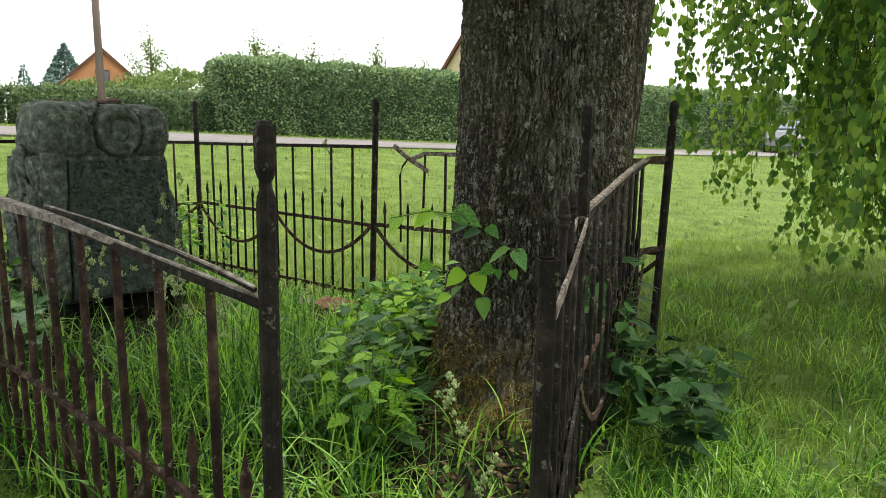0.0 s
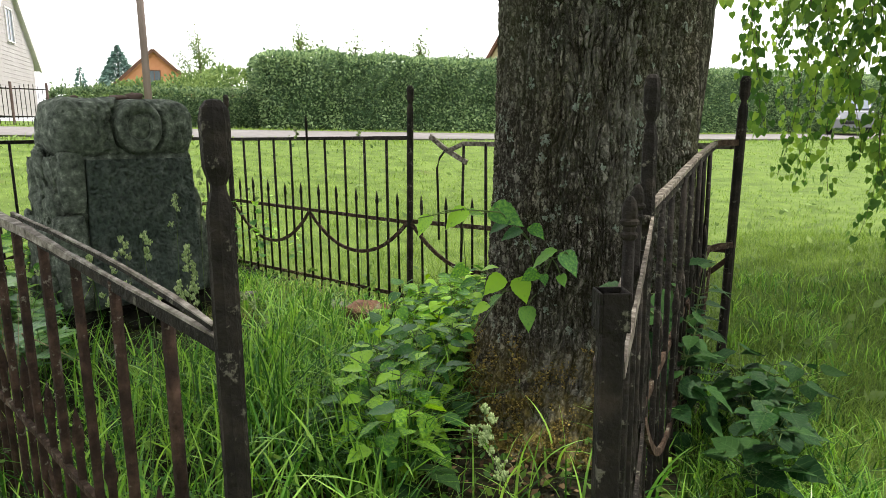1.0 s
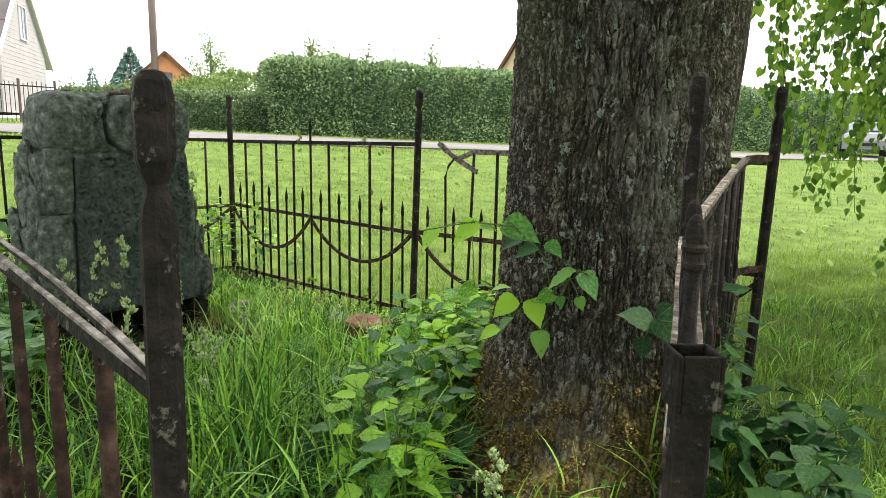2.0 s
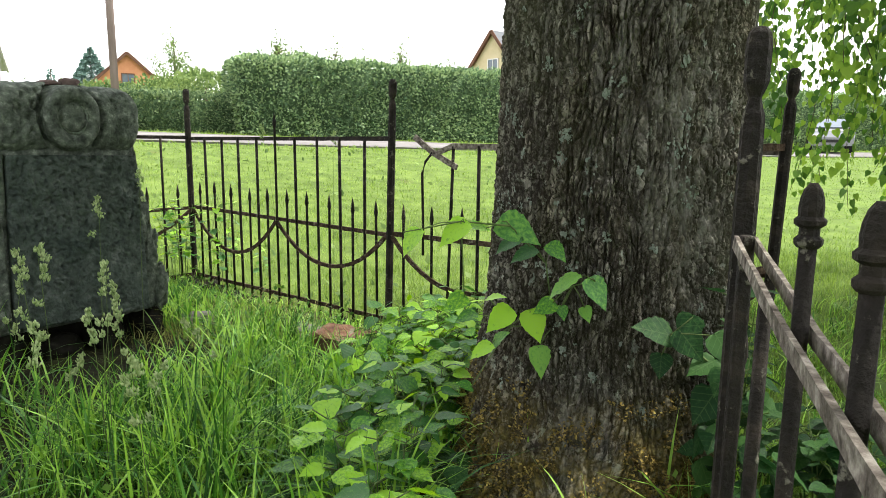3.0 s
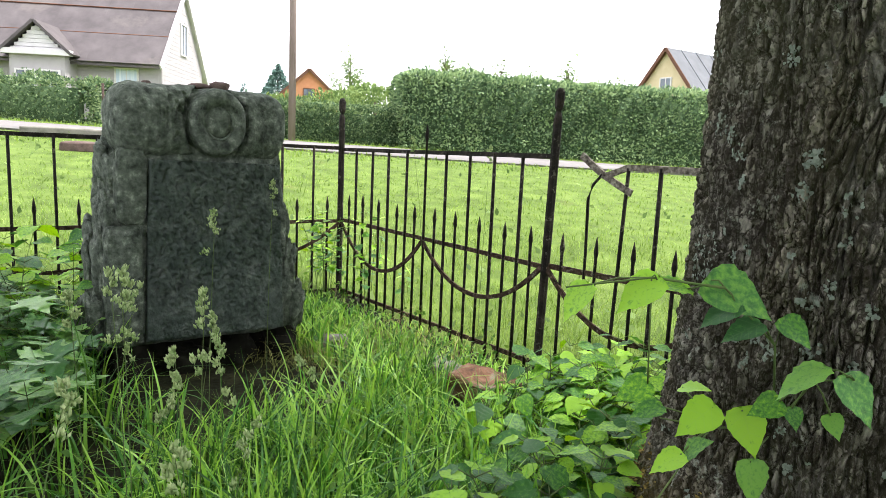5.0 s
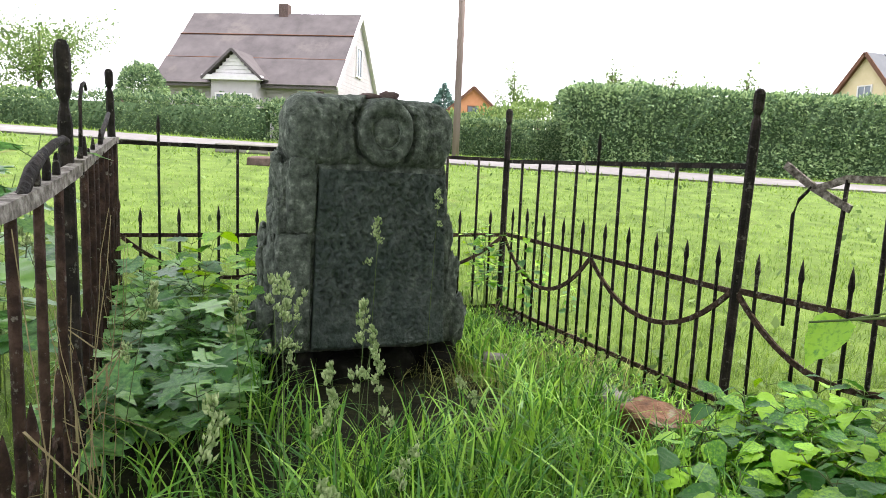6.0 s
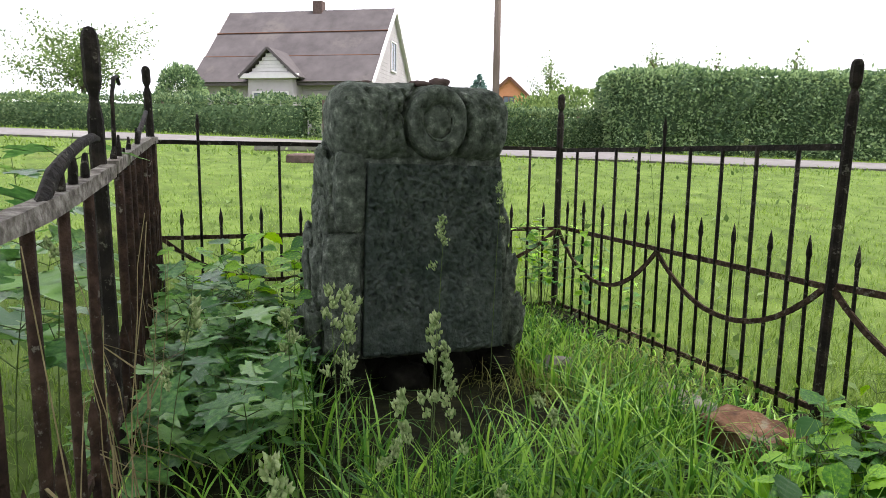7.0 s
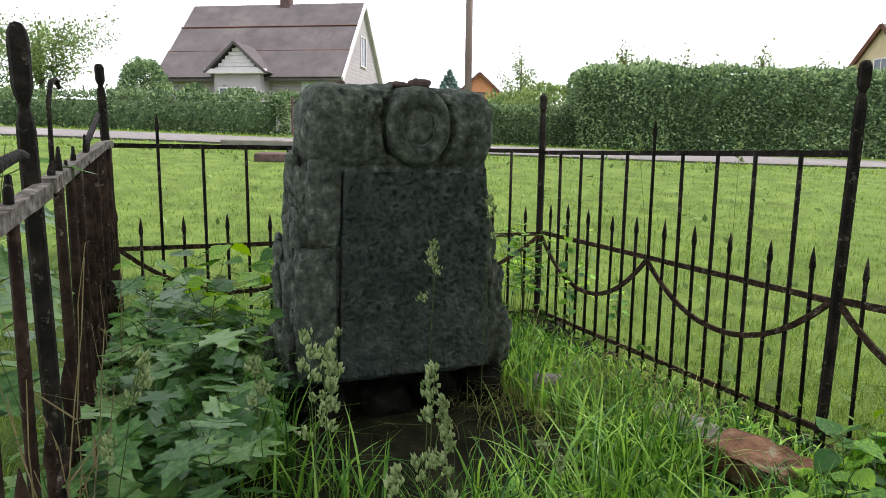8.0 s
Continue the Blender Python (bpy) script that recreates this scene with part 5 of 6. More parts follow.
def gable_house(u, v, yaw, w, d, eave, ridge, wall_mat, roof_mat, label, win, over=0.25, frame_mat=None):
    """A house whose gable faces the road."""
    m, g = house_frame(u, v, yaw)
    ob = thing("house", m.translation, label, "house")
    part("wall", prism(bmesh.new(), [(-w / 2, 0), (w / 2, 0), (w / 2, eave), (0, ridge), (-w / 2, eave)], m, d), wall_mat, ob, smooth=False)
    s = math.atan2(ridge - eave, w / 2)
    L = (w / 2 + over) / math.cos(s)
    for side in (-1, 1):
        q = m @ Matrix.Translation((side * (w / 2 + over), -over, eave - over * math.tan(s) + 0.03)) @ Matrix.Rotation(-s if side < 0 else s, 4, "Y")
        roof = part("roof", slab(bmesh.new(), q, 0 if side < 0 else -L, L if side < 0 else 0, 0, d + 2 * over, -0.06, -0.002), M_DARKWOOD, ob, smooth=False)
        n = 10
        for k in range(n):
            bm = bmesh.new()
            y0, y1 = k * (d + 2 * over) / n, (k + 1) * (d + 2 * over) / n - 0.02
            slab(bm, q, 0 if side < 0 else -L, L if side < 0 else 0, y0, y1, 0, 0.06)
            slab(bm, q, 0 if side < 0 else -L, L if side < 0 else 0, y1 - 0.04, y1, 0.058, 0.1)
            part("roof_sheet", bm, roof_mat, roof, smooth=False)
        part("bargeboard", slab(bmesh.new(), q, 0 if side < 0 else -L, L if side < 0 else 0, -0.05, 0, -0.12, 0.1), M_DARKWOOD, ob, smooth=False)
    window(ob, m, *win, -0.03, frame_mat=frame_mat)
    return ob


gable_house(5.65, 58, 36, 7.0, 8, 2.5, 5.75, M_ORANGE, M_DARKWOOD, "orange boarded gable house with a small window", (-0.4, 0.4, 3.2, 4.2), frame_mat=M_DARKWOOD)
gable_house(26.8, 40.4, -38, 5.6, 14, 3.9, 7.25, M_OCHRE, M_METAL_ROOF, "yellow boarded house with grey metal roof behind the hedge", (-0.35, 0.45, 4.3, 5.4))

# ---- pole ----
px, py = xy(2.0, 20.2)
pole = lathe(bmesh.new(), (px, py, float(ground_z(px, py)) - 0.2), [(0.10, 0), (0.09, 4), (0.07, 9.2)], 12)
tagged(part("utility_pole", pole, M_POLE), "tall weathered grey-brown wooden utility pole beside the road", "pole")

# bent stubs and a hooked rod left above the sagging rail
FP = lambda s, z: (*(along(PG1, PL2, s) if s < L4 else along(PL2, PL1, s - L4)), z)
part("stub", sweep(bmesh.new(), [FP(1.70, 1.03), FP(1.77, 1.06), FP(1.87, 1.11), FP(2.0, 1.145), FP(2.12, 1.165), FP(2.25, 1.185), FP(2.31, 1.18)], 0.026, 0.026, 0.003, 6), M_IRON, f_front, "bent picket end")
for s, h in ((1.92, 0.06), (2.03, 0.1), (2.16, 0.08), (2.62, 0.07), (2.75, 0.1), (2.9, 0.05), (3.1, 0.08), (3.5, 0.1)):
    z = line_z([(0, 0.96), (1.6, 1.03), (L4, 1.085), (L4 + 1.9, 1.19), (L4 + L5, 1.2)], s)
    part("stub", sweep(bmesh.new(), [FP(s, z - 0.02), FP(s + 0.006, z + h * 0.6), FP(s + 0.02, z + h)], 0.02, 0.02, 0.002, 6, taper=[1, 0.9, 0.5]), M_IRON, f_front)
part("hook", sweep(bmesh.new(), [FP(L4 + 0.16, 1.08), FP(L4 + 0.16, 1.2), FP(L4 + 0.17, 1.31), FP(L4 + 0.24, 1.37), FP(L4 + 0.34, 1.385), FP(L4 + 0.4, 1.365)], 0.012, 0.012, 0.001, 6), M_IRON, f_front, "hooked thin rod")
part("hook", sweep(bmesh.new(), [FP(L4 + 1.0, 1.13), FP(L4 + 1.15, 1.22), FP(L4 + 1.5, 1.29), FP(L4 + 1.7, 1.34)], 0.022, 0.022, 0.002, 6), M_IRON, f_front)

# ---- grass ----


def blades(name, P, h, w, bend, material, levels=3, parent=None):
    """Bent tapering blades in one mesh: P (n, 3) feet, heights, widths and bends (n)."""
    n = len(P)
    az = rng.uniform(0, 2 * np.pi, n)
    d = np.stack([np.cos(az), np.sin(az), 0 * az], -1)
    tw = az + np.pi / 2 + rng.normal(0, 0.7, n)
    sd = np.stack([np.cos(tw), np.sin(tw), 0 * tw], -1)
    V = np.zeros((n, 2 * levels + 1, 3))
    for k in range(levels + 1):
        t = k / levels
        c = P + d * (h * bend * t * t)[:, None]
        c[:, 2] += h * (t - 0.42 * np.minimum(bend, 1.3) * t ** 2.4)
        wd = (w * (1 - t) ** 0.75 * (0.75 + 0.5 * t))[:, None] * sd
        if k < levels:
            V[:, 2 * k], V[:, 2 * k + 1] = c - wd / 2, c + wd / 2
        else:
            V[:, 2 * k] = c
    base = (np.arange(n) * (2 * levels + 1))[:, None]
    quads = np.concatenate([base + np.array([[2 * k, 2 * k + 1, 2 * k + 3, 2 * k + 2]]) for k in range(levels - 1)])
    tri = base + np.array([[2 * levels - 2, 2 * levels - 1, 2 * levels]])
    return fast_mesh(name, V.reshape(-1, 3), [quads, tri], material, parent)


def inside(x, y, poly):
    r = np.zeros(len(x), bool)
    for (x0, y0), (x1, y1) in zip(poly, poly[1:] + poly[:1]):
        c = ((y0 > y) != (y1 > y)) & (x < (x1 - x0) * (y - y0) / (y1 - y0 + 1e-12) + x0)
        r ^= c
    return r


PLOT = [tuple(PG1), tuple(PF2), tuple(PF3), tuple(PB1), tuple(PL1)]


def clear_of(x, y, trunk=0.47, stone_margin=0.02, front=0.62):
    a = np.hypot(x - TC.x, y - TC.y) > trunk
    rx, ry = (x - SC.x) * SR.x + (y - SC.y) * SR.y, -((x - SC.x) * SN.x + (y - SC.y) * SN.y)
    a &= np.hypot(x + 1.0, y - 4.68) > 0.2
    a &= ~((x > -0.32) & (x < 0.75) & (y > 1.95) & (y < 3.45) & (np.sin(x * 917 + y * 613) > -0.7))
    a &= ~((abs(rx + 0.03) < 0.44) & (ry > -front * 1.65) & (ry < 0) & (np.sin(x * 1291 + y * 733) < 0.86))
    return a & ~((abs(rx) < 0.5 + stone_margin) & (ry > -stone_margin - front) & (ry < 0.52))


def thin(x, y):
    """Thins grass at root; under maples and by front fence bared soil imitates shade."""
    near = (x - PG1.x) * 0.6 + (y - PG1.y) * 0.8 < 0.75
    keep = ~(near & (x < -0.3) & (np.sin(x * 383 + y * 1171) > -0.25)) & ~((x > -0.3) & (x < 0.42) & (y > 2.1) & (y < 3.3) & (np.sin(x * 1517 + y * 411) > -0.9))
    return keep & ~((x < -1.8) & (y < 4.15 - 0.2 * (x + 2)) & (np.sin(x * 531 + y * 877) > -0.35))


n = 84000
x, y = rng.uniform(-4.6, 1.2, n), rng.uniform(1.3, 6.6, n)
k = inside(x, y, PLOT) & clear_of(x, y) & thin(x, y)
x, y = x[k], y[k]
clump = np.array([noise.noise((a * 2.3, b * 2.3, 9)) for a, b in zip(x, y)])
k = rng.uniform(size=len(x)) < 0.72 + 0.7 * clump
x, y, clump = x[k], y[k], clump[k]
h = (0.12 + 0.33 * rng.uniform(0, 1, len(x)) ** 1.5) * (1 + 0.8 * clump)
back = (x - PB1.x) * 0.53 + (y - PB1.y) * 0.848        # distance from the back fence, inwards negative
h *= np.clip(0.13 - 0.75 * back, 0.2, 1)
fx, fy = (x - SC.x) * SR.x + (y - SC.y) * SR.y, (x - SC.x) * SN.x + (y - SC.y) * SN.y
h *= np.where((abs(fx) < 0.5) & (fy > 0) & (fy < 1.15), 0.62, 1.0)     # shorter before the monument, baring the dark base
tagged(blades("tall_grass", np.stack([x, y, ground_z(x, y) - 0.03], -1), h, rng.uniform(0.006, 0.017, len(x)), rng.uniform(0.1, 1.1, len(x)) ** 1.2, M_GRASS_DEEP, 4),
       "unmown tall green grass inside the iron fence", "grass", kind="stuff")
# soil sheet, its near-black colour standing for shade under the grass
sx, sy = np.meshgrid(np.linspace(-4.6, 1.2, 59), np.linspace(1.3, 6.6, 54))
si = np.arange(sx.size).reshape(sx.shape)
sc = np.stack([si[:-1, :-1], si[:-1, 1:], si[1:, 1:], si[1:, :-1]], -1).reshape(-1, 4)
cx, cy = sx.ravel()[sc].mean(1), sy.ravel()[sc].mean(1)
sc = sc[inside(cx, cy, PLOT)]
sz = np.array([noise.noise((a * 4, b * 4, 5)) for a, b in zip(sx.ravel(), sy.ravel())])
tagged(fast_mesh("soil", np.stack([sx.ravel(), sy.ravel(), ground_z(sx, sy).ravel() + 0.006 + 0.006 * sz], -1), [sc], M_SOIL, smooth=True), "humus under the grave plot's grass, near-black for the shade between blades", "soil", kind="structure")
# a few long arching blades and straws
n = 14000
x, y = rng.uniform(-4.2, 0.6, n), rng.uniform(1.9, 6.2, n)
k = inside(x, y, PLOT) & clear_of(x, y) & thin(x, y)
x, y = x[k], y[k]
tagged(blades("long_grass", np.stack([x, y, 0 * x - 0.03], -1), rng.uniform(0.14, 0.46, len(x)) * np.clip(0.12 - 0.75 * ((x - PB1.x) * 0.53 + (y - PB1.y) * 0.848), 0.15, 1), rng.uniform(0.01, 0.024, len(x)), rng.uniform(0.2, 1.1, len(x)), M_GRASS_LONG, 7),
       "long arching grass blades", "grass", kind="stuff")
n = 380
x, y = rng.uniform(-4.2, 0.6, n), rng.uniform(1.9, 6.2, n)
k = inside(x, y, PLOT) & clear_of(x, y) & thin(x, y)
x, y = x[k], y[k]
tagged(blades("dry_grass", np.stack([x, y, 0 * x - 0.03], -1), rng.uniform(0.12, 0.4, len(x)), rng.uniform(0.003, 0.006, len(x)), rng.uniform(0.6, 1.5, len(x)), M_DRY, 5),
       "dead straw-coloured blades among the grass", "grass", kind="stuff")
# yellowed cut grass lying between stone and back fence
n = 1500
x, y = -1.9 + rng.normal(0, 0.28, n), 5.15 + rng.normal(0, 0.28, n)
k = inside(x, y, PLOT) & clear_of(x, y, 0.47, -0.02, 0.0)
x, y = x[k], y[k]
tagged(blades("cut_grass", np.stack([x, y, ground_z(x, y) + rng.uniform(0.0, 0.05, len(x))], -1), rng.uniform(0.06, 0.2, len(x)), rng.uniform(0.003, 0.006, len(x)), rng.uniform(0.8, 1.9, len(x)), M_HAY, 5),
       "yellowed cut grass lying beside the monument", "grass", kind="stuff")
# lawn
n = 330000
r = 1.2 + 25 * rng.uniform(0, 1, n) ** 1.25
a = rng.uniform(0, 2 * np.pi, n)
x, y = -1.0 + r * np.cos(a), 4.2 + r * np.sin(a)
u, v = uv(x, y)
keep = (v < 15.8) & ((y > 0.2) | (x > 0.6)) & (y > -2.5) & ~inside(x, y, PLOT) & clear_of(x, y)
x, y, r = x[keep], y[keep], r[keep]
patch = np.array([noise.noise((p * 0.7, q * 0.7, 2)) for p, q in zip(x, y)])
h = (rng.uniform(0.05, 0.13, len(x)) * (1 + 0.5 * patch) + 0.002 * r) * np.clip(1.25 - r / 12, 0.4, 1)
tagged(blades("lawn_grass", np.stack([x, y, ground_z(x, y) - 0.02], -1), h, 0.004 + 0.0011 * r, rng.uniform(0.2, 1.2, len(x)), M_GRASS, 2), "mown bright green lawn grass", "grass", kind="stuff")
n = 60000
x, y = 0.7 + 5.5 * rng.uniform(0, 1, n) ** 1.3, rng.uniform(0.6, 9, n)
k = ~inside(x, y, PLOT) & clear_of(x, y) & (x > 0.45 + 0.3 * (y - 2.4))
x, y = x[k], y[k]
patch = np.array([noise.noise((p * 1.6, q * 1.6, 5)) for p, q in zip(x, y)])
tagged(blades("lawn_grass", np.stack([x, y, ground_z(x, y) - 0.02], -1), rng.uniform(0.06, 0.15, len(x)) * (1 + 0.6 * patch), rng.uniform(0.004, 0.009, len(x)), rng.uniform(0.2, 1.3, len(x)), M_GRASS, 2),
       "longer green lawn grass beside the tree", "grass", kind="stuff")
for n, tone, words in ((9000, M_GRASS_LONG, "bright broad blades in the uncut lawn beside the tree"), (12000, M_GRASS_DEEP, "deep green tufts in the uncut lawn beside the tree")):
    x, y = 0.8 + 4.5 * rng.uniform(0, 1, n) ** 1.4, rng.uniform(0.8, 6.5, n)
    k = ~inside(x, y, PLOT) & clear_of(x, y) & (x > 0.55 + 0.3 * (y - 2.4))
    x, y = x[k], y[k]
    tuft = np.array([noise.noise((p * 2.2, q * 2.2, 8)) for p, q in zip(x, y)])
    k = rng.uniform(size=len(x)) < 0.5 + 1.6 * tuft
    x, y = x[k], y[k]
    tagged(blades("lawn_tufts", np.stack([x, y, ground_z(x, y) - 0.02], -1), rng.uniform(0.09, 0.22, len(x)), rng.uniform(0.006, 0.012, len(x)), rng.uniform(0.2, 1.2, len(x)), tone, 3), words, "grass", kind="stuff")
n = 9000
u, v = rng.uniform(-40, 45, n), np.where(rng.uniform(size=n) < 0.5, rng.uniform(19.1, 21.0, n), rng.uniform(14.6, 16.0, n))
x, y = u * 0.809 - v * 0.588, u * 0.588 + v * 0.809
tagged(blades("verge_grass", np.stack([x, y, ground_z(x, y) - 0.02], -1), rng.uniform(0.06, 0.16, n), rng.uniform(0.02, 0.05, n), rng.uniform(0.2, 1.2, n), M_GRASS, 2), "grass verge along the road", "grass", kind="stuff")
n = 5200
x, y = rng.uniform(-4.5, 1.1, n), rng.uniform(1.4, 6.5, n)
k = inside(x, y, PLOT) & clear_of(x, y) & thin(x, y)
x, y = x[k], y[k]
tagged(scatter("small_weeds", OVAL, np.stack([x, y, ground_z(x, y) + rng.uniform(0.02, 0.2, len(x))], -1), rng.normal(0, 1, (len(x), 3)) + np.array([0, 0, 0.3]), rng.uniform(0.02, 0.055, len(x)), M_WEED), "small-leaved weeds among the tall grass", "weeds", kind="stuff")
# tufts along the foot of the fences
P = []
for A0, B0, m in ((PG1, PL1, 2600), (PL1, PB1, 1500), (PB1, PF3, 1300), (PF2, PF3, 900), (PF2, PG2, 600)):
    t = rng.uniform(0, 1, m)
    q = np.stack([A0.x + (B0.x - A0.x) * t, A0.y + (B0.y - A0.y) * t], -1) + rng.normal(0, 0.12, (m, 2))
    P.append(q)
P = np.concatenate(P)
P = P[clear_of(P[:, 0], P[:, 1]) & thin(P[:, 0], P[:, 1])]
tagged(blades("fence_grass", np.stack([P[:, 0], P[:, 1], ground_z(P[:, 0], P[:, 1]) - 0.03], -1), rng.uniform(0.06, 0.24, len(P)) * np.where((P[:, 0] - PB1.x) * 0.53 + (P[:, 1] - PB1.y) * 0.848 > -0.45, 0.24, 1.0), rng.uniform(0.005, 0.010, len(P)), rng.uniform(0.2, 1.0, len(P)), M_GRASS_DEEP, 3),
       "uncut grass along the foot of the fence", "grass", kind="stuff")
# shaded uncut grass outside the fence by the root
shade = np.random.default_rng(77)
x, y = shade.uniform(0.15, 1.25, 5200), shade.uniform(1.0, 3.3, 5200)
k = ~inside(x, y, PLOT) & (np.hypot(x - TC.x, y - TC.y) > 0.5) & (x > 0.2 + 0.22 * (y - 1.0))
x, y = x[k], y[k]
tagged(blades("shade_grass", np.stack([x, y, ground_z(x, y) - 0.02], -1), shade.uniform(0.07, 0.24, len(x)), shade.uniform(0.005, 0.012, len(x)), shade.uniform(0.2, 1.2, len(x)), M_GRASS_DEEP, 3),
       "deep green uncut grass beside the gate post", "grass", kind="stuff")
# broad weeds in the lawn
n = 1500
r = 1.5 + 12 * rng.uniform(0, 1, n)
a = rng.uniform(-0.9, 3.6, n)
x, y = -0.6 + r * np.cos(a), 3.8 + r * np.sin(a)
k = ~inside(x, y, PLOT) & clear_of(x, y, 0.6)
x, y = x[k], y[k]
tagged(scatter("lawn_weeds", OVAL, np.stack([x, y, ground_z(x, y) + 0.02], -1), rng.normal(0, 1, (len(x), 3)) * np.array([1, 1, 0.4]) + np.array([0, 0, 0.8]), rng.uniform(0.05, 0.13, len(x)), M_FAR_LEAF),
       "broad pale weed leaves in the lawn", "weeds", kind="stuff")

# ---- leafy plants ----


def leaf_mesh(name, outline, material, cup=0.12, fold=0.18, teeth=0.02):
    """One leaf, stalk end at the origin, pointing along y; outline is (x, y) on its right half from the stalk to the tip; teeth: depth of its serration."""
    bm = bmesh.new()
    full = [outline[0]]
    for (x0, y0), (x1, y1) in zip(outline, outline[1:]):
        if teeth:
            dx, dy = x1 - x0, y1 - y0
            k = teeth / max(1e-6, math.hypot(dx, dy))
            full.append((max(0.0, x0 + dx * 0.45 - dy * k * 0.6), y0 + dy * 0.45 + dx * k * 0.6))
        full.append((x1, y1))
    n = len(full)
    vein = lambda x, y: 0.016 * math.sin((y - 0.62 * x) * 30) * min(1.0, x * 6)
    lift = lambda x, y: fold * x - 0.35 * fold * x * x * 2 - cup * y * y * 0.6 + vein(x, y)
    mid = [bm.verts.new((0, y, lift(0, y))) for _, y in full]
    for side in (1, -1):
        half = [bm.verts.new((side * x * 0.55, y, lift(x * 0.55, y))) if x > 1e-6 else m for (x, y), m in zip(full, mid)]
        edge = [bm.verts.new((side * x, y, lift(x, y) + 0.035 * noise.noise((x * 6 * side, y * 6, 1)))) if x > 1e-6 else m for (x, y), m in zip(full, mid)]
        for inner, outer in ((mid, half), (half, edge)):
            for i in range(n - 1):
                q = [inner[i], outer[i], outer[i + 1], inner[i + 1]]
                q = [v for j, v in enumerate(q) if v not in q[:j]]
                if len(q) > 2:
                    bm.faces.new(q if side > 0 else q[::-1])
    me = bpy.data.meshes.new(name)
    bm.to_mesh(me)
    bm.free()
    me.materials.append(material)
    me.shade_smooth()
    return me


def veined(m, step=30.0, slope=0.62):
    """Adds side veins and a midrib to a leaf's colour, in the leaf's own units."""
    n, l = m.node_tree.nodes, m.node_tree.links
    b = n["Principled BSDF"]
    src = b.inputs["Base Color"].links[0].from_socket
    tc = n.new("ShaderNodeTexCoord")
    sp = n.new("ShaderNodeSeparateXYZ")
    l.new(tc.outputs["Object"], sp.inputs[0])

    def op(kind, a, c=None, d=None):
        k = n.new("ShaderNodeMath")
        k.operation = kind
        for i, v in enumerate((a, c, d)):
            if v is None:
                continue
            if isinstance(v, (int, float)):
                k.inputs[i].default_value = v
            else:
                l.new(v, k.inputs[i])
        return k.outputs[0]

    ax = op("ABSOLUTE", sp.outputs["X"])
    wave = op("SINE", op("MULTIPLY", op("MULTIPLY_ADD", ax, -slope, sp.outputs["Y"]), step))
    rib = op("LESS_THAN", ax, 0.014)
    line = op("MAXIMUM", op("GREATER_THAN", wave, 0.93), rib)
    mx = n.new("ShaderNodeMixRGB")
    mx.blend_type = "MIX"
    mx.inputs["Color2"].default_value = (0.2, 0.3, 0.1, 1)
    l.new(op("MULTIPLY", line, 0.14), mx.inputs["Fac"])
    l.new(src, mx.inputs["Color1"])
    l.new(mx.outputs["Color"], b.inputs["Base Color"])


for m in (M_LEAF_ONE, M_LEAF_MID, M_LEAF_DARK, M_MAPLE):
    veined(m)

HEART_HALF = [(0, 0), (0.2, -0.09), (0.38, -0.04), (0.47, 0.12), (0.46, 0.33), (0.37, 0.53), (0.24, 0.72), (0.1, 0.9), (0.0, 1.06)]
NETTLE_HALF = [(0, 0), (0.22, 0.03), (0.28, 0.13), (0.34, 0.17), (0.35, 0.3), (0.38, 0.36), (0.33, 0.48), (0.33, 0.56), (0.22, 0.68), (0.2, 0.76), (0.08, 0.92), (0, 1.08)]
MAPLE_HALF = [(0, 0), (0.18, -0.12), (0.42, -0.10), (0.30, 0.06), (0.34, 0.12), (0.72, 0.16), (0.60, 0.26), (0.66, 0.40), (0.44, 0.36), (0.26, 0.40), (0.24, 0.5), (0.36, 0.66), (0.22, 0.66), (0.12, 0.82), (0, 1.05)]
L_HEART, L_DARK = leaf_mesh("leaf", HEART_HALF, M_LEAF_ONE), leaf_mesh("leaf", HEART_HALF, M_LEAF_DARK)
L_MID = leaf_mesh("leaf", HEART_HALF, M_LEAF_MID)
L_NETTLE, L_MAPLE = leaf_mesh("leaf", NETTLE_HALF, M_LEAF_ONE, 0.2), leaf_mesh("leaf", MAPLE_HALF, M_MAPLE, 0.1, 0.1, 0.0)


def put_leaf(parent, mesh, at, az, pitch, size, roll=0.0):
    ob = new("leaf", mesh)
    ob.parent = parent
    ob.matrix_parent_inverse = Matrix.Translation(-Vector(parent.location))
    ob.matrix_basis = Matrix.Translation(at) @ Matrix.Rotation(az, 4, "Z") @ Matrix.Rotation(pitch, 4, "X") @ Matrix.Rotation(roll, 4, "Y") @ Matrix.Scale(size, 4)
    return ob


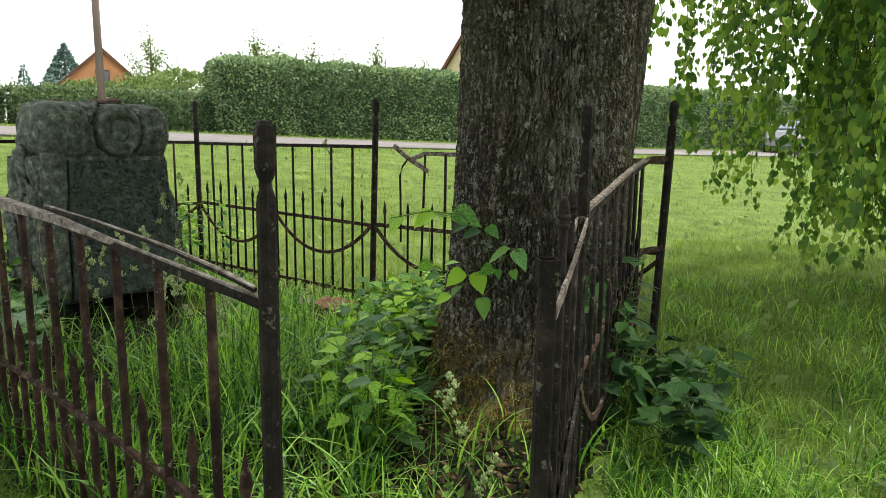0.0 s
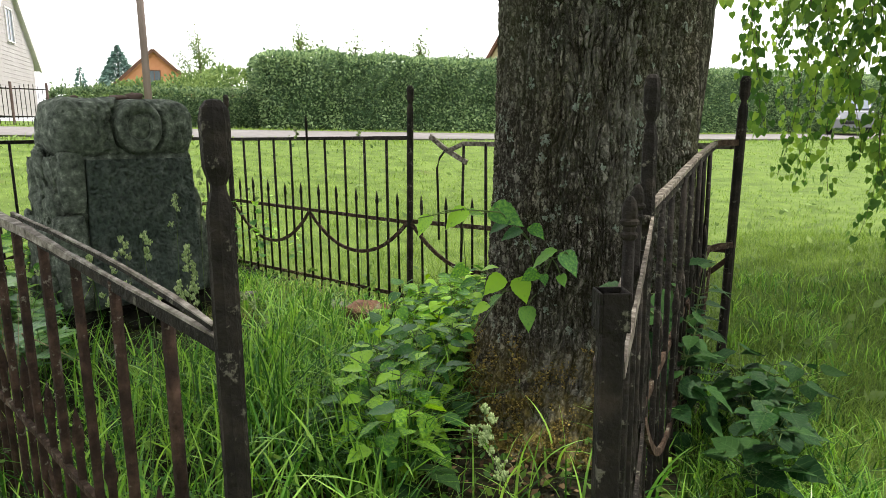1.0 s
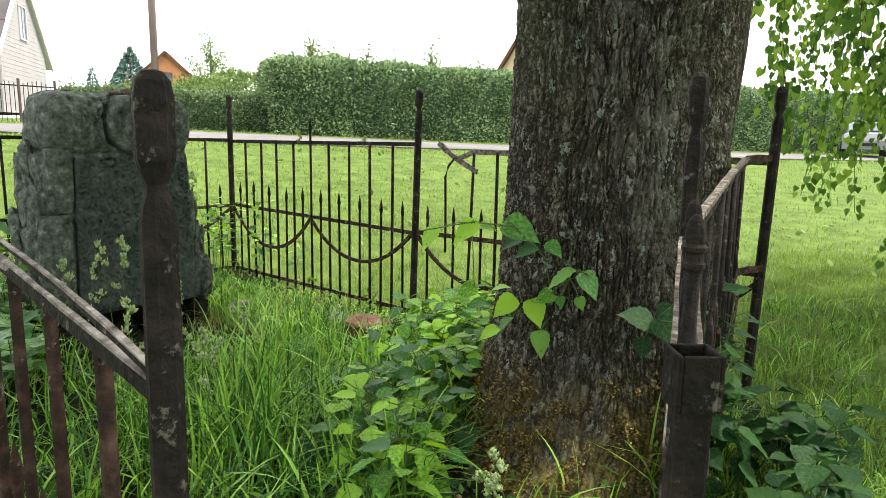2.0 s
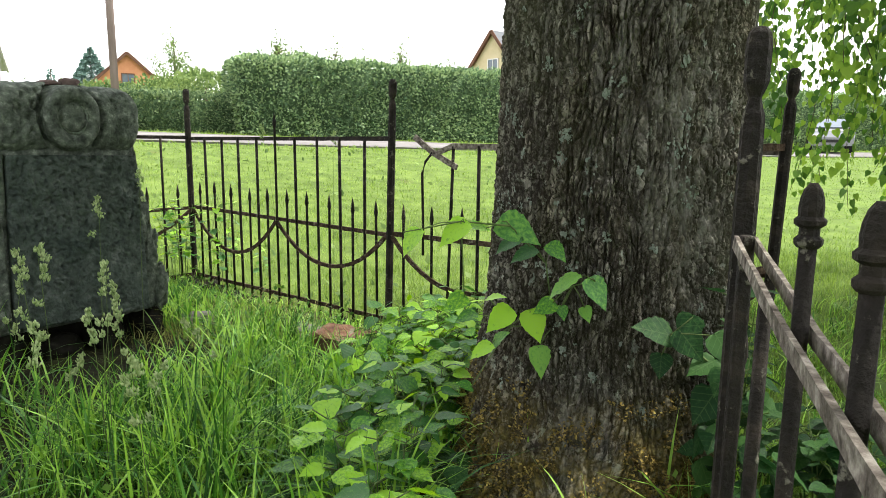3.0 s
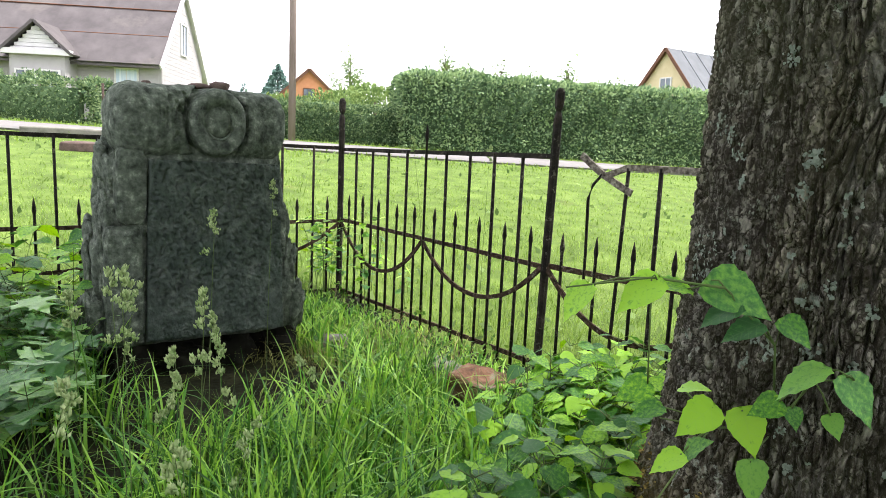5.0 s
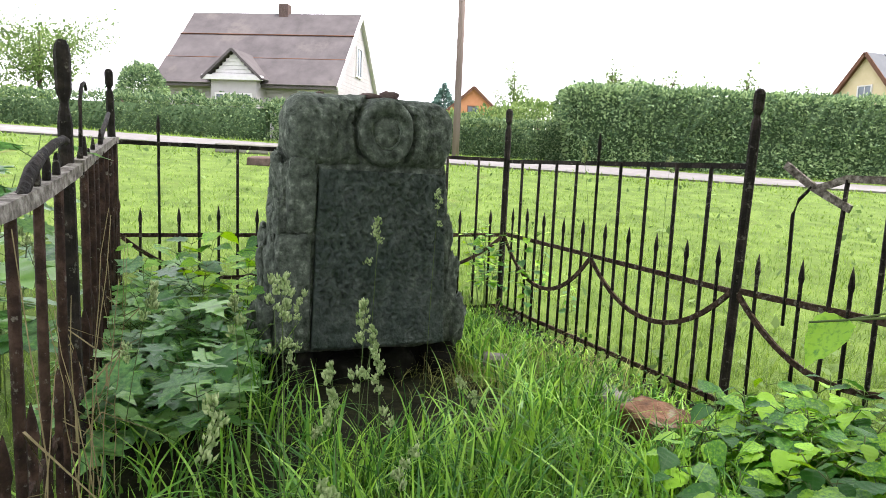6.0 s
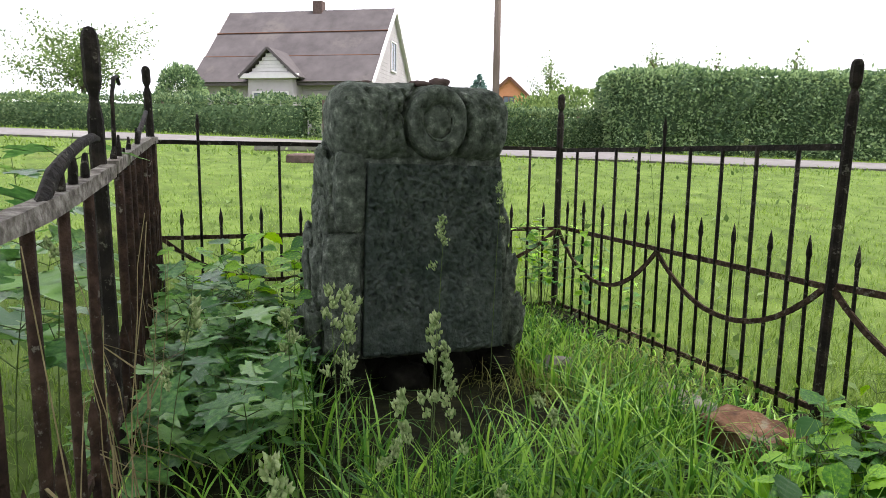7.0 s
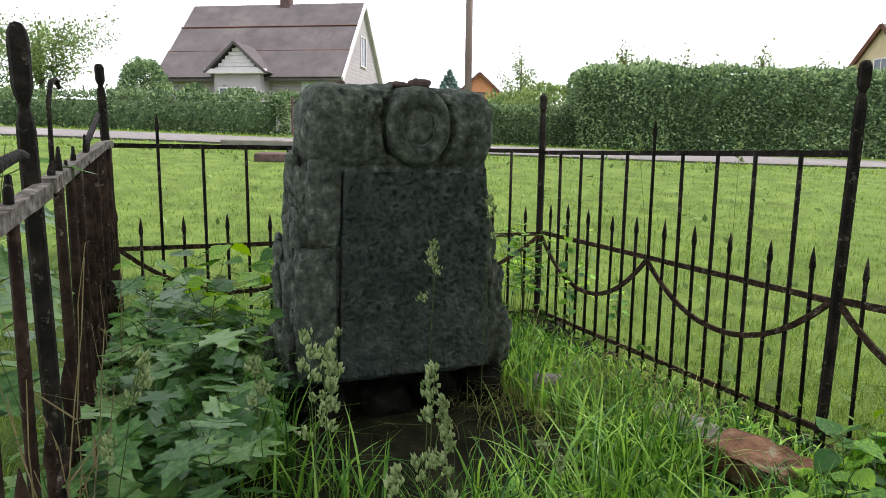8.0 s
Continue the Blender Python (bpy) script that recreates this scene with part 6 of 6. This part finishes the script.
def seedling(x, y, h, mesh, label, group, pairs=4, size=0.09, petiole=0.05, name="leafy_plant", z0=None, lean=0.08):
    z = float(ground_z(x, y)) if z0 is None else z0
    ob = thing(name, (x, y, z), label, "plant", group)
    bx, by = random.gauss(0, lean), random.gauss(0, lean)
    pt = lambda t: Vector((x + bx * t * t, y + by * t * t, z - 0.02 + h * t))
    bm = sweep(bmesh.new(), [pt(i / 6) for i in range(7)], 0.006, 0.006, 0, 5, taper=[1 - 0.09 * i for i in range(7)])
    a0 = random.uniform(0, 3.1)
    for k in range(pairs):
        t = 0.35 + 0.65 * (k + 0.4) / pairs
        a0 += math.pi / 2 + random.gauss(0, 0.25)
        for side in (0, 1):
            az = a0 + side * math.pi + random.gauss(0, 0.2)
            pl = petiole * (1.25 - 0.5 * t) * random.uniform(0.7, 1.3)
            p0 = pt(t)
            p1 = p0 + Vector((-math.sin(az) * pl, math.cos(az) * pl, pl * 0.5))
            sweep(bm, [p0, p1], 0.003, 0.003, 0, 4)
            s = size * random.uniform(0.65, 1.2) * (1.1 - 0.35 * t)
            put_leaf(ob, mesh, p1, az, random.gauss(-0.15, 0.25), s, random.gauss(0, 0.25))
    part("stem", bm, M_STEM, ob)
    return ob


random.seed(21)
# undergrowth at the tree's foot
for i in range(150):
    while True:
        px_, py_ = random.uniform(-0.95, 0.1), random.uniform(2.55, 4.85)
        if inside(np.array([px_]), np.array([py_]), PLOT)[0] and clear_of(np.array([px_]), np.array([py_]), 0.52)[0] and not (py_ < 3.45 and px_ > -0.3) and px_ > -0.62 - 0.35 * noise.noise((py_ * 2, 1, 1)) - 0.12 * (py_ - 3):
            break
    seedling(px_, py_, random.uniform(0.2, 0.42), L_NETTLE if random.random() < 0.78 else L_HEART, "low green broad-leaved undergrowth at the foot of the tree", "undergrowth at the tree",
             pairs=random.choice((4, 5, 5)), size=0.112, petiole=0.055)
# low seedlings in shade-coloured leaf, for the dark under the undergrowth
for i in range(34):
    px_, py_ = random.uniform(-0.7, -0.25), random.uniform(2.6, 4.4)
    if clear_of(np.array([px_]), np.array([py_]), 0.55)[0]:
        seedling(px_, py_, random.uniform(0.12, 0.2), L_DARK, "low seedling under the undergrowth, leaves coloured as in shade", "undergrowth at the tree", pairs=3, size=0.11, petiole=0.06)
# maple seedlings between front fence and stone
for i in range(58):
    t = random.random()
    px_, py_ = -2.5 - 1.2 * t + random.gauss(0, 0.15), 3.3 + 0.8 * t + random.gauss(0, 0.17)
    if not (inside(np.array([px_]), np.array([py_]), PLOT)[0] and clear_of(np.array([px_]), np.array([py_]), 0.5, 0.05)[0]):
        continue
    seedling(px_, py_, random.uniform(0.24, 0.48) + 0.1 * t, L_MAPLE, "young maple seedling with broad lobed leaves", "maple seedlings", pairs=4, size=0.175, petiole=0.09)
for px_, py_, h in ((-3.3, 3.1, 1.15), (-3.05, 2.75, 1.2), (-3.7, 3.25, 1.0), (-2.92, 2.98, 1.22), (-2.98, 2.86, 1.08)):
    seedling(px_, py_, h, L_MAPLE, "tall maple sapling outside the fence", "maple saplings", pairs=5, size=0.21, petiole=0.1)
for px_, py_, h in ((-3.45, 4.2, 0.7), (-3.7, 4.35, 0.75), (-3.85, 4.1, 0.66), (-3.3, 4.05, 0.62), (-4.0, 4.4, 0.7), (-3.2, 4.3, 0.66), (-3.4, 4.5, 0.74), (-3.1, 4.55, 0.6), (-3.55, 4.7, 0.7), (-3.0, 4.2, 0.58), (-3.25, 4.75, 0.62)):
    seedling(px_, py_, h, L_HEART, "pale green linden seedling by the end fence", "linden seedlings", pairs=6, size=0.145, petiole=0.07)
# climbing leaves at the far corner post
for i in range(15):
    px_, py_ = PB1.x + random.gauss(0.1, 0.2), PB1.y + random.gauss(-0.1, 0.15)
    seedling(px_, py_, random.uniform(0.35, 0.85), L_HEART, "leafy weed at the corner post", "corner weeds", pairs=6, size=0.07, petiole=0.03)
# linden shoots on the trunk: base and tip of each leaf
LIGHT_LEAVES = [
    ((-0.189, 3.0, 0.976), (-0.259, 2.97, 0.912)),
    ((-0.132, 3.05, 0.955), (-0.22, 3.02, 0.972)),
    ((-0.321, 2.98, 0.954), (-0.36, 2.95, 0.885)),
    ((-0.086, 3.1, 0.97), (0.026, 3.07, 0.914)),
    ((-0.035, 3.08, 0.926), (-0.101, 3.05, 0.884)),
    ((0.011, 3.1, 0.889), (-0.057, 3.07, 0.855)),
    ((0.059, 3.12, 0.901), (0.106, 3.09, 0.858)),
    ((0.143, 3.15, 0.802), (0.059, 3.12, 0.739)),
    ((0.185, 3.14, 0.792), (0.234, 3.11, 0.71)),
    ((0.079, 3.2, 0.703), (0.019, 3.17, 0.674)),
    ((0.01, 3.2, 0.671), (0.041, 3.17, 0.581)),
    ((0.105, 3.2, 0.692), (0.114, 3.17, 0.655)),
    ((0.175, 3.18, 0.696), (0.189, 3.15, 0.657)),
    ((0.038, 3.22, 0.546), (0.053, 3.19, 0.456)),
    ((-0.057, 3.12, 0.695), (-0.125, 3.09, 0.633)),
    ((-0.121, 3.1, 0.734), (-0.069, 3.07, 0.75)),
    ((-0.1, 3.1, 0.593), (-0.057, 3.07, 0.641)),
    ((-0.112, 3.08, 0.594), (-0.171, 3.05, 0.558)),
    ((-0.191, 3.05, 0.748), (-0.25, 3.02, 0.714)),
    ((-0.162, 3.1, 0.686), (-0.222, 3.07, 0.664)),
    ((-0.166, 3.05, 0.467), (-0.208, 3.02, 0.488)),
]
DARK_LEAVES = [
    ((0.416, 3.08, 0.647), (0.305, 3.05, 0.681)),
    ((0.391, 3.06, 0.592), (0.384, 3.03, 0.53)),
    ((0.438, 3.05, 0.668), (0.5, 3.02, 0.592)),
    ((0.538, 3.05, 0.584), (0.459, 3.02, 0.551)),
    ((0.531, 3.0, 0.505), (0.471, 2.97, 0.421)),
    ((0.511, 3.02, 0.384), (0.488, 2.99, 0.306)),
    ((0.524, 3.0, 0.674), (0.572, 2.97, 0.594)),
    ((0.477, 3.08, 0.705), (0.442, 3.05, 0.637)),
    ((0.55, 2.98, 0.576), (0.515, 2.95, 0.514)),
    ((0.535, 2.98, 0.417), (0.576, 2.95, 0.357)),
]


def lay_leaf(parent, mesh, base, tip, wide=1.0):
    """A leaf from its stalk end to its tip, its face turned up and outwards."""
    base, tip = Vector(base), Vector(tip)
    y = (tip - base).normalized()
    z = (Vector((random.gauss(-0.15, 0.3), random.gauss(-0.55, 0.2), random.gauss(0.8, 0.25)))).normalized()
    x = y.cross(z).normalized()
    z = x.cross(y)
    k = (tip - base).length
    ob = new("leaf", mesh)
    ob.parent = parent
    ob.matrix_parent_inverse = Matrix.Translation(-Vector(parent.location))
    ob.matrix_basis = Matrix(((x.x * k * wide, y.x * k, z.x * k, base.x), (x.y * k * wide, y.y * k, z.y * k, base.y), (x.z * k * wide, y.z * k, z.z * k, base.z), (0, 0, 0, 1)))
    return ob


random.seed(5)
shoot = thing("shoot", (0.08, 3.30, 0.6), "fresh linden shoot with heart-shaped leaves growing from the trunk", "plant", "trunk shoots")
bm = bmesh.new()
for a, b, c in (((0.09, 3.32, 0.6), (0.05, 3.14, 0.84), (-0.06, 3.08, 0.96)), ((-0.06, 3.08, 0.96), (-0.2, 3.0, 0.98), (-0.36, 2.96, 0.95)), ((0.09, 3.32, 0.6), (0.14, 3.2, 0.76), (0.2, 3.14, 0.79)), ((0.09, 3.32, 0.6), (-0.05, 3.2, 0.62), (-0.16, 3.1, 0.66))):
    sweep(bm, [a, b, c], 0.006, 0.006, 0, 5, taper=[1, 0.8, 0.6])
for base, tip in LIGHT_LEAVES:
    b = Vector(base)
    q = min((Vector(p) for p in ((0.05, 3.14, 0.84), (-0.06, 3.08, 0.96), (-0.2, 3.0, 0.98), (0.14, 3.2, 0.76), (0.2, 3.14, 0.79), (-0.05, 3.2, 0.62), (0.09, 3.3, 0.6))), key=lambda p: (p - b).length)
    sweep(bm, [q, q.lerp(b, 0.5) + Vector((0, 0, 0.008)), b], 0.0028, 0.0028, 0, 4)
    lay_leaf(shoot, L_MID if random.random() < 0.55 else L_HEART, base, tip, 0.9)
part("stem", bm, M_STEM, shoot)
shade_shoot = thing("shoot", (0.6, 3.12, 0.3), "linden shoot beside the fence post, leaves coloured as in shade", "plant", "trunk shoots")
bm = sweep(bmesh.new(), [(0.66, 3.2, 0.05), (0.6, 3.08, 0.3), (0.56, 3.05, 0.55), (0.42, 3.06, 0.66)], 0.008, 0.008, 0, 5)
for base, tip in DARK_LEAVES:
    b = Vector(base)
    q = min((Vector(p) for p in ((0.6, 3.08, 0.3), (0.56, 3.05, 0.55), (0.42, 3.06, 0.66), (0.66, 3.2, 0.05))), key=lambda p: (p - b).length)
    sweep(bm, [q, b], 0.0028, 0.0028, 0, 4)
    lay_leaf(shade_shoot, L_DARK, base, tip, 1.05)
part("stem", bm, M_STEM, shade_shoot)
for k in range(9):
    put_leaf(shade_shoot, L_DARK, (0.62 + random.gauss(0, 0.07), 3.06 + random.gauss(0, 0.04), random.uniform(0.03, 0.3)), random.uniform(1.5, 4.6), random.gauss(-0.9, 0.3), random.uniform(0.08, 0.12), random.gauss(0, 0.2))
# shoots outside the east fence, leaf colour darkened as in shade
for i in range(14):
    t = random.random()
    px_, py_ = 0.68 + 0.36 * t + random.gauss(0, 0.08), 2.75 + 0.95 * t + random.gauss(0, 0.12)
    seedling(px_ + 0.05, py_ - 0.05, random.uniform(0.2, 0.5), L_DARK, "linden suckers outside the fence, leaves coloured as in shade", "suckers by the fence", pairs=4, size=0.115, petiole=0.06, lean=0.1)


# suckers added to darken the bright gap, their leaves coloured as in shade
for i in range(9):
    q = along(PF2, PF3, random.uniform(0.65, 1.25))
    seedling(q.x - 0.055 + random.gauss(0, 0.015), q.y + 0.02, random.uniform(0.4, 0.85), L_DARK, "linden sucker squeezed between trunk and fence, leaves coloured as in shade", "suckers by the fence", pairs=5, size=0.1, petiole=0.05, lean=0.04)

# ---- flowering grass ----
def orchard_grass(x, y, h, bend=0.15, big=1.0):
    z = float(ground_z(x, y))
    ob = thing("orchard_grass", (x, y, z), "tall grass stalk with pale green clustered seed head", "grass", "flowering grass")
    a = random.uniform(0, 6.28)
    pt = lambda t: Vector((x + math.cos(a) * bend * t * t, y + math.sin(a) * bend * t * t, z - 0.02 + h * t))
    part("stem", sweep(bmesh.new(), [pt(i / 7) for i in range(8)], 0.0035, 0.0035, 0, 5, taper=[1 - 0.07 * i for i in range(8)]), M_STEM, ob)
    V, F = [], []
    for k in range(random.choice((4, 5, 6))):
        t = 1 - 0.026 * big * k / h - (0.06 / h if k > 3 else 0)
        side = random.uniform(0, 6.28)
        out = Vector((math.cos(side), math.sin(side), 0.45)) * (0.004 if k == 0 else random.uniform(0.006, 0.015) * big + (0.018 if k > 3 else 0))
        c = pt(t) + out
        n0 = 26 if k < 3 else 18
        for m in range(n0):
            d = Vector((random.gauss(0, 0.45), random.gauss(0, 0.45), 1.0)) + out.normalized() * 0.5
            d.normalize()
            b0 = c + Vector((random.gauss(0, 0.0055), random.gauss(0, 0.0055), random.uniform(-0.014, 0.008)))
            u = d.cross(Vector((0.3, 0.9, 0.1))).normalized()
            w = d.cross(u)
            L, R = random.uniform(0.012, 0.019) * big, random.uniform(0.004, 0.006) * big
            i0 = len(V)
            V += [b0, b0 + d * L * 0.45 + u * R, b0 + d * L * 0.45 + w * R * 0.7, b0 + d * L * 0.45 - u * R, b0 + d * L * 0.45 - w * R * 0.7, b0 + d * L]
            F += [(i0, i0 + 2, i0 + 1), (i0, i0 + 3, i0 + 2), (i0, i0 + 4, i0 + 3), (i0, i0 + 1, i0 + 4), (i0 + 5, i0 + 1, i0 + 2), (i0 + 5, i0 + 2, i0 + 3), (i0 + 5, i0 + 3, i0 + 4), (i0 + 5, i0 + 4, i0 + 1)]
    tagged(fast_mesh("seed_head", np.array([tuple(v) for v in V]), [np.array(F)], M_STRAW, ob), kind="stuff")
    return ob


for x_, y_, h in ((-1.475, 2.94, 0.86), (-1.51, 3.24, 0.74), (-1.62, 3.1, 0.5), (-1.95, 3.35, 0.7), (-2.1, 2.8, 0.95), (-1.9, 2.75, 0.85), (-1.15, 2.9, 0.5), (-1.1, 2.3, 0.8), (-0.95, 2.6, 0.72),
                  (-0.55, 1.75, 0.5), (0.02, 2.45, 0.42), (0.06, 2.2, 0.5), (0.0, 1.9, 0.36), (-1.25, 3.7, 0.5), (-1.8, 5.9, 1.35), (-1.35, 5.75, 1.3), (-1.95, 3.6, 0.5)):
    orchard_grass(x_, y_, h)
for x_, y_, h in ((-1.62, 3.44, 1.0), (-1.4, 3.13, 0.81), (-1.39, 2.87, 0.9), (-1.3, 2.96, 0.7), (-1.86, 4.13, 1.08), (-1.45, 3.3, 0.62), (-1.75, 3.05, 0.78)):
    orchard_grass(x_, y_, h, 0.03, 0.8 if h > 0.95 else 1.15)

# last year's dry stalks leaning in the sagging fence
for i in range(16):
    q = along(PG1, PL2, random.uniform(1.5, 2.45)) if i < 11 else along(PL2, PL1, random.uniform(0.1, 1.2))
    x_, y_, h = q.x + random.gauss(0.04, 0.025), q.y + random.gauss(0.05, 0.025), random.uniform(0.55, 1.05)
    stalk = thing("dry_stalk", (x_, y_, float(ground_z(x_, y_))), "thin pale dry stalk leaning against the iron fence", "stalk", "dry stalks in the fence")
    bx, by = random.gauss(0, 0.07), random.gauss(0, 0.07)
    bm = sweep(bmesh.new(), [(x_ + bx * t * t + random.gauss(0, 0.004), y_ + by * t * t + random.gauss(0, 0.004), float(ground_z(x_, y_)) - 0.02 + h * t) for t in np.linspace(0, 1, 8)], 0.0045, 0.0045, 0, 5, taper=[1 - 0.08 * k for k in range(8)])
    part("stem", bm, M_DRY, stalk)
    bm = sweep(bmesh.new(), [(x_ + bx * 0.3, y_ + by * 0.3, h * 0.55), (x_ + bx * 0.3 + random.gauss(0, 0.05), y_ + by * 0.3 + random.gauss(0, 0.05), h * 0.62), (x_ + bx * 0.3 + random.gauss(0, 0.1), y_ + by * 0.3 + random.gauss(0, 0.1), h * 0.5)], 0.007, 0.0015, 0, 4, taper=[1, 0.8, 0.3])
    part("dry_leaf", bm, M_DRY, stalk)

# last year's leaves between the gate and the root
n = 1500
x, y = rng.uniform(-0.6, 0.55, n), rng.uniform(1.7, 3.1, n)
k = inside(x, y, PLOT)
x, y = x[k], y[k]
tagged(scatter("leaf_litter", OVAL, np.stack([x, y, ground_z(x, y) + rng.uniform(0.008, 0.03, len(x))], -1), rng.normal(0, 1, (len(x), 3)) * np.array([1, 1, 0.25]), rng.uniform(0.015, 0.05, len(x)), M_LITTER), "brown dead leaves and bits of bark on bare soil", "leaf litter", kind="stuff")
n = 420
x, y = rng.uniform(-0.5, 0.5, n), rng.uniform(1.8, 3.0, n)
k = inside(x, y, PLOT)
x, y = x[k], y[k]
tagged(scatter("ground_weeds", OVAL, np.stack([x, y, ground_z(x, y) + rng.uniform(0.02, 0.1, len(x))], -1), rng.normal(0, 1, (len(x), 3)) + np.array([0, 0, 0.4]), rng.uniform(0.02, 0.05, len(x)), M_WEED), "small green weeds on the bare soil by the root", "weeds", kind="stuff")

# ---- loose masonry ----
bm = bmesh.new()
box(bm, (0.38, 0.19, 0.12), Matrix.Translation((-1.012, 4.75, 0.05)) @ Matrix.Rotation(math.atan2(-1.225, 1.925) + 0.1, 4, "Z") @ Matrix.Rotation(0.1, 4, "X"), 0.014, 9, 0.02, 13)
tagged(part("brick", bm, M_BRICK), "worn reddish brick lying in the grass by the fence", "brick")
bm = bmesh.new()
box(bm, (0.42, 0.16, 0.07), Matrix.Translation((-1.36, 5.12, -0.015)) @ Matrix.Rotation(math.atan2(-1.225, 1.925), 4, "Z"), 0.01, 5, 0.01, 12)
tagged(part("kerb_stone", bm, M_CONCRETE), "grey broken kerb stone half sunk in the grass", "stone")
bm = bmesh.new()
box(bm, (0.16, 0.1, 0.09), Matrix.Translation((-2.05, 5.1, 0.05)) @ Matrix.Rotation(0.6, 4, "Z"), 0.02, 4, 0.012, 12)
tagged(part("stone_fragment", bm, M_CONCRETE), "pale stone fragment beside the monument", "stone")

# ---- garden fence and gate across the road ----
gf_x, gf_y = xy(-1.5, 21.1)
garden_fence = thing("garden_fence", (gf_x, gf_y, float(ground_z(gf_x, gf_y))), "dark iron garden fence with arched top and gate", "fence")
for k in range(25):
    u = -2.75 + k * 0.1
    x, y = xy(u, 21.1)
    g = float(ground_z(x, y))
    big = k in (0, 8, 16, 24)
    part("post" if big else "bar", lathe(bmesh.new(), (x, y, g - 0.05), [(0.035 if big else 0.009, 0), (0.035 if big else 0.009, 1.0 + (0.12 if big else 0.08 * math.sin(k / 8 * math.pi) ** 2))], 8), M_RUBBLE if big else M_IRON, garden_fence, smooth=False)
for h in (0.2, 0.9):
    x0, y0 = xy(-2.75, 21.1)
    x1, y1 = xy(-0.35, 21.1)
    part("rail", sweep(bmesh.new(), [(x0, y0, float(ground_z(x0, y0)) + h), (x1, y1, float(ground_z(x1, y1)) + h)], 0.02, 0.03), M_IRON, garden_fence, smooth=False)

# ---- slabs lying in the lawn and by the road ----
for u, v, su, sv, sz, mat, lab in ((-2.3, 15.75, 1.6, 0.8, 0.2, M_CONCRETE, "pale concrete culvert slab at the roadside"), (-1.6, 14.0, 0.95, 0.5, 0.16, M_RUBBLE, "flat brown stone slab lying in the lawn")):
    x, y = xy(u, v)
    bm = bmesh.new()
    box(bm, (su, sv, sz), Matrix.Translation((x, y, float(ground_z(x, y)) + sz * 0.2)) @ Matrix.Rotation(radians(36), 4, "Z"), 0.03, 4, 0.03, 3)
    tagged(part("stone_slab", bm, mat), lab, "slab")


# ---- parked car ----
def car(u, v, yaw):
    x, y = xy(u, v)
    m = Matrix.Translation((x, y, float(ground_z(x, y)) + 0.02)) @ Matrix.Rotation(radians(yaw), 4, "Z")
    ob = thing("car", m.translation, "silver hatchback car parked on the road", "car")
    half = [(-2.0, 0.3), (-2.05, 0.65), (-1.9, 0.92), (-1.1, 1.0), (-0.45, 1.42), (0.9, 1.46), (1.6, 1.05), (2.0, 0.95), (2.05, 0.35)]
    bm = bmesh.new()
    rings = []
    for yy, k in ((-0.84, 0.94), (-0.8, 1.0), (-0.4, 1.02), (0.4, 1.02), (0.8, 1.0), (0.84, 0.94)):
        rings.append([bm.verts.new(m @ Vector((px * (0.98 if abs(yy) > 0.82 else 1), yy * (1 if pz < 1.0 else 0.8), 0.3 + (pz - 0.3) * k))) for px, pz in half])
    for a, b in zip(rings, rings[1:]):
        for j in range(len(half)):
            bm.faces.new((a[j], b[j], b[(j + 1) % len(half)], a[(j + 1) % len(half)]))
    bm.faces.new(rings[0])
    bm.faces.new(rings[-1][::-1])
    bmesh.ops.recalc_face_normals(bm, faces=bm.faces)
    part("body", bm, M_CAR, ob, smooth=False)
    for sx, sy in ((-1.3, -0.78), (1.3, -0.78), (-1.3, 0.78), (1.3, 0.78)):
        bm = bmesh.new()
        bmesh.ops.create_cone(bm, cap_ends=True, segments=20, radius1=0.31, radius2=0.31, depth=0.2, matrix=m @ Matrix.Translation((sx, sy, 0.31)) @ Matrix.Rotation(radians(90), 4, "X"))
        part("wheel", bm, M_TYRE, ob, smooth=False)
    bm = bmesh.new()
    a = [bm.verts.new(m @ Vector(p)) for p in ((-1.1, -0.62, 1.05), (-1.1, 0.62, 1.05), (-0.5, 0.56, 1.4), (-0.5, -0.56, 1.4))]
    b = [bm.verts.new(m @ (Vector(p) + Vector((-0.03, 0, 0.03)))) for p in ((-1.1, -0.62, 1.05), (-1.1, 0.62, 1.05), (-0.5, 0.56, 1.4), (-0.5, -0.56, 1.4))]
    bm.faces.new(a)
    bm.faces.new(b)
    for i in range(4):
        bm.faces.new((a[i], a[(i + 1) % 4], b[(i + 1) % 4], b[i]))
    bmesh.ops.recalc_face_normals(bm, faces=bm.faces)
    part("windscreen", bm, M_GLASS, ob, smooth=False)
    for sy in (-0.69, 0.69):
        part("side_window", prism(bmesh.new(), [(-0.75, 1.04), (1.2, 1.06), (0.85, 1.38), (-0.4, 1.36)], m @ Matrix.Translation((0, sy * 1.04 - 0.02, 0)), 0.04), M_GLASS, ob, smooth=False)
    for sy in (-0.6, 0.6):
        bm = bmesh.new()
        box(bm, (0.08, 0.34, 0.14), m @ Matrix.Translation((-2.03, sy, 0.72)), 0.02)
        part("headlight", bm, M_WHITE, ob)
    bm = bmesh.new()
    box(bm, (0.06, 0.8, 0.12), m @ Matrix.Translation((-2.05, 0, 0.5)), 0.01)
    part("grille", bm, M_TYRE, ob)


car(30.4, 18.8, 69)
